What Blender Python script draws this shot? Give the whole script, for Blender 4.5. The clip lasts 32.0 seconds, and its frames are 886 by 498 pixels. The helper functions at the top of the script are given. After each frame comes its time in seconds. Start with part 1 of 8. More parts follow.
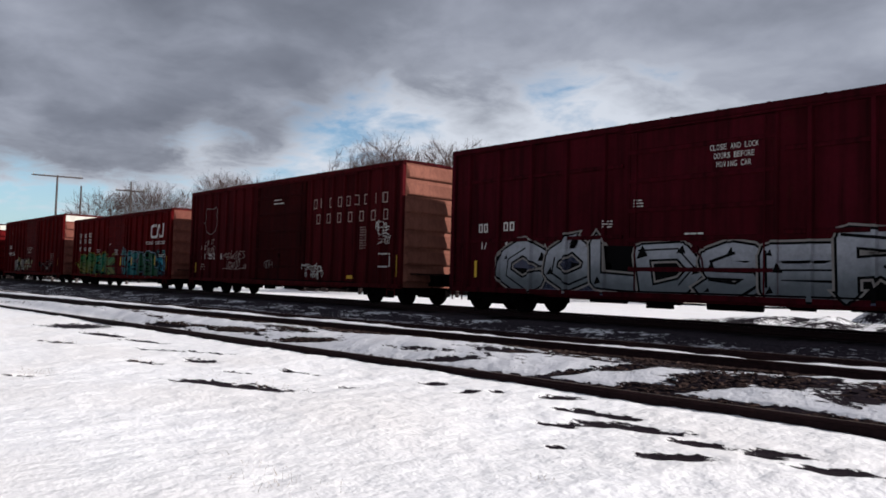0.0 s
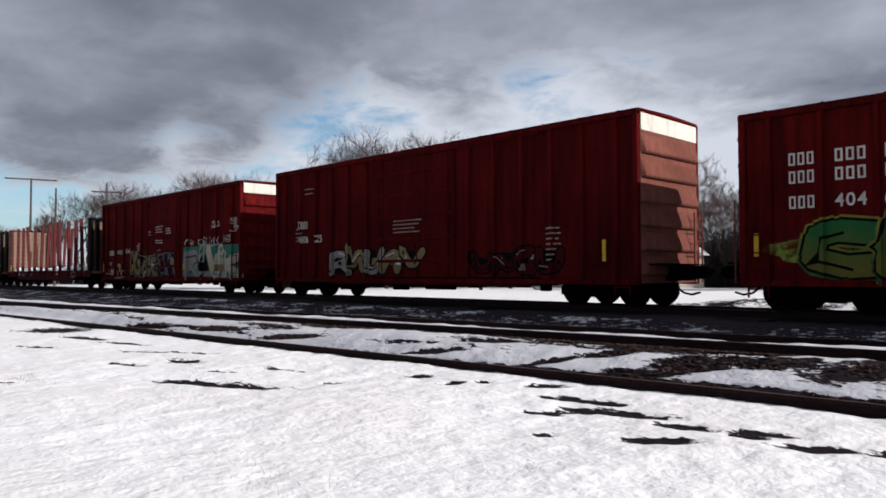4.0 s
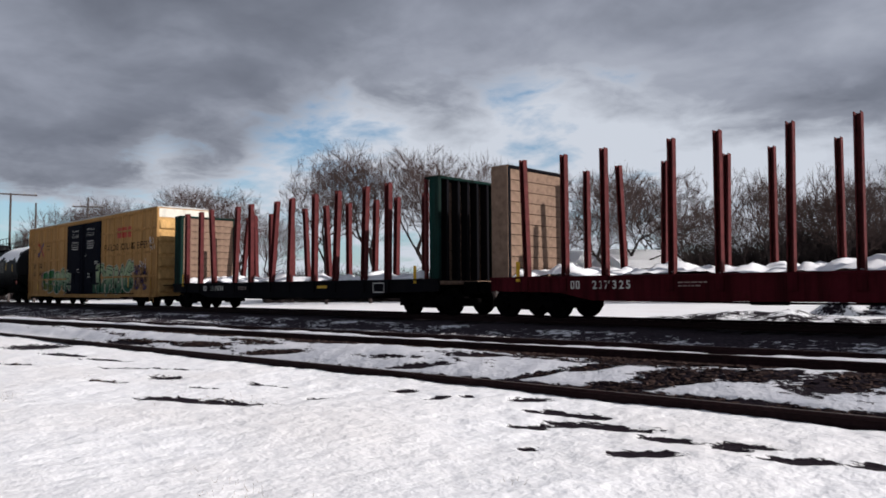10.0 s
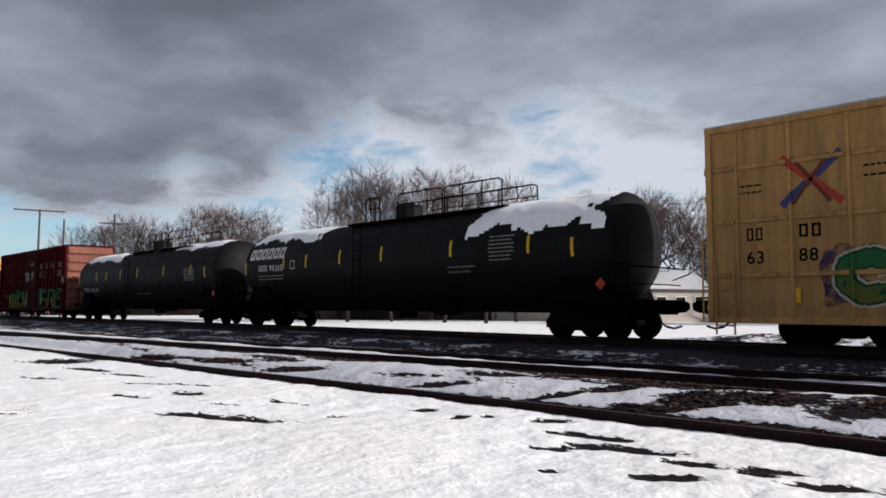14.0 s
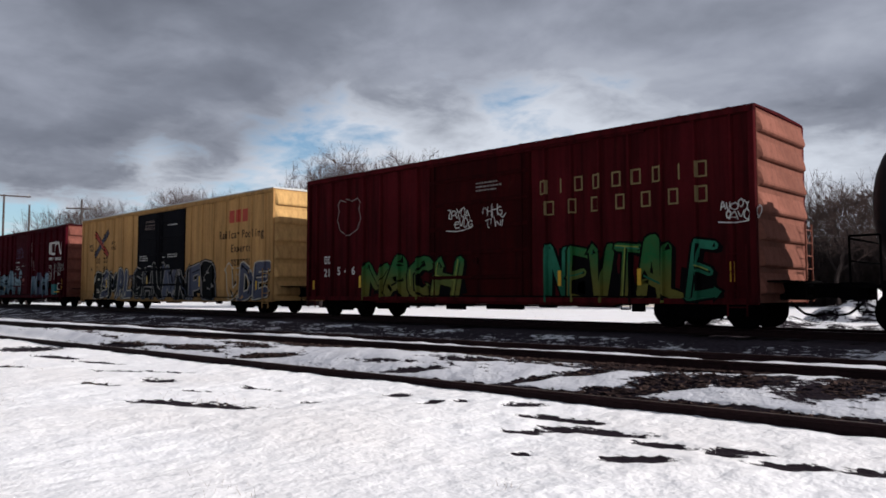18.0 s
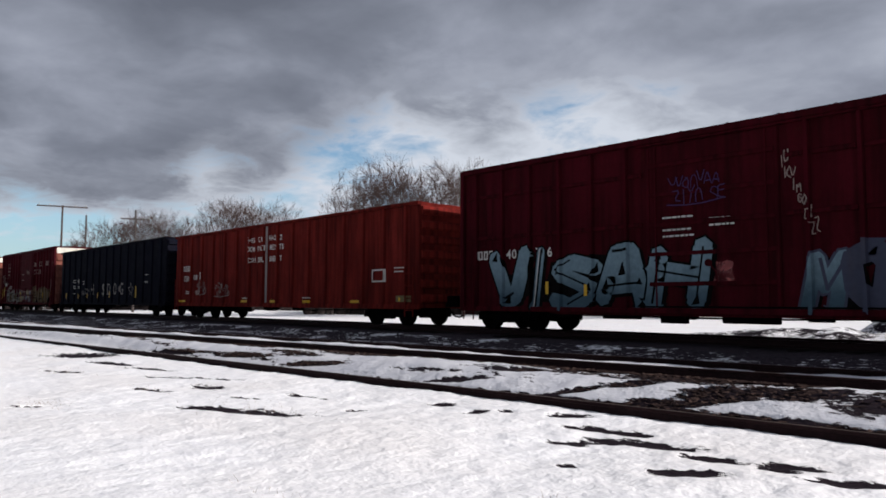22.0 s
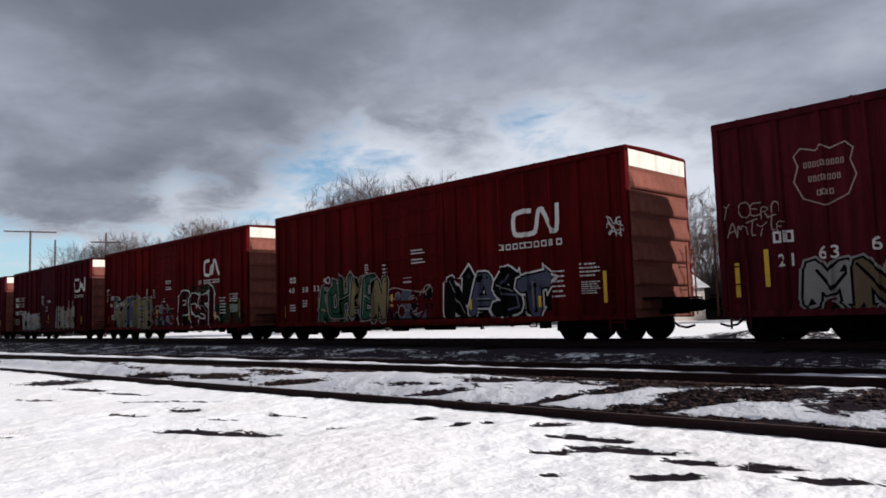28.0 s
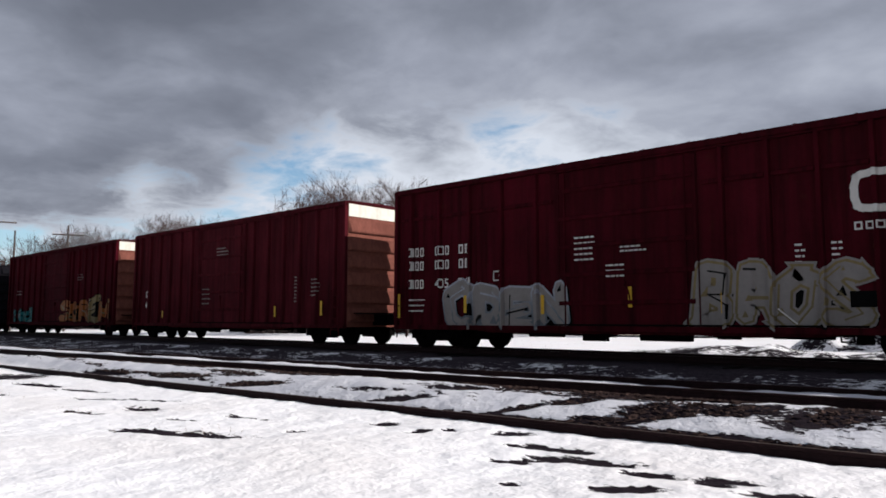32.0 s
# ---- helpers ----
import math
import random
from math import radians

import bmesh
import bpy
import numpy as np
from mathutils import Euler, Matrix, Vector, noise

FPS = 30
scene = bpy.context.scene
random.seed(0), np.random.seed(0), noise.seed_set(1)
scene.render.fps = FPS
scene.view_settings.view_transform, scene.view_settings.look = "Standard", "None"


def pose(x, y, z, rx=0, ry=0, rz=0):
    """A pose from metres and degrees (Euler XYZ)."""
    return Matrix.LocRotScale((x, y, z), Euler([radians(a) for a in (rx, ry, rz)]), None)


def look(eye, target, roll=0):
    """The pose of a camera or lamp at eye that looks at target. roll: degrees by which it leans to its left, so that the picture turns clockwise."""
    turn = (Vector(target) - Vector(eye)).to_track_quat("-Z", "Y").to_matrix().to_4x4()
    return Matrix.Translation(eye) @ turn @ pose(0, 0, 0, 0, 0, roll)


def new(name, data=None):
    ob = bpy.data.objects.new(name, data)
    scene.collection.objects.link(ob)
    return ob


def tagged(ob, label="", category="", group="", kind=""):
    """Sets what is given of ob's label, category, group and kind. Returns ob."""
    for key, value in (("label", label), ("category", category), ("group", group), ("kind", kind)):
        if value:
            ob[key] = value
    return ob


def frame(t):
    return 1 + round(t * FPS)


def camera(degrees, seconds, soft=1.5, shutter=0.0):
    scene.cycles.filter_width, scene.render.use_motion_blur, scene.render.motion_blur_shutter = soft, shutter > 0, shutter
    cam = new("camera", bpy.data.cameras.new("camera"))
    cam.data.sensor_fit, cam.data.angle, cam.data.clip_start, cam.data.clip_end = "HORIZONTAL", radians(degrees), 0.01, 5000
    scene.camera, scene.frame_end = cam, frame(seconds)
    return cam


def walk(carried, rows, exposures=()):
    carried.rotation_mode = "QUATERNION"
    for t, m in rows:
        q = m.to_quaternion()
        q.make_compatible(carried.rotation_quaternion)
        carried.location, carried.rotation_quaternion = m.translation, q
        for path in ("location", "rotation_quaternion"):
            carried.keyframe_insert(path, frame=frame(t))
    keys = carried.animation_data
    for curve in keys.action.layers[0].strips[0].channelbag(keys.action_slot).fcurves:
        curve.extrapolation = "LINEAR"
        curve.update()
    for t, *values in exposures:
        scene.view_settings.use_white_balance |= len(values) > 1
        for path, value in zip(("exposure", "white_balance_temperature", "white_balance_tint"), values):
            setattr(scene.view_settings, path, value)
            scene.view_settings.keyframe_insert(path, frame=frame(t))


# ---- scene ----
cam = camera(62.0, 32.0, soft=1.7)
PATH = [
    (0, pose(0, 0, 1.5, 92.55, -1.61, 46.90)),
    (0.5, pose(0, 0, 1.5, 91.99, -1.82, 46.64)),
    (1, pose(0, 0, 1.5, 91.45, -1.95, 45.01)),
    (1.5, pose(0, 0, 1.5, 91.72, -1.84, 46.07)),
    (2, pose(0, 0, 1.5, 90.44, -1.59, 45.09)),
    (2.5, pose(0, 0, 1.5, 92.00, -1.67, 45.65)),
    (3, pose(0, 0, 1.5, 92.13, -0.53, 45.09)),
    (3.5, pose(0, 0, 1.5, 91.88, -0.07, 45.40)),
    (5.5, pose(0, 0, 1.5, 92.56, 0.53, 45.33)),
    (6, pose(0, 0, 1.5, 92.88, 0.79, 45.27)),
    (6.5, pose(0, 0, 1.5, 92.86, 0.99, 45.05)),
    (7, pose(0, 0, 1.5, 93.01, 1.03, 44.06)),
    (7.5, pose(0, 0, 1.5, 93.47, 0.74, 43.63)),
    (8, pose(0, 0, 1.5, 93.40, 1.33, 44.43)),
    (8.5, pose(0, 0, 1.5, 93.64, 0.90, 44.11)),
    (9, pose(0, 0, 1.5, 93.41, 0.73, 43.70)),
    (9.5, pose(0, 0, 1.5, 93.21, 0.73, 43.25)),
    (10, pose(0, 0, 1.5, 93.06, 0.37, 44.32)),
    (10.5, pose(0, 0, 1.5, 92.43, -0.20, 44.60)),
    (11, pose(0, 0, 1.5, 92.87, -0.82, 44.79)),
    (11.5, pose(0, 0, 1.5, 93.92, -0.29, 45.50)),
    (12, pose(0, 0, 1.5, 92.71, -1.01, 48.03)),
    (12.5, pose(0, 0, 1.5, 93.17, -0.17, 46.56)),
    (13, pose(0, 0, 1.5, 94.49, -0.05, 48.17)),
    (13.5, pose(0, 0, 1.5, 94.68, -0.21, 46.98)),
    (15.5, pose(0, 0, 1.5, 93.92, -0.26, 44.14)),
    (16, pose(0, 0, 1.5, 94.17, -0.60, 43.18)),
    (16.5, pose(0, 0, 1.5, 94.07, -0.90, 44.55)),
    (17, pose(0, 0, 1.5, 93.96, -0.79, 43.67)),
    (17.5, pose(0, 0, 1.5, 93.89, -0.69, 44.39)),
    (18, pose(0, 0, 1.5, 93.38, 0.05, 43.89)),
    (18.5, pose(0, 0, 1.5, 92.94, -0.03, 44.41)),
    (19, pose(0, 0, 1.5, 92.78, 0.36, 44.85)),
    (19.5, pose(0, 0, 1.5, 92.12, 1.61, 45.23)),
    (20, pose(0, 0, 1.5, 92.84, 0.68, 46.19)),
    (20.5, pose(0, 0, 1.5, 93.91, -0.06, 46.64)),
    (21, pose(0, 0, 1.5, 93.70, 0.54, 46.54)),
    (21.5, pose(0, 0, 1.5, 93.99, 0.40, 47.48)),
    (22, pose(0, 0, 1.5, 94.10, -0.17, 47.34)),
    (22.5, pose(0, 0, 1.5, 94.31, 0.42, 47.64)),
    (23, pose(0, 0, 1.5, 94.24, 0.54, 47.90)),
    (23.5, pose(0, 0, 1.5, 93.64, 1.43, 47.56)),
    (24, pose(0, 0, 1.5, 94.22, 1.97, 47.41)),
    (24.5, pose(0, 0, 1.5, 94.22, 1.98, 47.21)),
    (26.5, pose(0, 0, 1.5, 94.78, 1.63, 46.97)),
    (27, pose(0, 0, 1.5, 94.60, 1.38, 46.81)),
    (27.5, pose(0, 0, 1.5, 94.74, 1.42, 46.42)),
    (28, pose(0, 0, 1.5, 95.08, 1.83, 45.60)),
    (28.5, pose(0, 0, 1.5, 94.70, 2.01, 44.97)),
    (29, pose(0, 0, 1.5, 95.53, 2.72, 44.48)),
    (29.5, pose(0, 0, 1.5, 95.37, 0.55, 43.49)),
    (30, pose(0, 0, 1.5, 93.89, 0.57, 43.19)),
    (30.5, pose(0, 0, 1.5, 94.03, 1.04, 41.55)),
    (31, pose(0, 0, 1.5, 95.57, -0.29, 42.61)),
    (31.5, pose(0, 0, 1.5, 95.85, -0.53, 43.42)),
    (32, pose(0, 0, 1.5, 95.54, -0.11, 42.99)),
]
EXPOSURE = 0.39
walk(cam, PATH, exposures=((0, EXPOSURE), (4, EXPOSURE - 0.02), (6, EXPOSURE - 0.05), (7, EXPOSURE - 0.20), (8, EXPOSURE - 0.14), (12, EXPOSURE - 0.10), (16, EXPOSURE - 0.03), (24, EXPOSURE - 0.05), (27, EXPOSURE + 0.04), (32, EXPOSURE + 0.07)))

# ---- sky and sun ----
SUN = Vector((1.0, 0.485, 0.52)).normalized()      # towards the sun: ahead of the train and behind it
SUN_EL = math.asin(SUN.z)
SUN_AZ = math.atan2(SUN.x, SUN.y)


def make_sky():
    world = bpy.data.worlds.new("sky")
    scene.world = world
    world.use_nodes = True
    nt = world.node_tree
    nt.nodes.clear()
    N, Lk = nt.nodes.new, nt.links.new

    def math_node(op, a, b=None):
        n = N("ShaderNodeMath")
        n.operation = op
        for i, v in enumerate((a, b)):
            if v is None:
                continue
            if isinstance(v, (int, float)):
                n.inputs[i].default_value = v
            else:
                Lk(v, n.inputs[i])
        return n.outputs[0]

    def ramp(fac, stops):
        n = N("ShaderNodeValToRGB")
        e = n.color_ramp.elements
        while len(e) < len(stops):
            e.new(0.5)
        for el, (p, c) in zip(e, stops):
            el.position, el.color = p, (*c, 1) if len(c) == 3 else c
        Lk(fac, n.inputs[0])
        return n.outputs[0]

    def mix(fac, a, b):
        n = N("ShaderNodeMix")
        n.data_type = "RGBA"
        if isinstance(fac, (int, float)):
            n.inputs[0].default_value = fac
        else:
            Lk(fac, n.inputs[0])
        for i, v in ((6, a), (7, b)):
            if isinstance(v, tuple):
                n.inputs[i].default_value = (*v, 1)
            else:
                Lk(v, n.inputs[i])
        return n.outputs[2]

    tc = N("ShaderNodeTexCoord")
    sep = N("ShaderNodeSeparateXYZ")
    Lk(tc.outputs["Generated"], sep.inputs[0])
    dx, dy, dz = sep.outputs
    up = math_node("ADD", math_node("MAXIMUM", dz, 0.0), 0.20)
    flat = N("ShaderNodeCombineXYZ")
    Lk(math_node("DIVIDE", dx, up), flat.inputs[0])
    Lk(math_node("DIVIDE", dy, up), flat.inputs[1])

    def cloud(scale, detail, rough, offset, stretch=(1, 1, 1), warp=0.0):
        m = N("ShaderNodeMapping")
        m.inputs["Location"].default_value = offset
        m.inputs["Scale"].default_value = stretch
        Lk(flat.outputs[0], m.inputs[0])
        n = N("ShaderNodeTexNoise")
        n.inputs["Scale"].default_value, n.inputs["Detail"].default_value = scale, detail
        n.inputs["Roughness"].default_value, n.inputs["Distortion"].default_value = rough, warp
        Lk(m.outputs[0], n.inputs["Vector"])
        return n.outputs["Fac"]

    big = cloud(0.55, 3, 0.45, (3.1, 0.7, 0), (1, 1, 1), 0.2)
    mid_size = cloud(1.5, 5, 0.50, (0.4, 5.2, 1), (1, 1, 1), 0.25)
    small = cloud(4.2, 7, 0.58, (2.4, 1.2, 1), (1, 1, 1), 0.3)
    fluff = math_node("ADD", math_node("MULTIPLY", big, 0.5), math_node("ADD", math_node("MULTIPLY", mid_size, 0.38), math_node("MULTIPLY", small, 0.12)))
    puffs = math_node("ADD", math_node("MULTIPLY", mid_size, 0.45), math_node("MULTIPLY", small, 0.55))
    # the bearing, from straight across the track (0) to along it on the left (1)
    bearing = math_node("DIVIDE", math_node("ARCTAN2", math_node("MULTIPLY", dx, -1.0), dy), math.pi / 2)
    # height of the deck's ragged lower edge along the skyline
    edge = ramp(bearing, [(p, (h, h, h)) for p, h in ((0.0, 0.10), (0.14, 0.12), (0.24, 0.175), (0.33, 0.212), (0.40, 0.240), (0.46, 0.215), (0.575, 0.225), (0.625, 0.175), (0.68, 0.128), (0.75, 0.112), (0.84, 0.105))])
    lift = math_node("SUBTRACT", dz, edge)
    lift = math_node("ADD", lift, math_node("MULTIPLY", math_node("SUBTRACT", puffs, 0.5), 0.24))
    # single breaks and banks: towards, width in degrees, closer (+) or more open (-)
    for way, wide, much in (((-0.897, 0.405, 0.178), 2.4, -0.06), ((-0.918, 0.306, 0.251), 8, 0.05), ((-0.690, 0.690, 0.215), 2.5, 0.02), ((-0.590, 0.781, 0.204), 2.5, -0.015)):
        dot = N("ShaderNodeVectorMath")
        dot.operation = "DOT_PRODUCT"
        Lk(tc.outputs["Generated"], dot.inputs[0])
        dot.inputs[1].default_value = Vector(way).normalized()
        k = 1.0 / (1.0 - math.cos(radians(wide)))
        bump = math_node("EXPONENT", math_node("MULTIPLY", math_node("SUBTRACT", dot.outputs["Value"], 1.0), k))
        lift = math_node("ADD", lift, math_node("MULTIPLY", bump, much))

    sky = N("ShaderNodeTexSky")
    sky.sky_type, sky.sun_disc = "NISHITA", False
    sky.sun_elevation, sky.sun_rotation = SUN_EL, SUN_AZ
    blue = N("ShaderNodeMix")
    blue.data_type, blue.blend_type = "RGBA", "MULTIPLY"
    blue.inputs[0].default_value = 1.0
    Lk(sky.outputs[0], blue.inputs[6])
    blue.inputs[7].default_value = (0.075, 0.094, 0.105, 1)
    # shade inside the cloud deck: grey bellies, lighter rims
    belly = ramp(fluff, [(0.36, (0.345, 0.37, 0.435)), (0.44, (0.242, 0.262, 0.320)), (0.50, (0.164, 0.180, 0.224)), (0.57, (0.112, 0.124, 0.158)), (0.68, (0.092, 0.103, 0.133))])
    rim = ramp(lift, [(0.02, (1, 1, 1)), (0.11, (0, 0, 0))])
    deck = mix(math_node("MULTIPLY", rim, 0.55), belly, (0.34, 0.365, 0.425))
    # under the edge: white heaps, pale gaps of blue
    gap = ramp(dz, [(0.02, (0.36, 0.47, 0.56)), (0.12, (0.30, 0.42, 0.54)), (0.22, (0.16, 0.27, 0.42))])
    pale = mix(0.5, blue.outputs[2], gap)
    toward = N("ShaderNodeVectorMath")
    toward.operation = "DOT_PRODUCT"
    Lk(tc.outputs["Generated"], toward.inputs[0])
    toward.inputs[1].default_value = Vector((-0.59, 0.781, 0.204)).normalized()
    gash = math_node("EXPONENT", math_node("MULTIPLY", math_node("SUBTRACT", toward.outputs["Value"], 1.0), 700.0))
    thin = math_node("SUBTRACT", puffs, math_node("MULTIPLY", gash, 0.06))
    heaps = ramp(math_node("ADD", thin, math_node("MULTIPLY", math_node("SUBTRACT", 0.62, bearing), 0.25)), [(0.40, (0, 0, 0)), (0.53, (1, 1, 1))])
    low = mix(heaps, pale, (0.50, 0.535, 0.60))
    cover = ramp(lift, [(0.0, (0, 0, 0)), (0.06, (1, 1, 1))])
    total = mix(cover, low, deck)
    bg = N("ShaderNodeBackground")
    bg.inputs[1].default_value = 1.0
    Lk(total, bg.inputs[0])
    out = N("ShaderNodeOutputWorld")
    Lk(bg.outputs[0], out.inputs[0])


make_sky()
sun = new("sun", bpy.data.lights.new("sun", "SUN"))
sun.data.energy, sun.data.angle, sun.data.color = 4.75, radians(0.6), (1.0, 0.945, 0.915)
sun.matrix_world = look((60, 30, 40), Vector((60, 30, 40)) - SUN)

# ---- materials ----


class Nodes:
    """A small writer of node materials."""

    def __init__(self, name):
        self.mat = bpy.data.materials.new(name)
        self.mat.use_nodes = True
        self.nt = self.mat.node_tree
        self.bsdf = self.nt.nodes["Principled BSDF"]
        self.tc = self.nt.nodes.new("ShaderNodeTexCoord")

    def noise(self, scale, detail=4, rough=0.55, stretch=(1, 1, 1), coord="Object", warp=0.0):
        m = self.nt.nodes.new("ShaderNodeMapping")
        m.inputs["Scale"].default_value = stretch
        self.nt.links.new(self.tc.outputs[coord], m.inputs[0])
        n = self.nt.nodes.new("ShaderNodeTexNoise")
        n.inputs["Scale"].default_value, n.inputs["Detail"].default_value = scale, detail
        n.inputs["Roughness"].default_value, n.inputs["Distortion"].default_value = rough, warp
        self.nt.links.new(m.outputs[0], n.inputs["Vector"])
        return n.outputs["Fac"]

    def ramp(self, fac, stops):
        n = self.nt.nodes.new("ShaderNodeValToRGB")
        e = n.color_ramp.elements
        while len(e) < len(stops):
            e.new(0.5)
        for el, (p, c) in zip(e, stops):
            el.position, el.color = p, (c, c, c, 1) if isinstance(c, (int, float)) else (*c, 1)
        self.nt.links.new(fac, n.inputs[0])
        return n.outputs[0]

    def mix(self, fac, a, b, blend="MIX"):
        n = self.nt.nodes.new("ShaderNodeMix")
        n.data_type, n.blend_type = "RGBA", blend
        for i, v in ((0, fac), (6, a), (7, b)):
            if isinstance(v, (int, float)):
                n.inputs[i].default_value = v
            elif isinstance(v, tuple):
                n.inputs[i].default_value = (*v, 1)
            else:
                self.nt.links.new(v, n.inputs[i])
        return n.outputs[2]

    def calc(self, op, a, b=0.0, clamp=False):
        n = self.nt.nodes.new("ShaderNodeMath")
        n.operation, n.use_clamp = op, clamp
        for i, v in enumerate((a, b)):
            if isinstance(v, (int, float)):
                n.inputs[i].default_value = v
            else:
                self.nt.links.new(v, n.inputs[i])
        return n.outputs[0]

    def random(self):
        return self.nt.nodes.new("ShaderNodeObjectInfo").outputs["Random"]

    def bump(self, height, strength=0.3, distance=0.02):
        n = self.nt.nodes.new("ShaderNodeBump")
        n.inputs["Strength"].default_value, n.inputs["Distance"].default_value = strength, distance
        self.nt.links.new(height, n.inputs["Height"])
        self.nt.links.new(n.outputs[0], self.bsdf.inputs["Normal"])

    def done(self, colour, rough=0.6, metal=0.0, gloss=0.10):
        self.bsdf.inputs["Specular IOR Level"].default_value = gloss
        for key, v in (("Base Color", colour), ("Roughness", rough), ("Metallic", metal)):
            if isinstance(v, (int, float)):
                self.bsdf.inputs[key].default_value = v
            elif isinstance(v, tuple):
                self.bsdf.inputs[key].default_value = (*v, 1)
            else:
                self.nt.links.new(v, self.bsdf.inputs[key])
        return self.mat


def tint(c, k):
    return tuple(min(1.0, v * k) for v in c)


def paint(name, base, grime=(0.011, 0.0028, 0.0034), fade=1.55, rust=0.35, rough=0.62, gloss=0.015, streaks=0.75):
    """Weathered car paint: faded panels, streaks that run down, rust spots and grime."""
    n = Nodes(name)
    wide = n.noise(0.55, 3, 0.5)
    streak = n.noise(1.0, 5, 0.6, (5.0, 5.0, 0.35))
    fine = n.noise(9.0, 5, 0.65)
    spots = n.noise(2.3, 8, 0.7)
    c = n.mix(n.ramp(wide, [(0.35, 0.0), (0.68, 1.0)]), base, tint(base, fade))
    c = n.mix(n.ramp(streak, [(0.40, 0.0), (0.68, streaks)]), c, grime)
    c = n.mix(n.ramp(spots, [(0.60, 0.0), (0.70, rust)]), c, (0.05, 0.018, 0.010))
    c = n.mix(n.ramp(fine, [(0.3, 0.0), (0.75, 0.4)]), c, tint(base, 0.5))
    # every sheet and post has aged on its own
    c = n.mix(n.ramp(n.random(), [(0.0, 0.0), (1.0, 0.28)]), c, tint(grime, 0.6))
    n.bump(n.noise(1.6, 3, 0.5), 0.12, 0.03)
    return n.done(c, n.ramp(spots, [(0.3, rough), (0.75, min(1, rough + 0.25))]), 0.0, gloss)


def plain(name, base, rough=0.6, metal=0.0, scale=6.0, vary=0.35, bump=0.15, gloss=0.10):
    n = Nodes(name)
    a, b = n.noise(scale, 5, 0.6), n.noise(scale * 0.13, 3, 0.5)
    c = n.mix(n.ramp(a, [(0.3, 0.0), (0.75, 1.0)]), tint(base, 1 - vary), tint(base, 1 + vary * 0.5))
    c = n.mix(n.ramp(b, [(0.4, 0.0), (0.7, 0.5)]), c, tint(base, 1 - vary))
    if bump:
        n.bump(a, bump, 0.01)
    return n.done(c, rough, metal, gloss)


def sprayed(name, base):
    """Spray paint or stencil paint on weathered steel."""
    n = Nodes(name)
    a, b = n.noise(7.0, 5, 0.7), n.noise(0.9, 3, 0.5, (3, 3, 0.6))
    c = n.mix(n.ramp(a, [(0.35, 0.0), (0.8, 0.5)]), base, tint(base, 0.6))
    c = n.mix(n.ramp(b, [(0.5, 0.0), (0.8, 0.4)]), c, (0.07, 0.045, 0.04))
    return n.done(c, 0.6)


def faded_spray(name, low, high, z0=0.75, z1=1.95):
    """Spray paint that fades from one colour at the foot of the letters to another at their top."""
    n = Nodes(name)
    sep = n.nt.nodes.new("ShaderNodeSeparateXYZ")
    n.nt.links.new(n.tc.outputs["Object"], sep.inputs[0])
    up = n.calc("DIVIDE", n.calc("SUBTRACT", sep.outputs["Z"], z0), z1 - z0, True)
    a, b = n.noise(7.0, 5, 0.7), n.noise(1.4, 4, 0.6)
    up = n.calc("ADD", up, n.calc("MULTIPLY", n.calc("SUBTRACT", b, 0.5), 0.7), True)
    c = n.mix(n.ramp(up, [(0.15, 0.0), (0.8, 1.0)]), low, high)
    c = n.mix(n.ramp(a, [(0.35, 0.0), (0.8, 0.45)]), c, tint(low, 0.5))
    return n.done(c, 0.6)


def leaf_material():
    """Rotted leaves and straw: most are dark, some pale."""
    n = Nodes("dead_leaf_litter")
    geo = n.nt.nodes.new("ShaderNodeNewGeometry")
    c = n.mix(n.ramp(geo.outputs["Random Per Island"], [(0.0, 0.0), (0.6, 0.25), (1.0, 1.0)]), (0.018, 0.009, 0.009), (0.15, 0.095, 0.075))
    return n.done(n.mix(n.noise(30.0, 4, 0.6), c, (0.02, 0.012, 0.012)), 0.95)


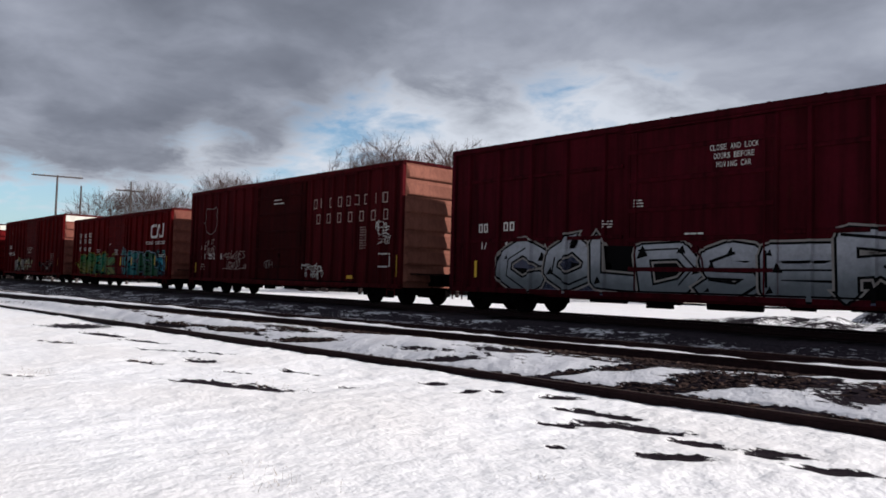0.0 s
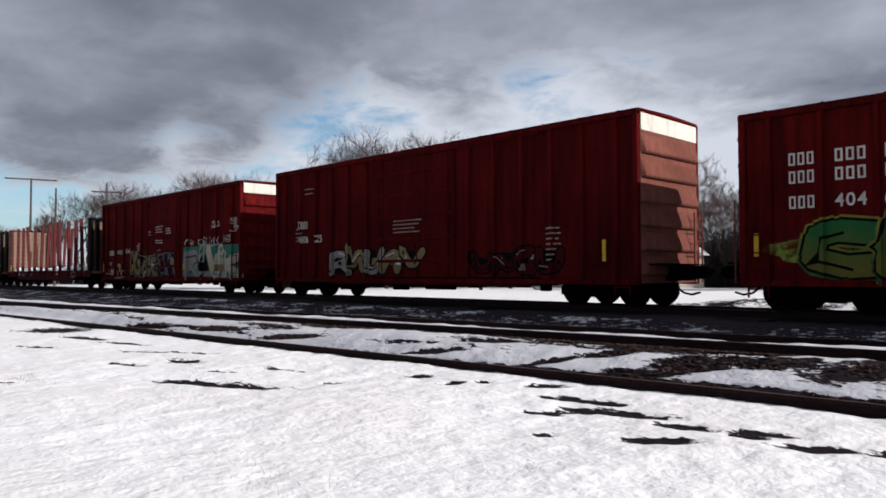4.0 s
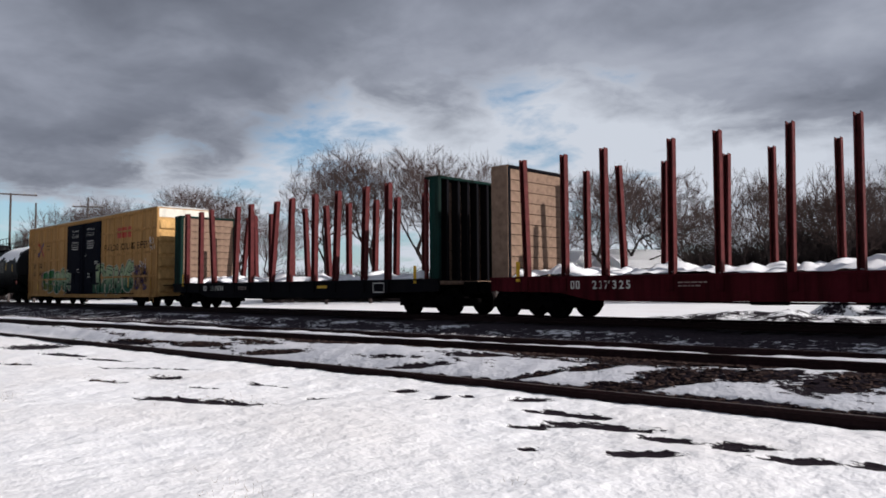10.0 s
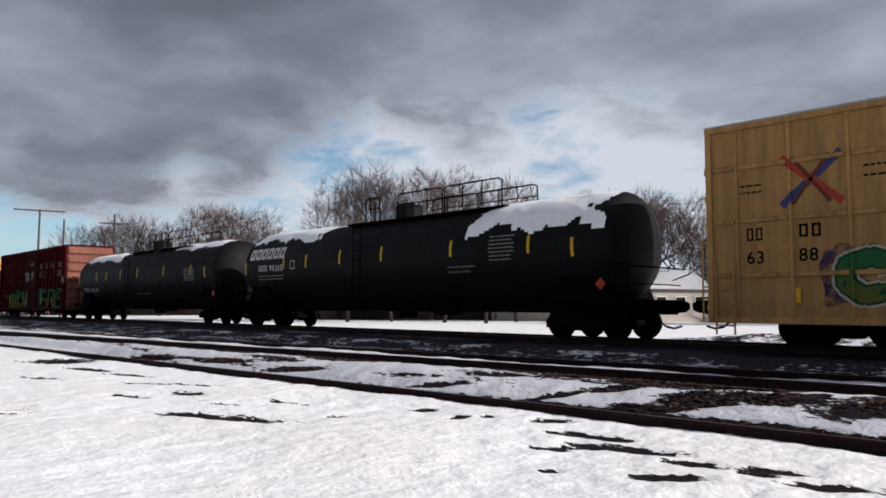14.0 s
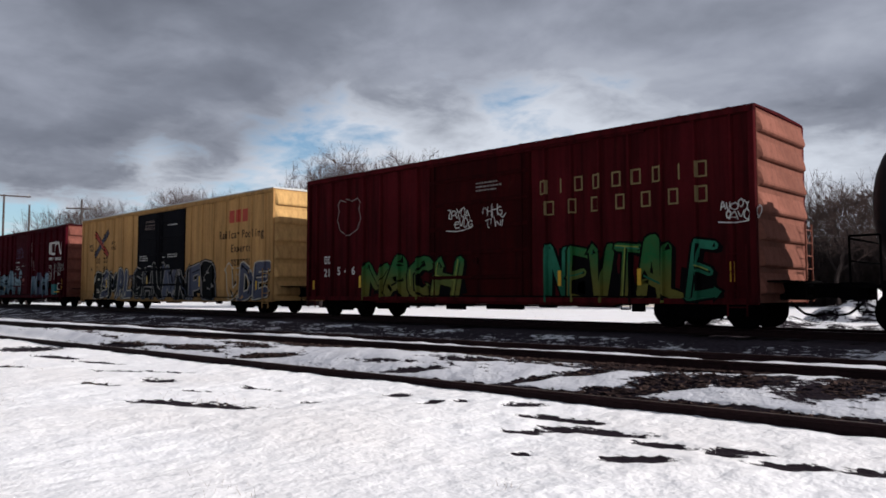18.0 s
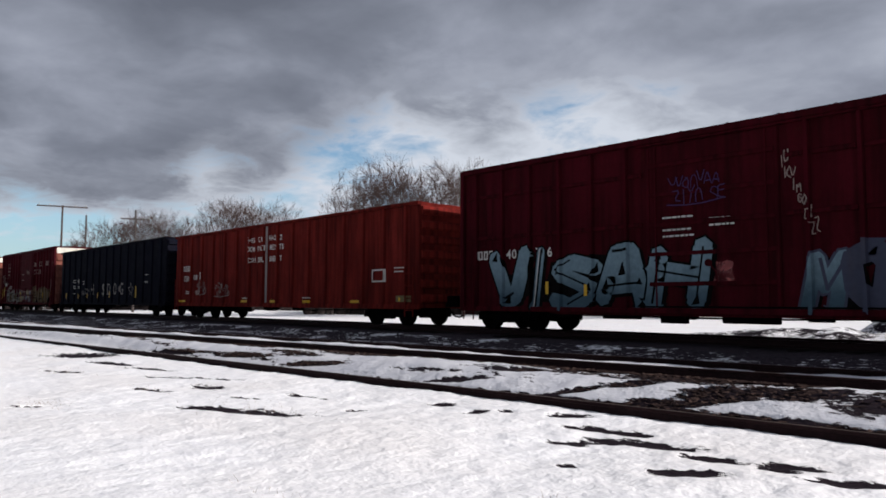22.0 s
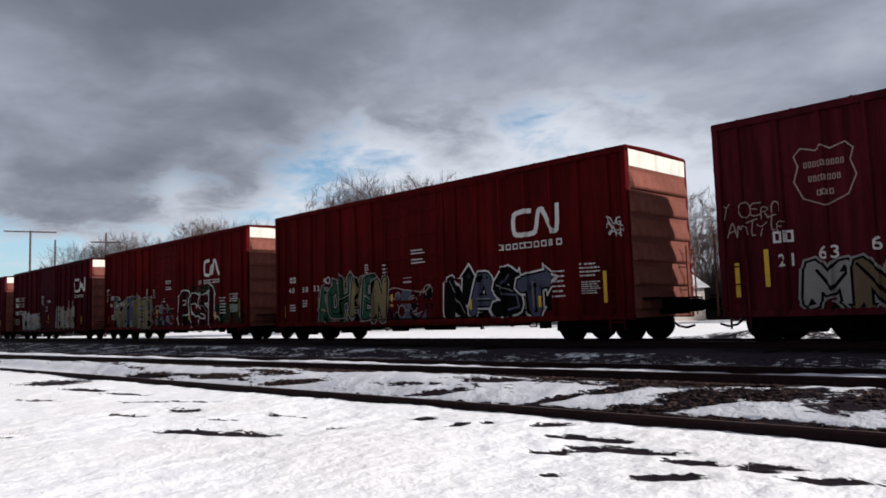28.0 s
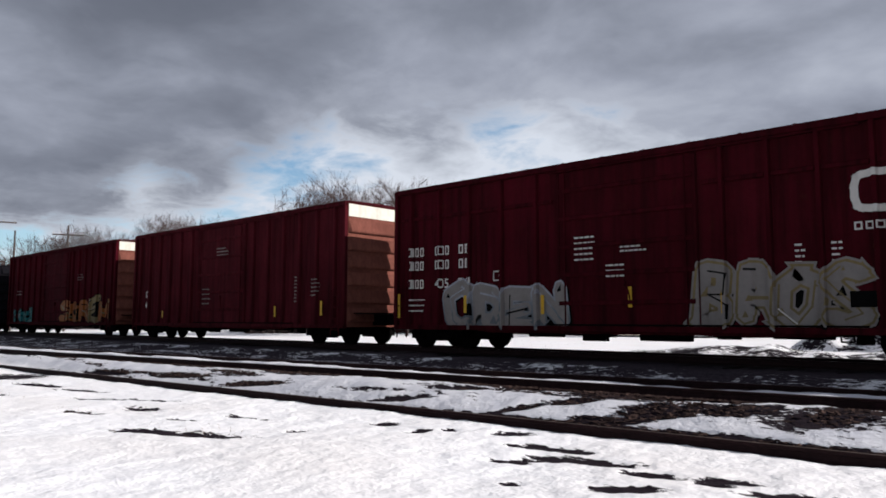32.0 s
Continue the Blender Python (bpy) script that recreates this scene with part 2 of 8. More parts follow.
M = {
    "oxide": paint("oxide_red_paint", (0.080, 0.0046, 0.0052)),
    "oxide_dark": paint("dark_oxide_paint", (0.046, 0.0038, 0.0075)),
    # the two oxide end coats: side paint brightened, sunlight put into the colour
    "oxide_sunlit": paint("sunlit_oxide_paint", (0.135, 0.050, 0.038), (0.05, 0.018, 0.014), streaks=0.25),
    "oxide_sunlit_pale": paint("sunlit_end_paint", (0.165, 0.068, 0.050), (0.06, 0.024, 0.018), streaks=0.25),
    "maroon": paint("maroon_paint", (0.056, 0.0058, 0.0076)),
    # door red, darker than the maroon side sheets
    "door_dark_red": paint("dark_red_door_paint", (0.026, 0.0026, 0.0030)),
    "plum": paint("plum_brown_paint", (0.062, 0.0080, 0.0120)),
    "coral": paint("coral_red_paint", (0.125, 0.0145, 0.0115), rust=0.2),
    "yellow": paint("freight_yellow_paint", (0.42, 0.235, 0.090), (0.13, 0.080, 0.04), 1.2, 0.25, streaks=0.55),
    # yellow end coat, lightened to carry the sun that falls on the ends
    "yellow_sunlit": paint("sunlit_yellow_end_paint", (0.52, 0.32, 0.13), (0.18, 0.10, 0.045), 1.15, 0.3, streaks=0.4),
    "black": paint("black_car_paint", (0.0055, 0.0055, 0.0075), (0.010, 0.009, 0.010), 1.3, 0.06),
    "navy": paint("navy_door_paint", (0.0055, 0.006, 0.0115), (0.008, 0.008, 0.011), 1.3, 0.06),
    "tank": paint("tank_black_paint", (0.0045, 0.0045, 0.0055), (0.010, 0.009, 0.010), 1.4, 0.03, 0.50, 0.10),
    "green": paint("dark_green_paint", (0.007, 0.026, 0.022)),
    "white": sprayed("white_end_paint", (0.62, 0.60, 0.53)),
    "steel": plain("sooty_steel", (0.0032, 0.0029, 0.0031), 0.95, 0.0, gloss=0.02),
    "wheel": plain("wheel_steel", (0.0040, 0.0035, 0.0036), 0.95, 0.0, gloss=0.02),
    "galv": plain("galvanised_roof", (0.36, 0.36, 0.35), 0.5, 0.4),
}
M.update({
    "rail": plain("rusty_rail_steel", (0.026, 0.012, 0.013), 0.75, 0.2, 14.0, 0.5),
    "railhead": plain("worn_rail_head", (0.16, 0.12, 0.10), 0.45, 0.7, 10.0),
    "tie": plain("creosoted_timber", (0.022, 0.018, 0.017), 0.9, 0.0, 8.0, 0.5, 0.4),
    "plank": plain("weathered_plank", (0.21, 0.14, 0.102), 0.85, 0.0, 5.0, 0.4, 0.3),
    "stake": plain("rusty_stake_steel", (0.090, 0.019, 0.020), 0.7, 0.0, 5.0, 0.45),
    "reflector": plain("yellow_reflector", (0.62, 0.36, 0.03), 0.4, 0.0, 5.0, 0.25, 0),
    "bark": plain("grey_bark", (0.038, 0.029, 0.028), 0.9, 0.0, 6.0, 0.4, 0.4),
    "twig": plain("twig_bark", (0.072, 0.050, 0.046), 0.9, 0.0, 6.0, 0.4, 0),
    "pole": plain("weathered_pole", (0.07, 0.058, 0.055), 0.9),
    "siding": plain("pale_house_siding", (0.42, 0.38, 0.34), 0.8),
    "brickhouse": plain("brown_house_wall", (0.16, 0.085, 0.065), 0.9),
    "needle": plain("conifer_needles", (0.030, 0.045, 0.028), 0.9),
    "glass": plain("dark_window_glass", (0.02, 0.022, 0.025), 0.1),
    "dead": plain("dead_grass", (0.22, 0.15, 0.085), 0.9),
    "leaf": leaf_material(),
    "chalk": sprayed("white_stencil", (0.60, 0.58, 0.55)),
    "dimchalk": sprayed("faded_stencil", (0.30, 0.22, 0.20)),
    "ink": plain("black_stencil", (0.0030, 0.0028, 0.0032), 0.6, 0.0, 6.0, 0.4, 0, 0.03),
    "redink": sprayed("red_stencil", (0.36, 0.05, 0.03)),
    "brownink": sprayed("brown_stencil", (0.13, 0.035, 0.02)),
    "blueink": sprayed("blue_stencil", (0.05, 0.05, 0.15)),
})


def snow_material():
    n = Nodes("packed_snow")
    grain, lump = n.noise(38, 6, 0.7), n.noise(4.5, 5, 0.55)
    c = n.mix(n.ramp(lump, [(0.3, 0.0), (0.7, 1.0)]), (0.80, 0.81, 0.84), (0.90, 0.90, 0.91))
    h = n.calc("ADD", n.calc("MULTIPLY", lump, 1.0), n.calc("MULTIPLY", grain, 0.35))
    n.bump(h, 0.35, 0.05)
    return n.done(c, 0.75)


M["snow"] = snow_material()


def ground_material():
    """Snow, with bare soil and ballast where the mesh says that it has melted off."""
    n = Nodes("snowy_ground")
    at = n.nt.nodes.new("ShaderNodeAttribute")
    at.attribute_name = "bare"
    kind = n.nt.nodes.new("ShaderNodeAttribute")
    kind.attribute_name = "stony"
    edge, grain = n.noise(8.5, 8, 0.68, (0.45, 1, 1), warp=0.4), n.noise(22, 4, 0.6)
    lump, wide = n.noise(6.5, 3, 0.5), n.noise(0.35, 3, 0.5)
    f = n.calc("ADD", at.outputs["Fac"], n.calc("MULTIPLY", n.calc("SUBTRACT", edge, 0.5), 1.9))
    mask = n.ramp(f, [(0.47, 0.0), (0.54, 1.0)])
    snow = n.mix(n.ramp(lump, [(0.3, 0.0), (0.7, 1.0)]), (0.80, 0.80, 0.825), (0.90, 0.897, 0.905))
    snow = n.mix(n.ramp(wide, [(0.42, 0.0), (0.66, 0.6)]), snow, (0.80, 0.775, 0.765))
    old = n.nt.nodes.new("ShaderNodeAttribute")
    old.attribute_name = "trodden"
    snow = n.mix(n.calc("MULTIPLY", old.outputs["Fac"], n.ramp(n.noise(1.3, 4, 0.6), [(0.25, 0.45), (0.7, 1.0)])), snow, (0.50, 0.51, 0.56))
    soil = n.mix(n.ramp(n.noise(24, 6, 0.7), [(0.3, 0.0), (0.7, 1.0)]), (0.004, 0.003, 0.007), (0.020, 0.012, 0.016))
    stone = n.mix(n.ramp(n.noise(17, 4, 0.8), [(0.32, 0.0), (0.7, 1.0)]), (0.006, 0.005, 0.007), (0.085, 0.066, 0.080))
    c = n.mix(mask, snow, n.mix(kind.outputs["Fac"], soil, stone))
    dimple = n.calc("ADD", n.calc("MULTIPLY", n.noise(7.0, 2, 0.45), 0.6), n.calc("MULTIPLY", n.noise(17.0, 2, 0.5), 0.4))
    h = n.calc("SUBTRACT", n.calc("ADD", dimple, n.calc("MULTIPLY", grain, 0.10)), n.calc("MULTIPLY", mask, 0.4))
    n.bump(h, 0.56, 0.05)
    return n.done(c, n.ramp(mask, [(0.0, 0.7), (1.0, 0.95)]))


M["ground"] = ground_material()

# ---- mesh helpers ----


def part(name, bm, material, parent, label=""):
    """Link a bmesh as one mesh object under a thing or a part."""
    me = bpy.data.meshes.new(name)
    bm.to_mesh(me)
    bm.free()
    for m in material if isinstance(material, (list, tuple)) else (material,):
        me.materials.append(m)
    ob = new(name, me)
    ob.parent = parent
    if label:
        ob["label"] = label
    return ob


def again(ob, name, m, parent):
    """Another object on the same mesh, at the pose m under parent."""
    o = new(name, ob.data)
    o.parent, o.matrix_basis = parent, m
    if "label" in ob:
        o["label"] = ob["label"]
    return o


def smooth(ob):
    for p in ob.data.polygons:
        p.use_smooth = True
    return ob


def box(bm, x0, x1, y0, y1, z0, z1, cut=0.0):
    """A cuboid; with cut > 0 its long edges are chamfered."""
    r = bmesh.ops.create_cube(bm, size=1.0, matrix=Matrix.Translation(((x0 + x1) / 2, (y0 + y1) / 2, (z0 + z1) / 2)) @ Matrix.Diagonal((x1 - x0, y1 - y0, z1 - z0, 1)))
    if cut:
        es = list({e for v in r["verts"] for e in v.link_edges})
        bmesh.ops.bevel(bm, geom=es, offset=cut, segments=1, affect="EDGES")
    return r["verts"]


def tube(bm, a, b, r0, r1=None, n=8, caps=True):
    """A straight round bar from a to b."""
    a, b = Vector(a), Vector(b)
    d = b - a
    q = d.to_track_quat("Z", "Y").to_matrix().to_4x4()
    bmesh.ops.create_cone(bm, cap_ends=caps, segments=n, radius1=r0, radius2=r0 if r1 is None else r1, depth=d.length, matrix=Matrix.Translation((a + b) / 2) @ q)


def pipe(bm, pts, r, n=6):
    for a, b in zip(pts, pts[1:]):
        tube(bm, a, b, r, n=n)


def profile(bm, pts, y0, y1):
    """A polygon of (x, z) pulled out from y0 to y1."""
    a = [bm.verts.new((x, y0, z)) for x, z in pts]
    b = [bm.verts.new((x, y1, z)) for x, z in pts]
    bm.faces.new(a)
    bm.faces.new(b[::-1])
    for i in range(len(pts)):
        j = (i + 1) % len(pts)
        bm.faces.new((a[i], b[i], b[j], a[j]))
    bmesh.ops.recalc_face_normals(bm, faces=bm.faces[:])


def thing(name, m, label, category, group="", kind=""):
    ob = new(name)
    ob.empty_display_size = 0.3
    ob.matrix_basis = m
    return tagged(ob, label, category, group, kind)

# ---- ground ----
RAIL_TOP = 0.67          # main track
TRACK_Y = 17.52          # its centre line
NEAR_A, NEAR_B = 8.72, 0.056   # near rail: y = A + B x
MID_A, MID_B, GAUGE = 11.15, 0.100, 1.435


def step(a, b, v):
    t = min(1.0, max(0.0, (v - a) / (b - a)))
    return t * t * (3 - 2 * t)


def ground_z(x, y):
    u = y - 0.09 * max(-90.0, min(60.0, x))
    z = 0.34 * step(9.3, 10.8, u)
    z -= 0.08 * step(13.0, 14.2, u)
    m = y - MID_A - MID_B * max(-90.0, min(60.0, x))
    z += 0.125 * step(0.03, 0.10, m) * step(1.25, 0.80, m)
    q = y - NEAR_A - NEAR_B * max(-90.0, min(60.0, x))
    z += 0.030 * step(-1.4, -0.2, q) * step(0.02, -0.06, q)
    z += 0.05 * step(0.3, 0.9, q) * step(2.6, 1.8, q) - 0.02 * step(0.0, 0.1, q) * step(0.6, 0.3, q)
    z += 0.24 * step(14.3, 15.6, y) - 0.28 * step(19.4, 21.5, y)
    return z


# melted patches in the near snow: x, y, half length, half width, turn in degrees
NEAR_PATCHES = [
    (-9.45, 4.98, 0.85, 0.20, 25), (-10.0, 4.75, 0.40, 0.12, 24), (-8.53, 6.19, 0.16, 0.10, 30), (-12.45, 5.85, 0.33, 0.18, 5),
    (-6.07, 7.84, 0.24, 0.17, 30), (-5.3, 7.36, 0.34, 0.12, 10), (-4.85, 7.40, 0.22, 0.10, 10), (-4.65, 6.97, 0.42, 0.17, 10), (-4.2, 7.02, 0.34, 0.13, 16),
    (-4.97, 6.62, 0.20, 0.10, 40), (-3.52, 6.77, 0.24, 0.11, 12), (-3.42, 6.04, 0.28, 0.14, 28), (-2.84, 6.96, 0.26, 0.11, 18), (-2.9, 6.74, 0.14, 0.08, 12),
    (-2.27, 6.71, 0.30, 0.13, 26), (-1.75, 6.90, 0.24, 0.14, 20), (-8.05, 7.42, 0.18, 0.11, 15),
]
FAR_PATCHES = [
    (-7.2, 7.2, 0.16, 0.140, 20), (-12.7, 4.9, 0.36, 0.088, 20),
    (-10.6, 5.6, 0.22, 0.079, 22), (-17.1, 4.8, 0.51, 0.105, 20), (-11.9, 3, 0.29, 0.052, 60), (-21.8, 6.6, 1.02, 0.612, 18),
    (-18.5, 6.2, 0.71, 0.175, 20), (-16.5, 6.4, 0.61, 0.123, 20), (-14.6, 6, 0.51, 0.105, 20), (-13.4, 6.5, 0.51, 0.088, 20),
    (-5.05, 6.45, 0.22, 0.088, 10), (-10.2, 6.4, 0.36, 0.088, 20), (-4.35, 5.6, 0.08, 0.088, 20), (-6.9, 7.55, 0.10, 0.088, 10),
]
PATCHES = NEAR_PATCHES + FAR_PATCHES
# leaf-strewn melt between the sidings
MELTS = [
    (-7.3, 10.15, 0.75, 0.15, 15), (-5.6, 10.3, 0.95, 0.24, 18), (-4.9, 9.75, 0.62, 0.26, 28), (-5.5, 9.25, 0.55, 0.14, 18), (-3.9, 10.05, 0.55, 0.22, 14), (-2.9, 10.0, 0.55, 0.24, 25),
    (-2.5, 10.45, 0.72, 0.17, 12), (-7.0, 9.25, 0.40, 0.09, 40), (-8.3, 10.1, 0.55, 0.13, 12), (-12.4, 9.7, 0.80, 0.13, 16), (-13.6, 8.75, 0.80, 0.11, 14), (-9.3, 9.0, 0.50, 0.10, 20),
    (-10.4, 10.0, 0.60, 0.11, 15), (-16.5, 8.6, 0.95, 0.12, 8), (-19.5, 8.2, 1.0, 0.12, 8), (-8.6, 9.65, 0.50, 0.10, 15), (-1.2, 10.2, 0.70, 0.24, 15), (-6.3, 9.7, 0.40, 0.10, 25),
]


def bare_at(x, y):
    """How far the snow has gone (0 to 1), and how stony the ground under it is."""
    u_near = y - NEAR_A - NEAR_B * x
    u_mid = y - MID_A - MID_B * x
    b, stony = 0.0, 0.0
    if 1.5 < y < 9 and -30 < x < 0:
        for px, py, a, c, turn in PATCHES:
            dx, dy = x - px, y - py
            if abs(dx) > 2 or abs(dy) > 2:
                continue
            co, si = math.cos(radians(turn)), math.sin(radians(turn))
            d = math.hypot((dx * co + dy * si) / a, (-dx * si + dy * co) / c)
            b = max(b, 1.15 - 0.55 * d)
    reach = 0.26 + 0.62 * step(-17, -3, x)
    if 0.0 < u_near < reach:
        b = max(b, 1.35 * step(reach, reach - 0.22, u_near))
    if u_near > 0.2 and u_mid < -0.02:
        streak = 0.8 * noise.noise(Vector((x * 0.3 + 3, (y - 0.09 * x) * 2.6, 4.0))) + 0.7 * noise.noise(Vector((x * 0.8, (y - 0.09 * x) * 5.0, 1.0)))
        centre = step(0.2, 0.5, u_near) * step(-0.02, -0.15, u_mid)
        right = step(-17, -6, x)
        b = max(b, centre * (0.24 + 0.03 * right + 0.60 * streak))
        if x > -26:
            for px, py, a, c, turn in MELTS:
                dx, dy = x - px, y - py
                if abs(dx) < 2.6 and abs(dy) < 1.6:
                    co, si = math.cos(radians(turn)), math.sin(radians(turn))
                    d = math.hypot((dx * co + dy * si) / a, (-dx * si + dy * co) / c)
                    b = max(b, centre * (1.22 - 0.60 * d))
    if -0.24 < u_mid < 0.05:
        b = max(b, 1.15)
    if 1.0 < u_mid < 1.3:
        b = max(b, 0.8 * step(1.0, 1.2, u_mid))
    if 0.05 <= u_mid <= 1.0:
        b = max(b, 0.10 + 0.25 * noise.noise(Vector((x * 0.3, 2.0, 0))))
    if u_mid > 1.25:
        stony = 1.0
        b = max(b, step(1.25, 1.5, u_mid) * (0.66 + 0.42 * noise.noise(Vector((x * 0.7, y * 2.2, 7)))))
        if y > 15.2:
            b = max(b, 1.2 * step(15.2, 15.7, y))
        if y > 19.6:
            b *= 1 - 0.92 * step(19.6, 21.0, y)
            b += 0.30 * step(21, 24, y) * max(0.0, noise.noise(Vector((x * 0.10, y * 0.45, 2))) + 0.1)
    return b, stony


def axis_steps(stops):
    """Grid lines from runs of (from, to, spacing)."""
    out = []
    for a, b, d in stops:
        n = max(1, round((b - a) / d))
        out += [a + (b - a) * i / n for i in range(n)]
    return out + [stops[-1][1]]


def make_ground():
    xs = axis_steps([(-1500, -400, 275), (-400, -120, 28), (-120, -60, 4), (-60, -27, 0.6), (-27, -14, 0.13), (-14, 0.5, 0.055), (0.5, 12, 0.8), (12, 60, 6), (60, 400, 60), (400, 1500, 275)])
    ys = axis_steps([(-400, -40, 60), (-40, 0, 4), (0, 2, 0.4), (2, 9.5, 0.05), (9.5, 14.5, 0.09), (14.5, 21, 0.25), (21, 40, 1.2), (40, 120, 8), (120, 400, 40), (400, 1600, 240)])
    verts, bare, stony, trodden = [], [], [], []
    for y in ys:
        for x in xs:
            b, s = bare_at(x, y)
            z = ground_z(x, y)
            if -70 < x < 20 and 0 < y < 60:
                z += 0.045 * noise.noise(Vector((x * 0.5, y * 0.5, 0))) + 0.020 * noise.noise(Vector((x * 2.3, y * 2.3, 3)))
                if x > -30 and y < 14:
                    z += 0.010 * noise.noise(Vector((x * 4.0, y * 4.0, 5)))
                    if y < 9:
                        z += 0.013 * max(-0.3, noise.noise(Vector((x * 8.5, y * 8.5, 9))))
                z -= 0.03 * min(1.0, max(0.0, (b - 0.3) * 2))
            verts.append((x, y, z))
            bare.append(b)
            stony.append(s)
            trodden.append(step(0.25, 0.6, y - NEAR_A - NEAR_B * x) * step(1.4, 1.1, y - MID_A - MID_B * x) if -120 < x < 60 else 0.0)
    nx = len(xs)
    faces = [(j * nx + i, j * nx + i + 1, (j + 1) * nx + i + 1, (j + 1) * nx + i) for j in range(len(ys) - 1) for i in range(nx - 1)]
    me = bpy.data.meshes.new("ground")
    me.from_pydata(verts, [], faces)
    for key, values in (("bare", bare), ("stony", stony), ("trodden", trodden)):
        a = me.attributes.new(key, "FLOAT", "POINT")
        a.data.foreach_set("value", values)
    me.materials.append(M["ground"])
    ob = smooth(new("ground", me))
    tagged(ob, "snow-covered ground with melted dark patches and ballast strips", "ground", kind="structure")


make_ground()


def rail_section():
    """Half outline of a flat-bottomed rail: across, up."""
    half = [(0.070, 0.0), (0.070, 0.012), (0.018, 0.030), (0.009, 0.045), (0.009, 0.115), (0.034, 0.128), (0.036, 0.155), (0.026, 0.165)]
    return half + [(-a, b) for a, b in reversed(half)]


def make_rail(parent, a, b, label):
    bm = bmesh.new()
    d = (Vector(b) - Vector(a)).normalized()
    side = Vector((-d.y, d.x, 0))
    sec = rail_section()
    rings = []
    for p in (a, b):
        rings.append([bm.verts.new(Vector(p) + side * s + Vector((0, 0, h))) for s, h in sec])
    n = len(sec)
    for i in range(n):
        j = (i + 1) % n
        f = bm.faces.new((rings[0][i], rings[0][j], rings[1][j], rings[1][i]))
        f.material_index = 1 if i == n // 2 - 1 else 0
    bm.faces.new(rings[0][::-1])
    bm.faces.new(rings[1])
    bmesh.ops.recalc_face_normals(bm, faces=bm.faces[:])
    return part("rail", bm, (M["rail"], M["railhead"]), parent, label)


def make_track(label, y0, slope, top, x0, x1, gauge_rails, ties, buried):
    t = thing("railway_track", pose(0, 0, 0), label, "railway track", kind="structure")
    k = math.hypot(1, slope)
    for off in gauge_rails:
        make_rail(t, (x0, y0 + off * k + slope * x0, top - 0.165), (x1, y0 + off * k + slope * x1, top - 0.165), "rusty steel rail")
    if ties:
        bm = bmesh.new()
        box(bm, -0.115, 0.115, -0.56, 1.99, -0.18, 0.0, 0.012)
        first = part("tie", bm, M["tie"], t, "weathered timber tie")
        first.matrix_basis = pose(-24, y0 + slope * -24, top - 0.168 - buried, 0, 0, math.degrees(math.atan(slope)))
        for i in range(1, 40):
            x = -24 + 0.58 * i
            again(first, "tie", pose(x, y0 + slope * x, top - 0.168 - buried + random.uniform(-0.012, 0.012), 0, 0, math.degrees(math.atan(slope)) + random.uniform(-1, 1)), t)
    return t


make_track("main line track with rails on dark ballast", TRACK_Y - GAUGE / 2, 0.0, RAIL_TOP, -700, 300, (0.0, GAUGE), True, 0.03)
make_track("middle siding track half buried in snow", MID_A, MID_B, 0.50, -115, 45, (0.0, GAUGE), True, 0.035)
make_track("near siding rail with rusty web in snow", NEAR_A, NEAR_B, 0.150, -110, 45, (0.0,), False, 0.0)


def make_litter():
    """Stalks, leaves and stones that stick out of the melted strip between the sidings."""
    rng = random.Random(5)
    bm = bmesh.new()
    for _ in range(16000):
        x = rng.uniform(-24, 0)
        y = rng.uniform(NEAR_A + NEAR_B * x + 0.6, MID_A + MID_B * x - 0.15)
        if bare_at(x, y)[0] < 0.52:
            continue
        z = ground_z(x, y)
        a, l = rng.uniform(0, math.pi), rng.uniform(0.03, 0.11)
        d = Vector((math.cos(a), math.sin(a) * 0.6, rng.uniform(0.0, 0.22))) * l
        w = Vector((-math.sin(a), math.cos(a), 0.3)) * rng.uniform(0.006, 0.03)
        p = Vector((x, y, z - 0.01))
        vs = [bm.verts.new(p + v) for v in (-w, w, d + w * 0.6, d - w * 0.6)]
        bm.faces.new(vs)
    me = bpy.data.meshes.new("leaf_litter")
    bm.to_mesh(me)
    bm.free()
    me.materials.append(M["leaf"])
    tagged(new("leaf_litter", me), "dark dead leaves and stalks on melted ground", "leaf litter", kind="stuff")
    bm = bmesh.new()
    for cx, cy, spread, count in ((-4.9, 2.9, 0.35, 60), (-3.6, 4.5, 0.10, 25), (-11.95, 3.05, 0.30, 50), (-12.7, 4.9, 0.3, 40), (-17.0, 4.8, 0.5, 40), (-9.6, 5.2, 0.6, 50)):
        for _ in range(count):
            x, y = rng.gauss(cx, spread), rng.gauss(cy, spread * 0.4)
            h = rng.uniform(0.03, 0.10)
            p = Vector((x, y, ground_z(x, y) - 0.02))
            lean = Vector((rng.uniform(-0.8, 0.8), rng.uniform(-0.8, 0.8), 1)) * h
            w = Vector((rng.uniform(-1, 1), rng.uniform(-1, 1), 0)).normalized() * 0.0022
            bm.faces.new([bm.verts.new(p + v) for v in (-w, w, lean)])
    me = bpy.data.meshes.new("dead_grass")
    bm.to_mesh(me)
    bm.free()
    me.materials.append(M["dead"])
    tagged(new("dead_grass", me), "thin dead grass stalks poking through snow", "grass", kind="stuff")


make_litter()

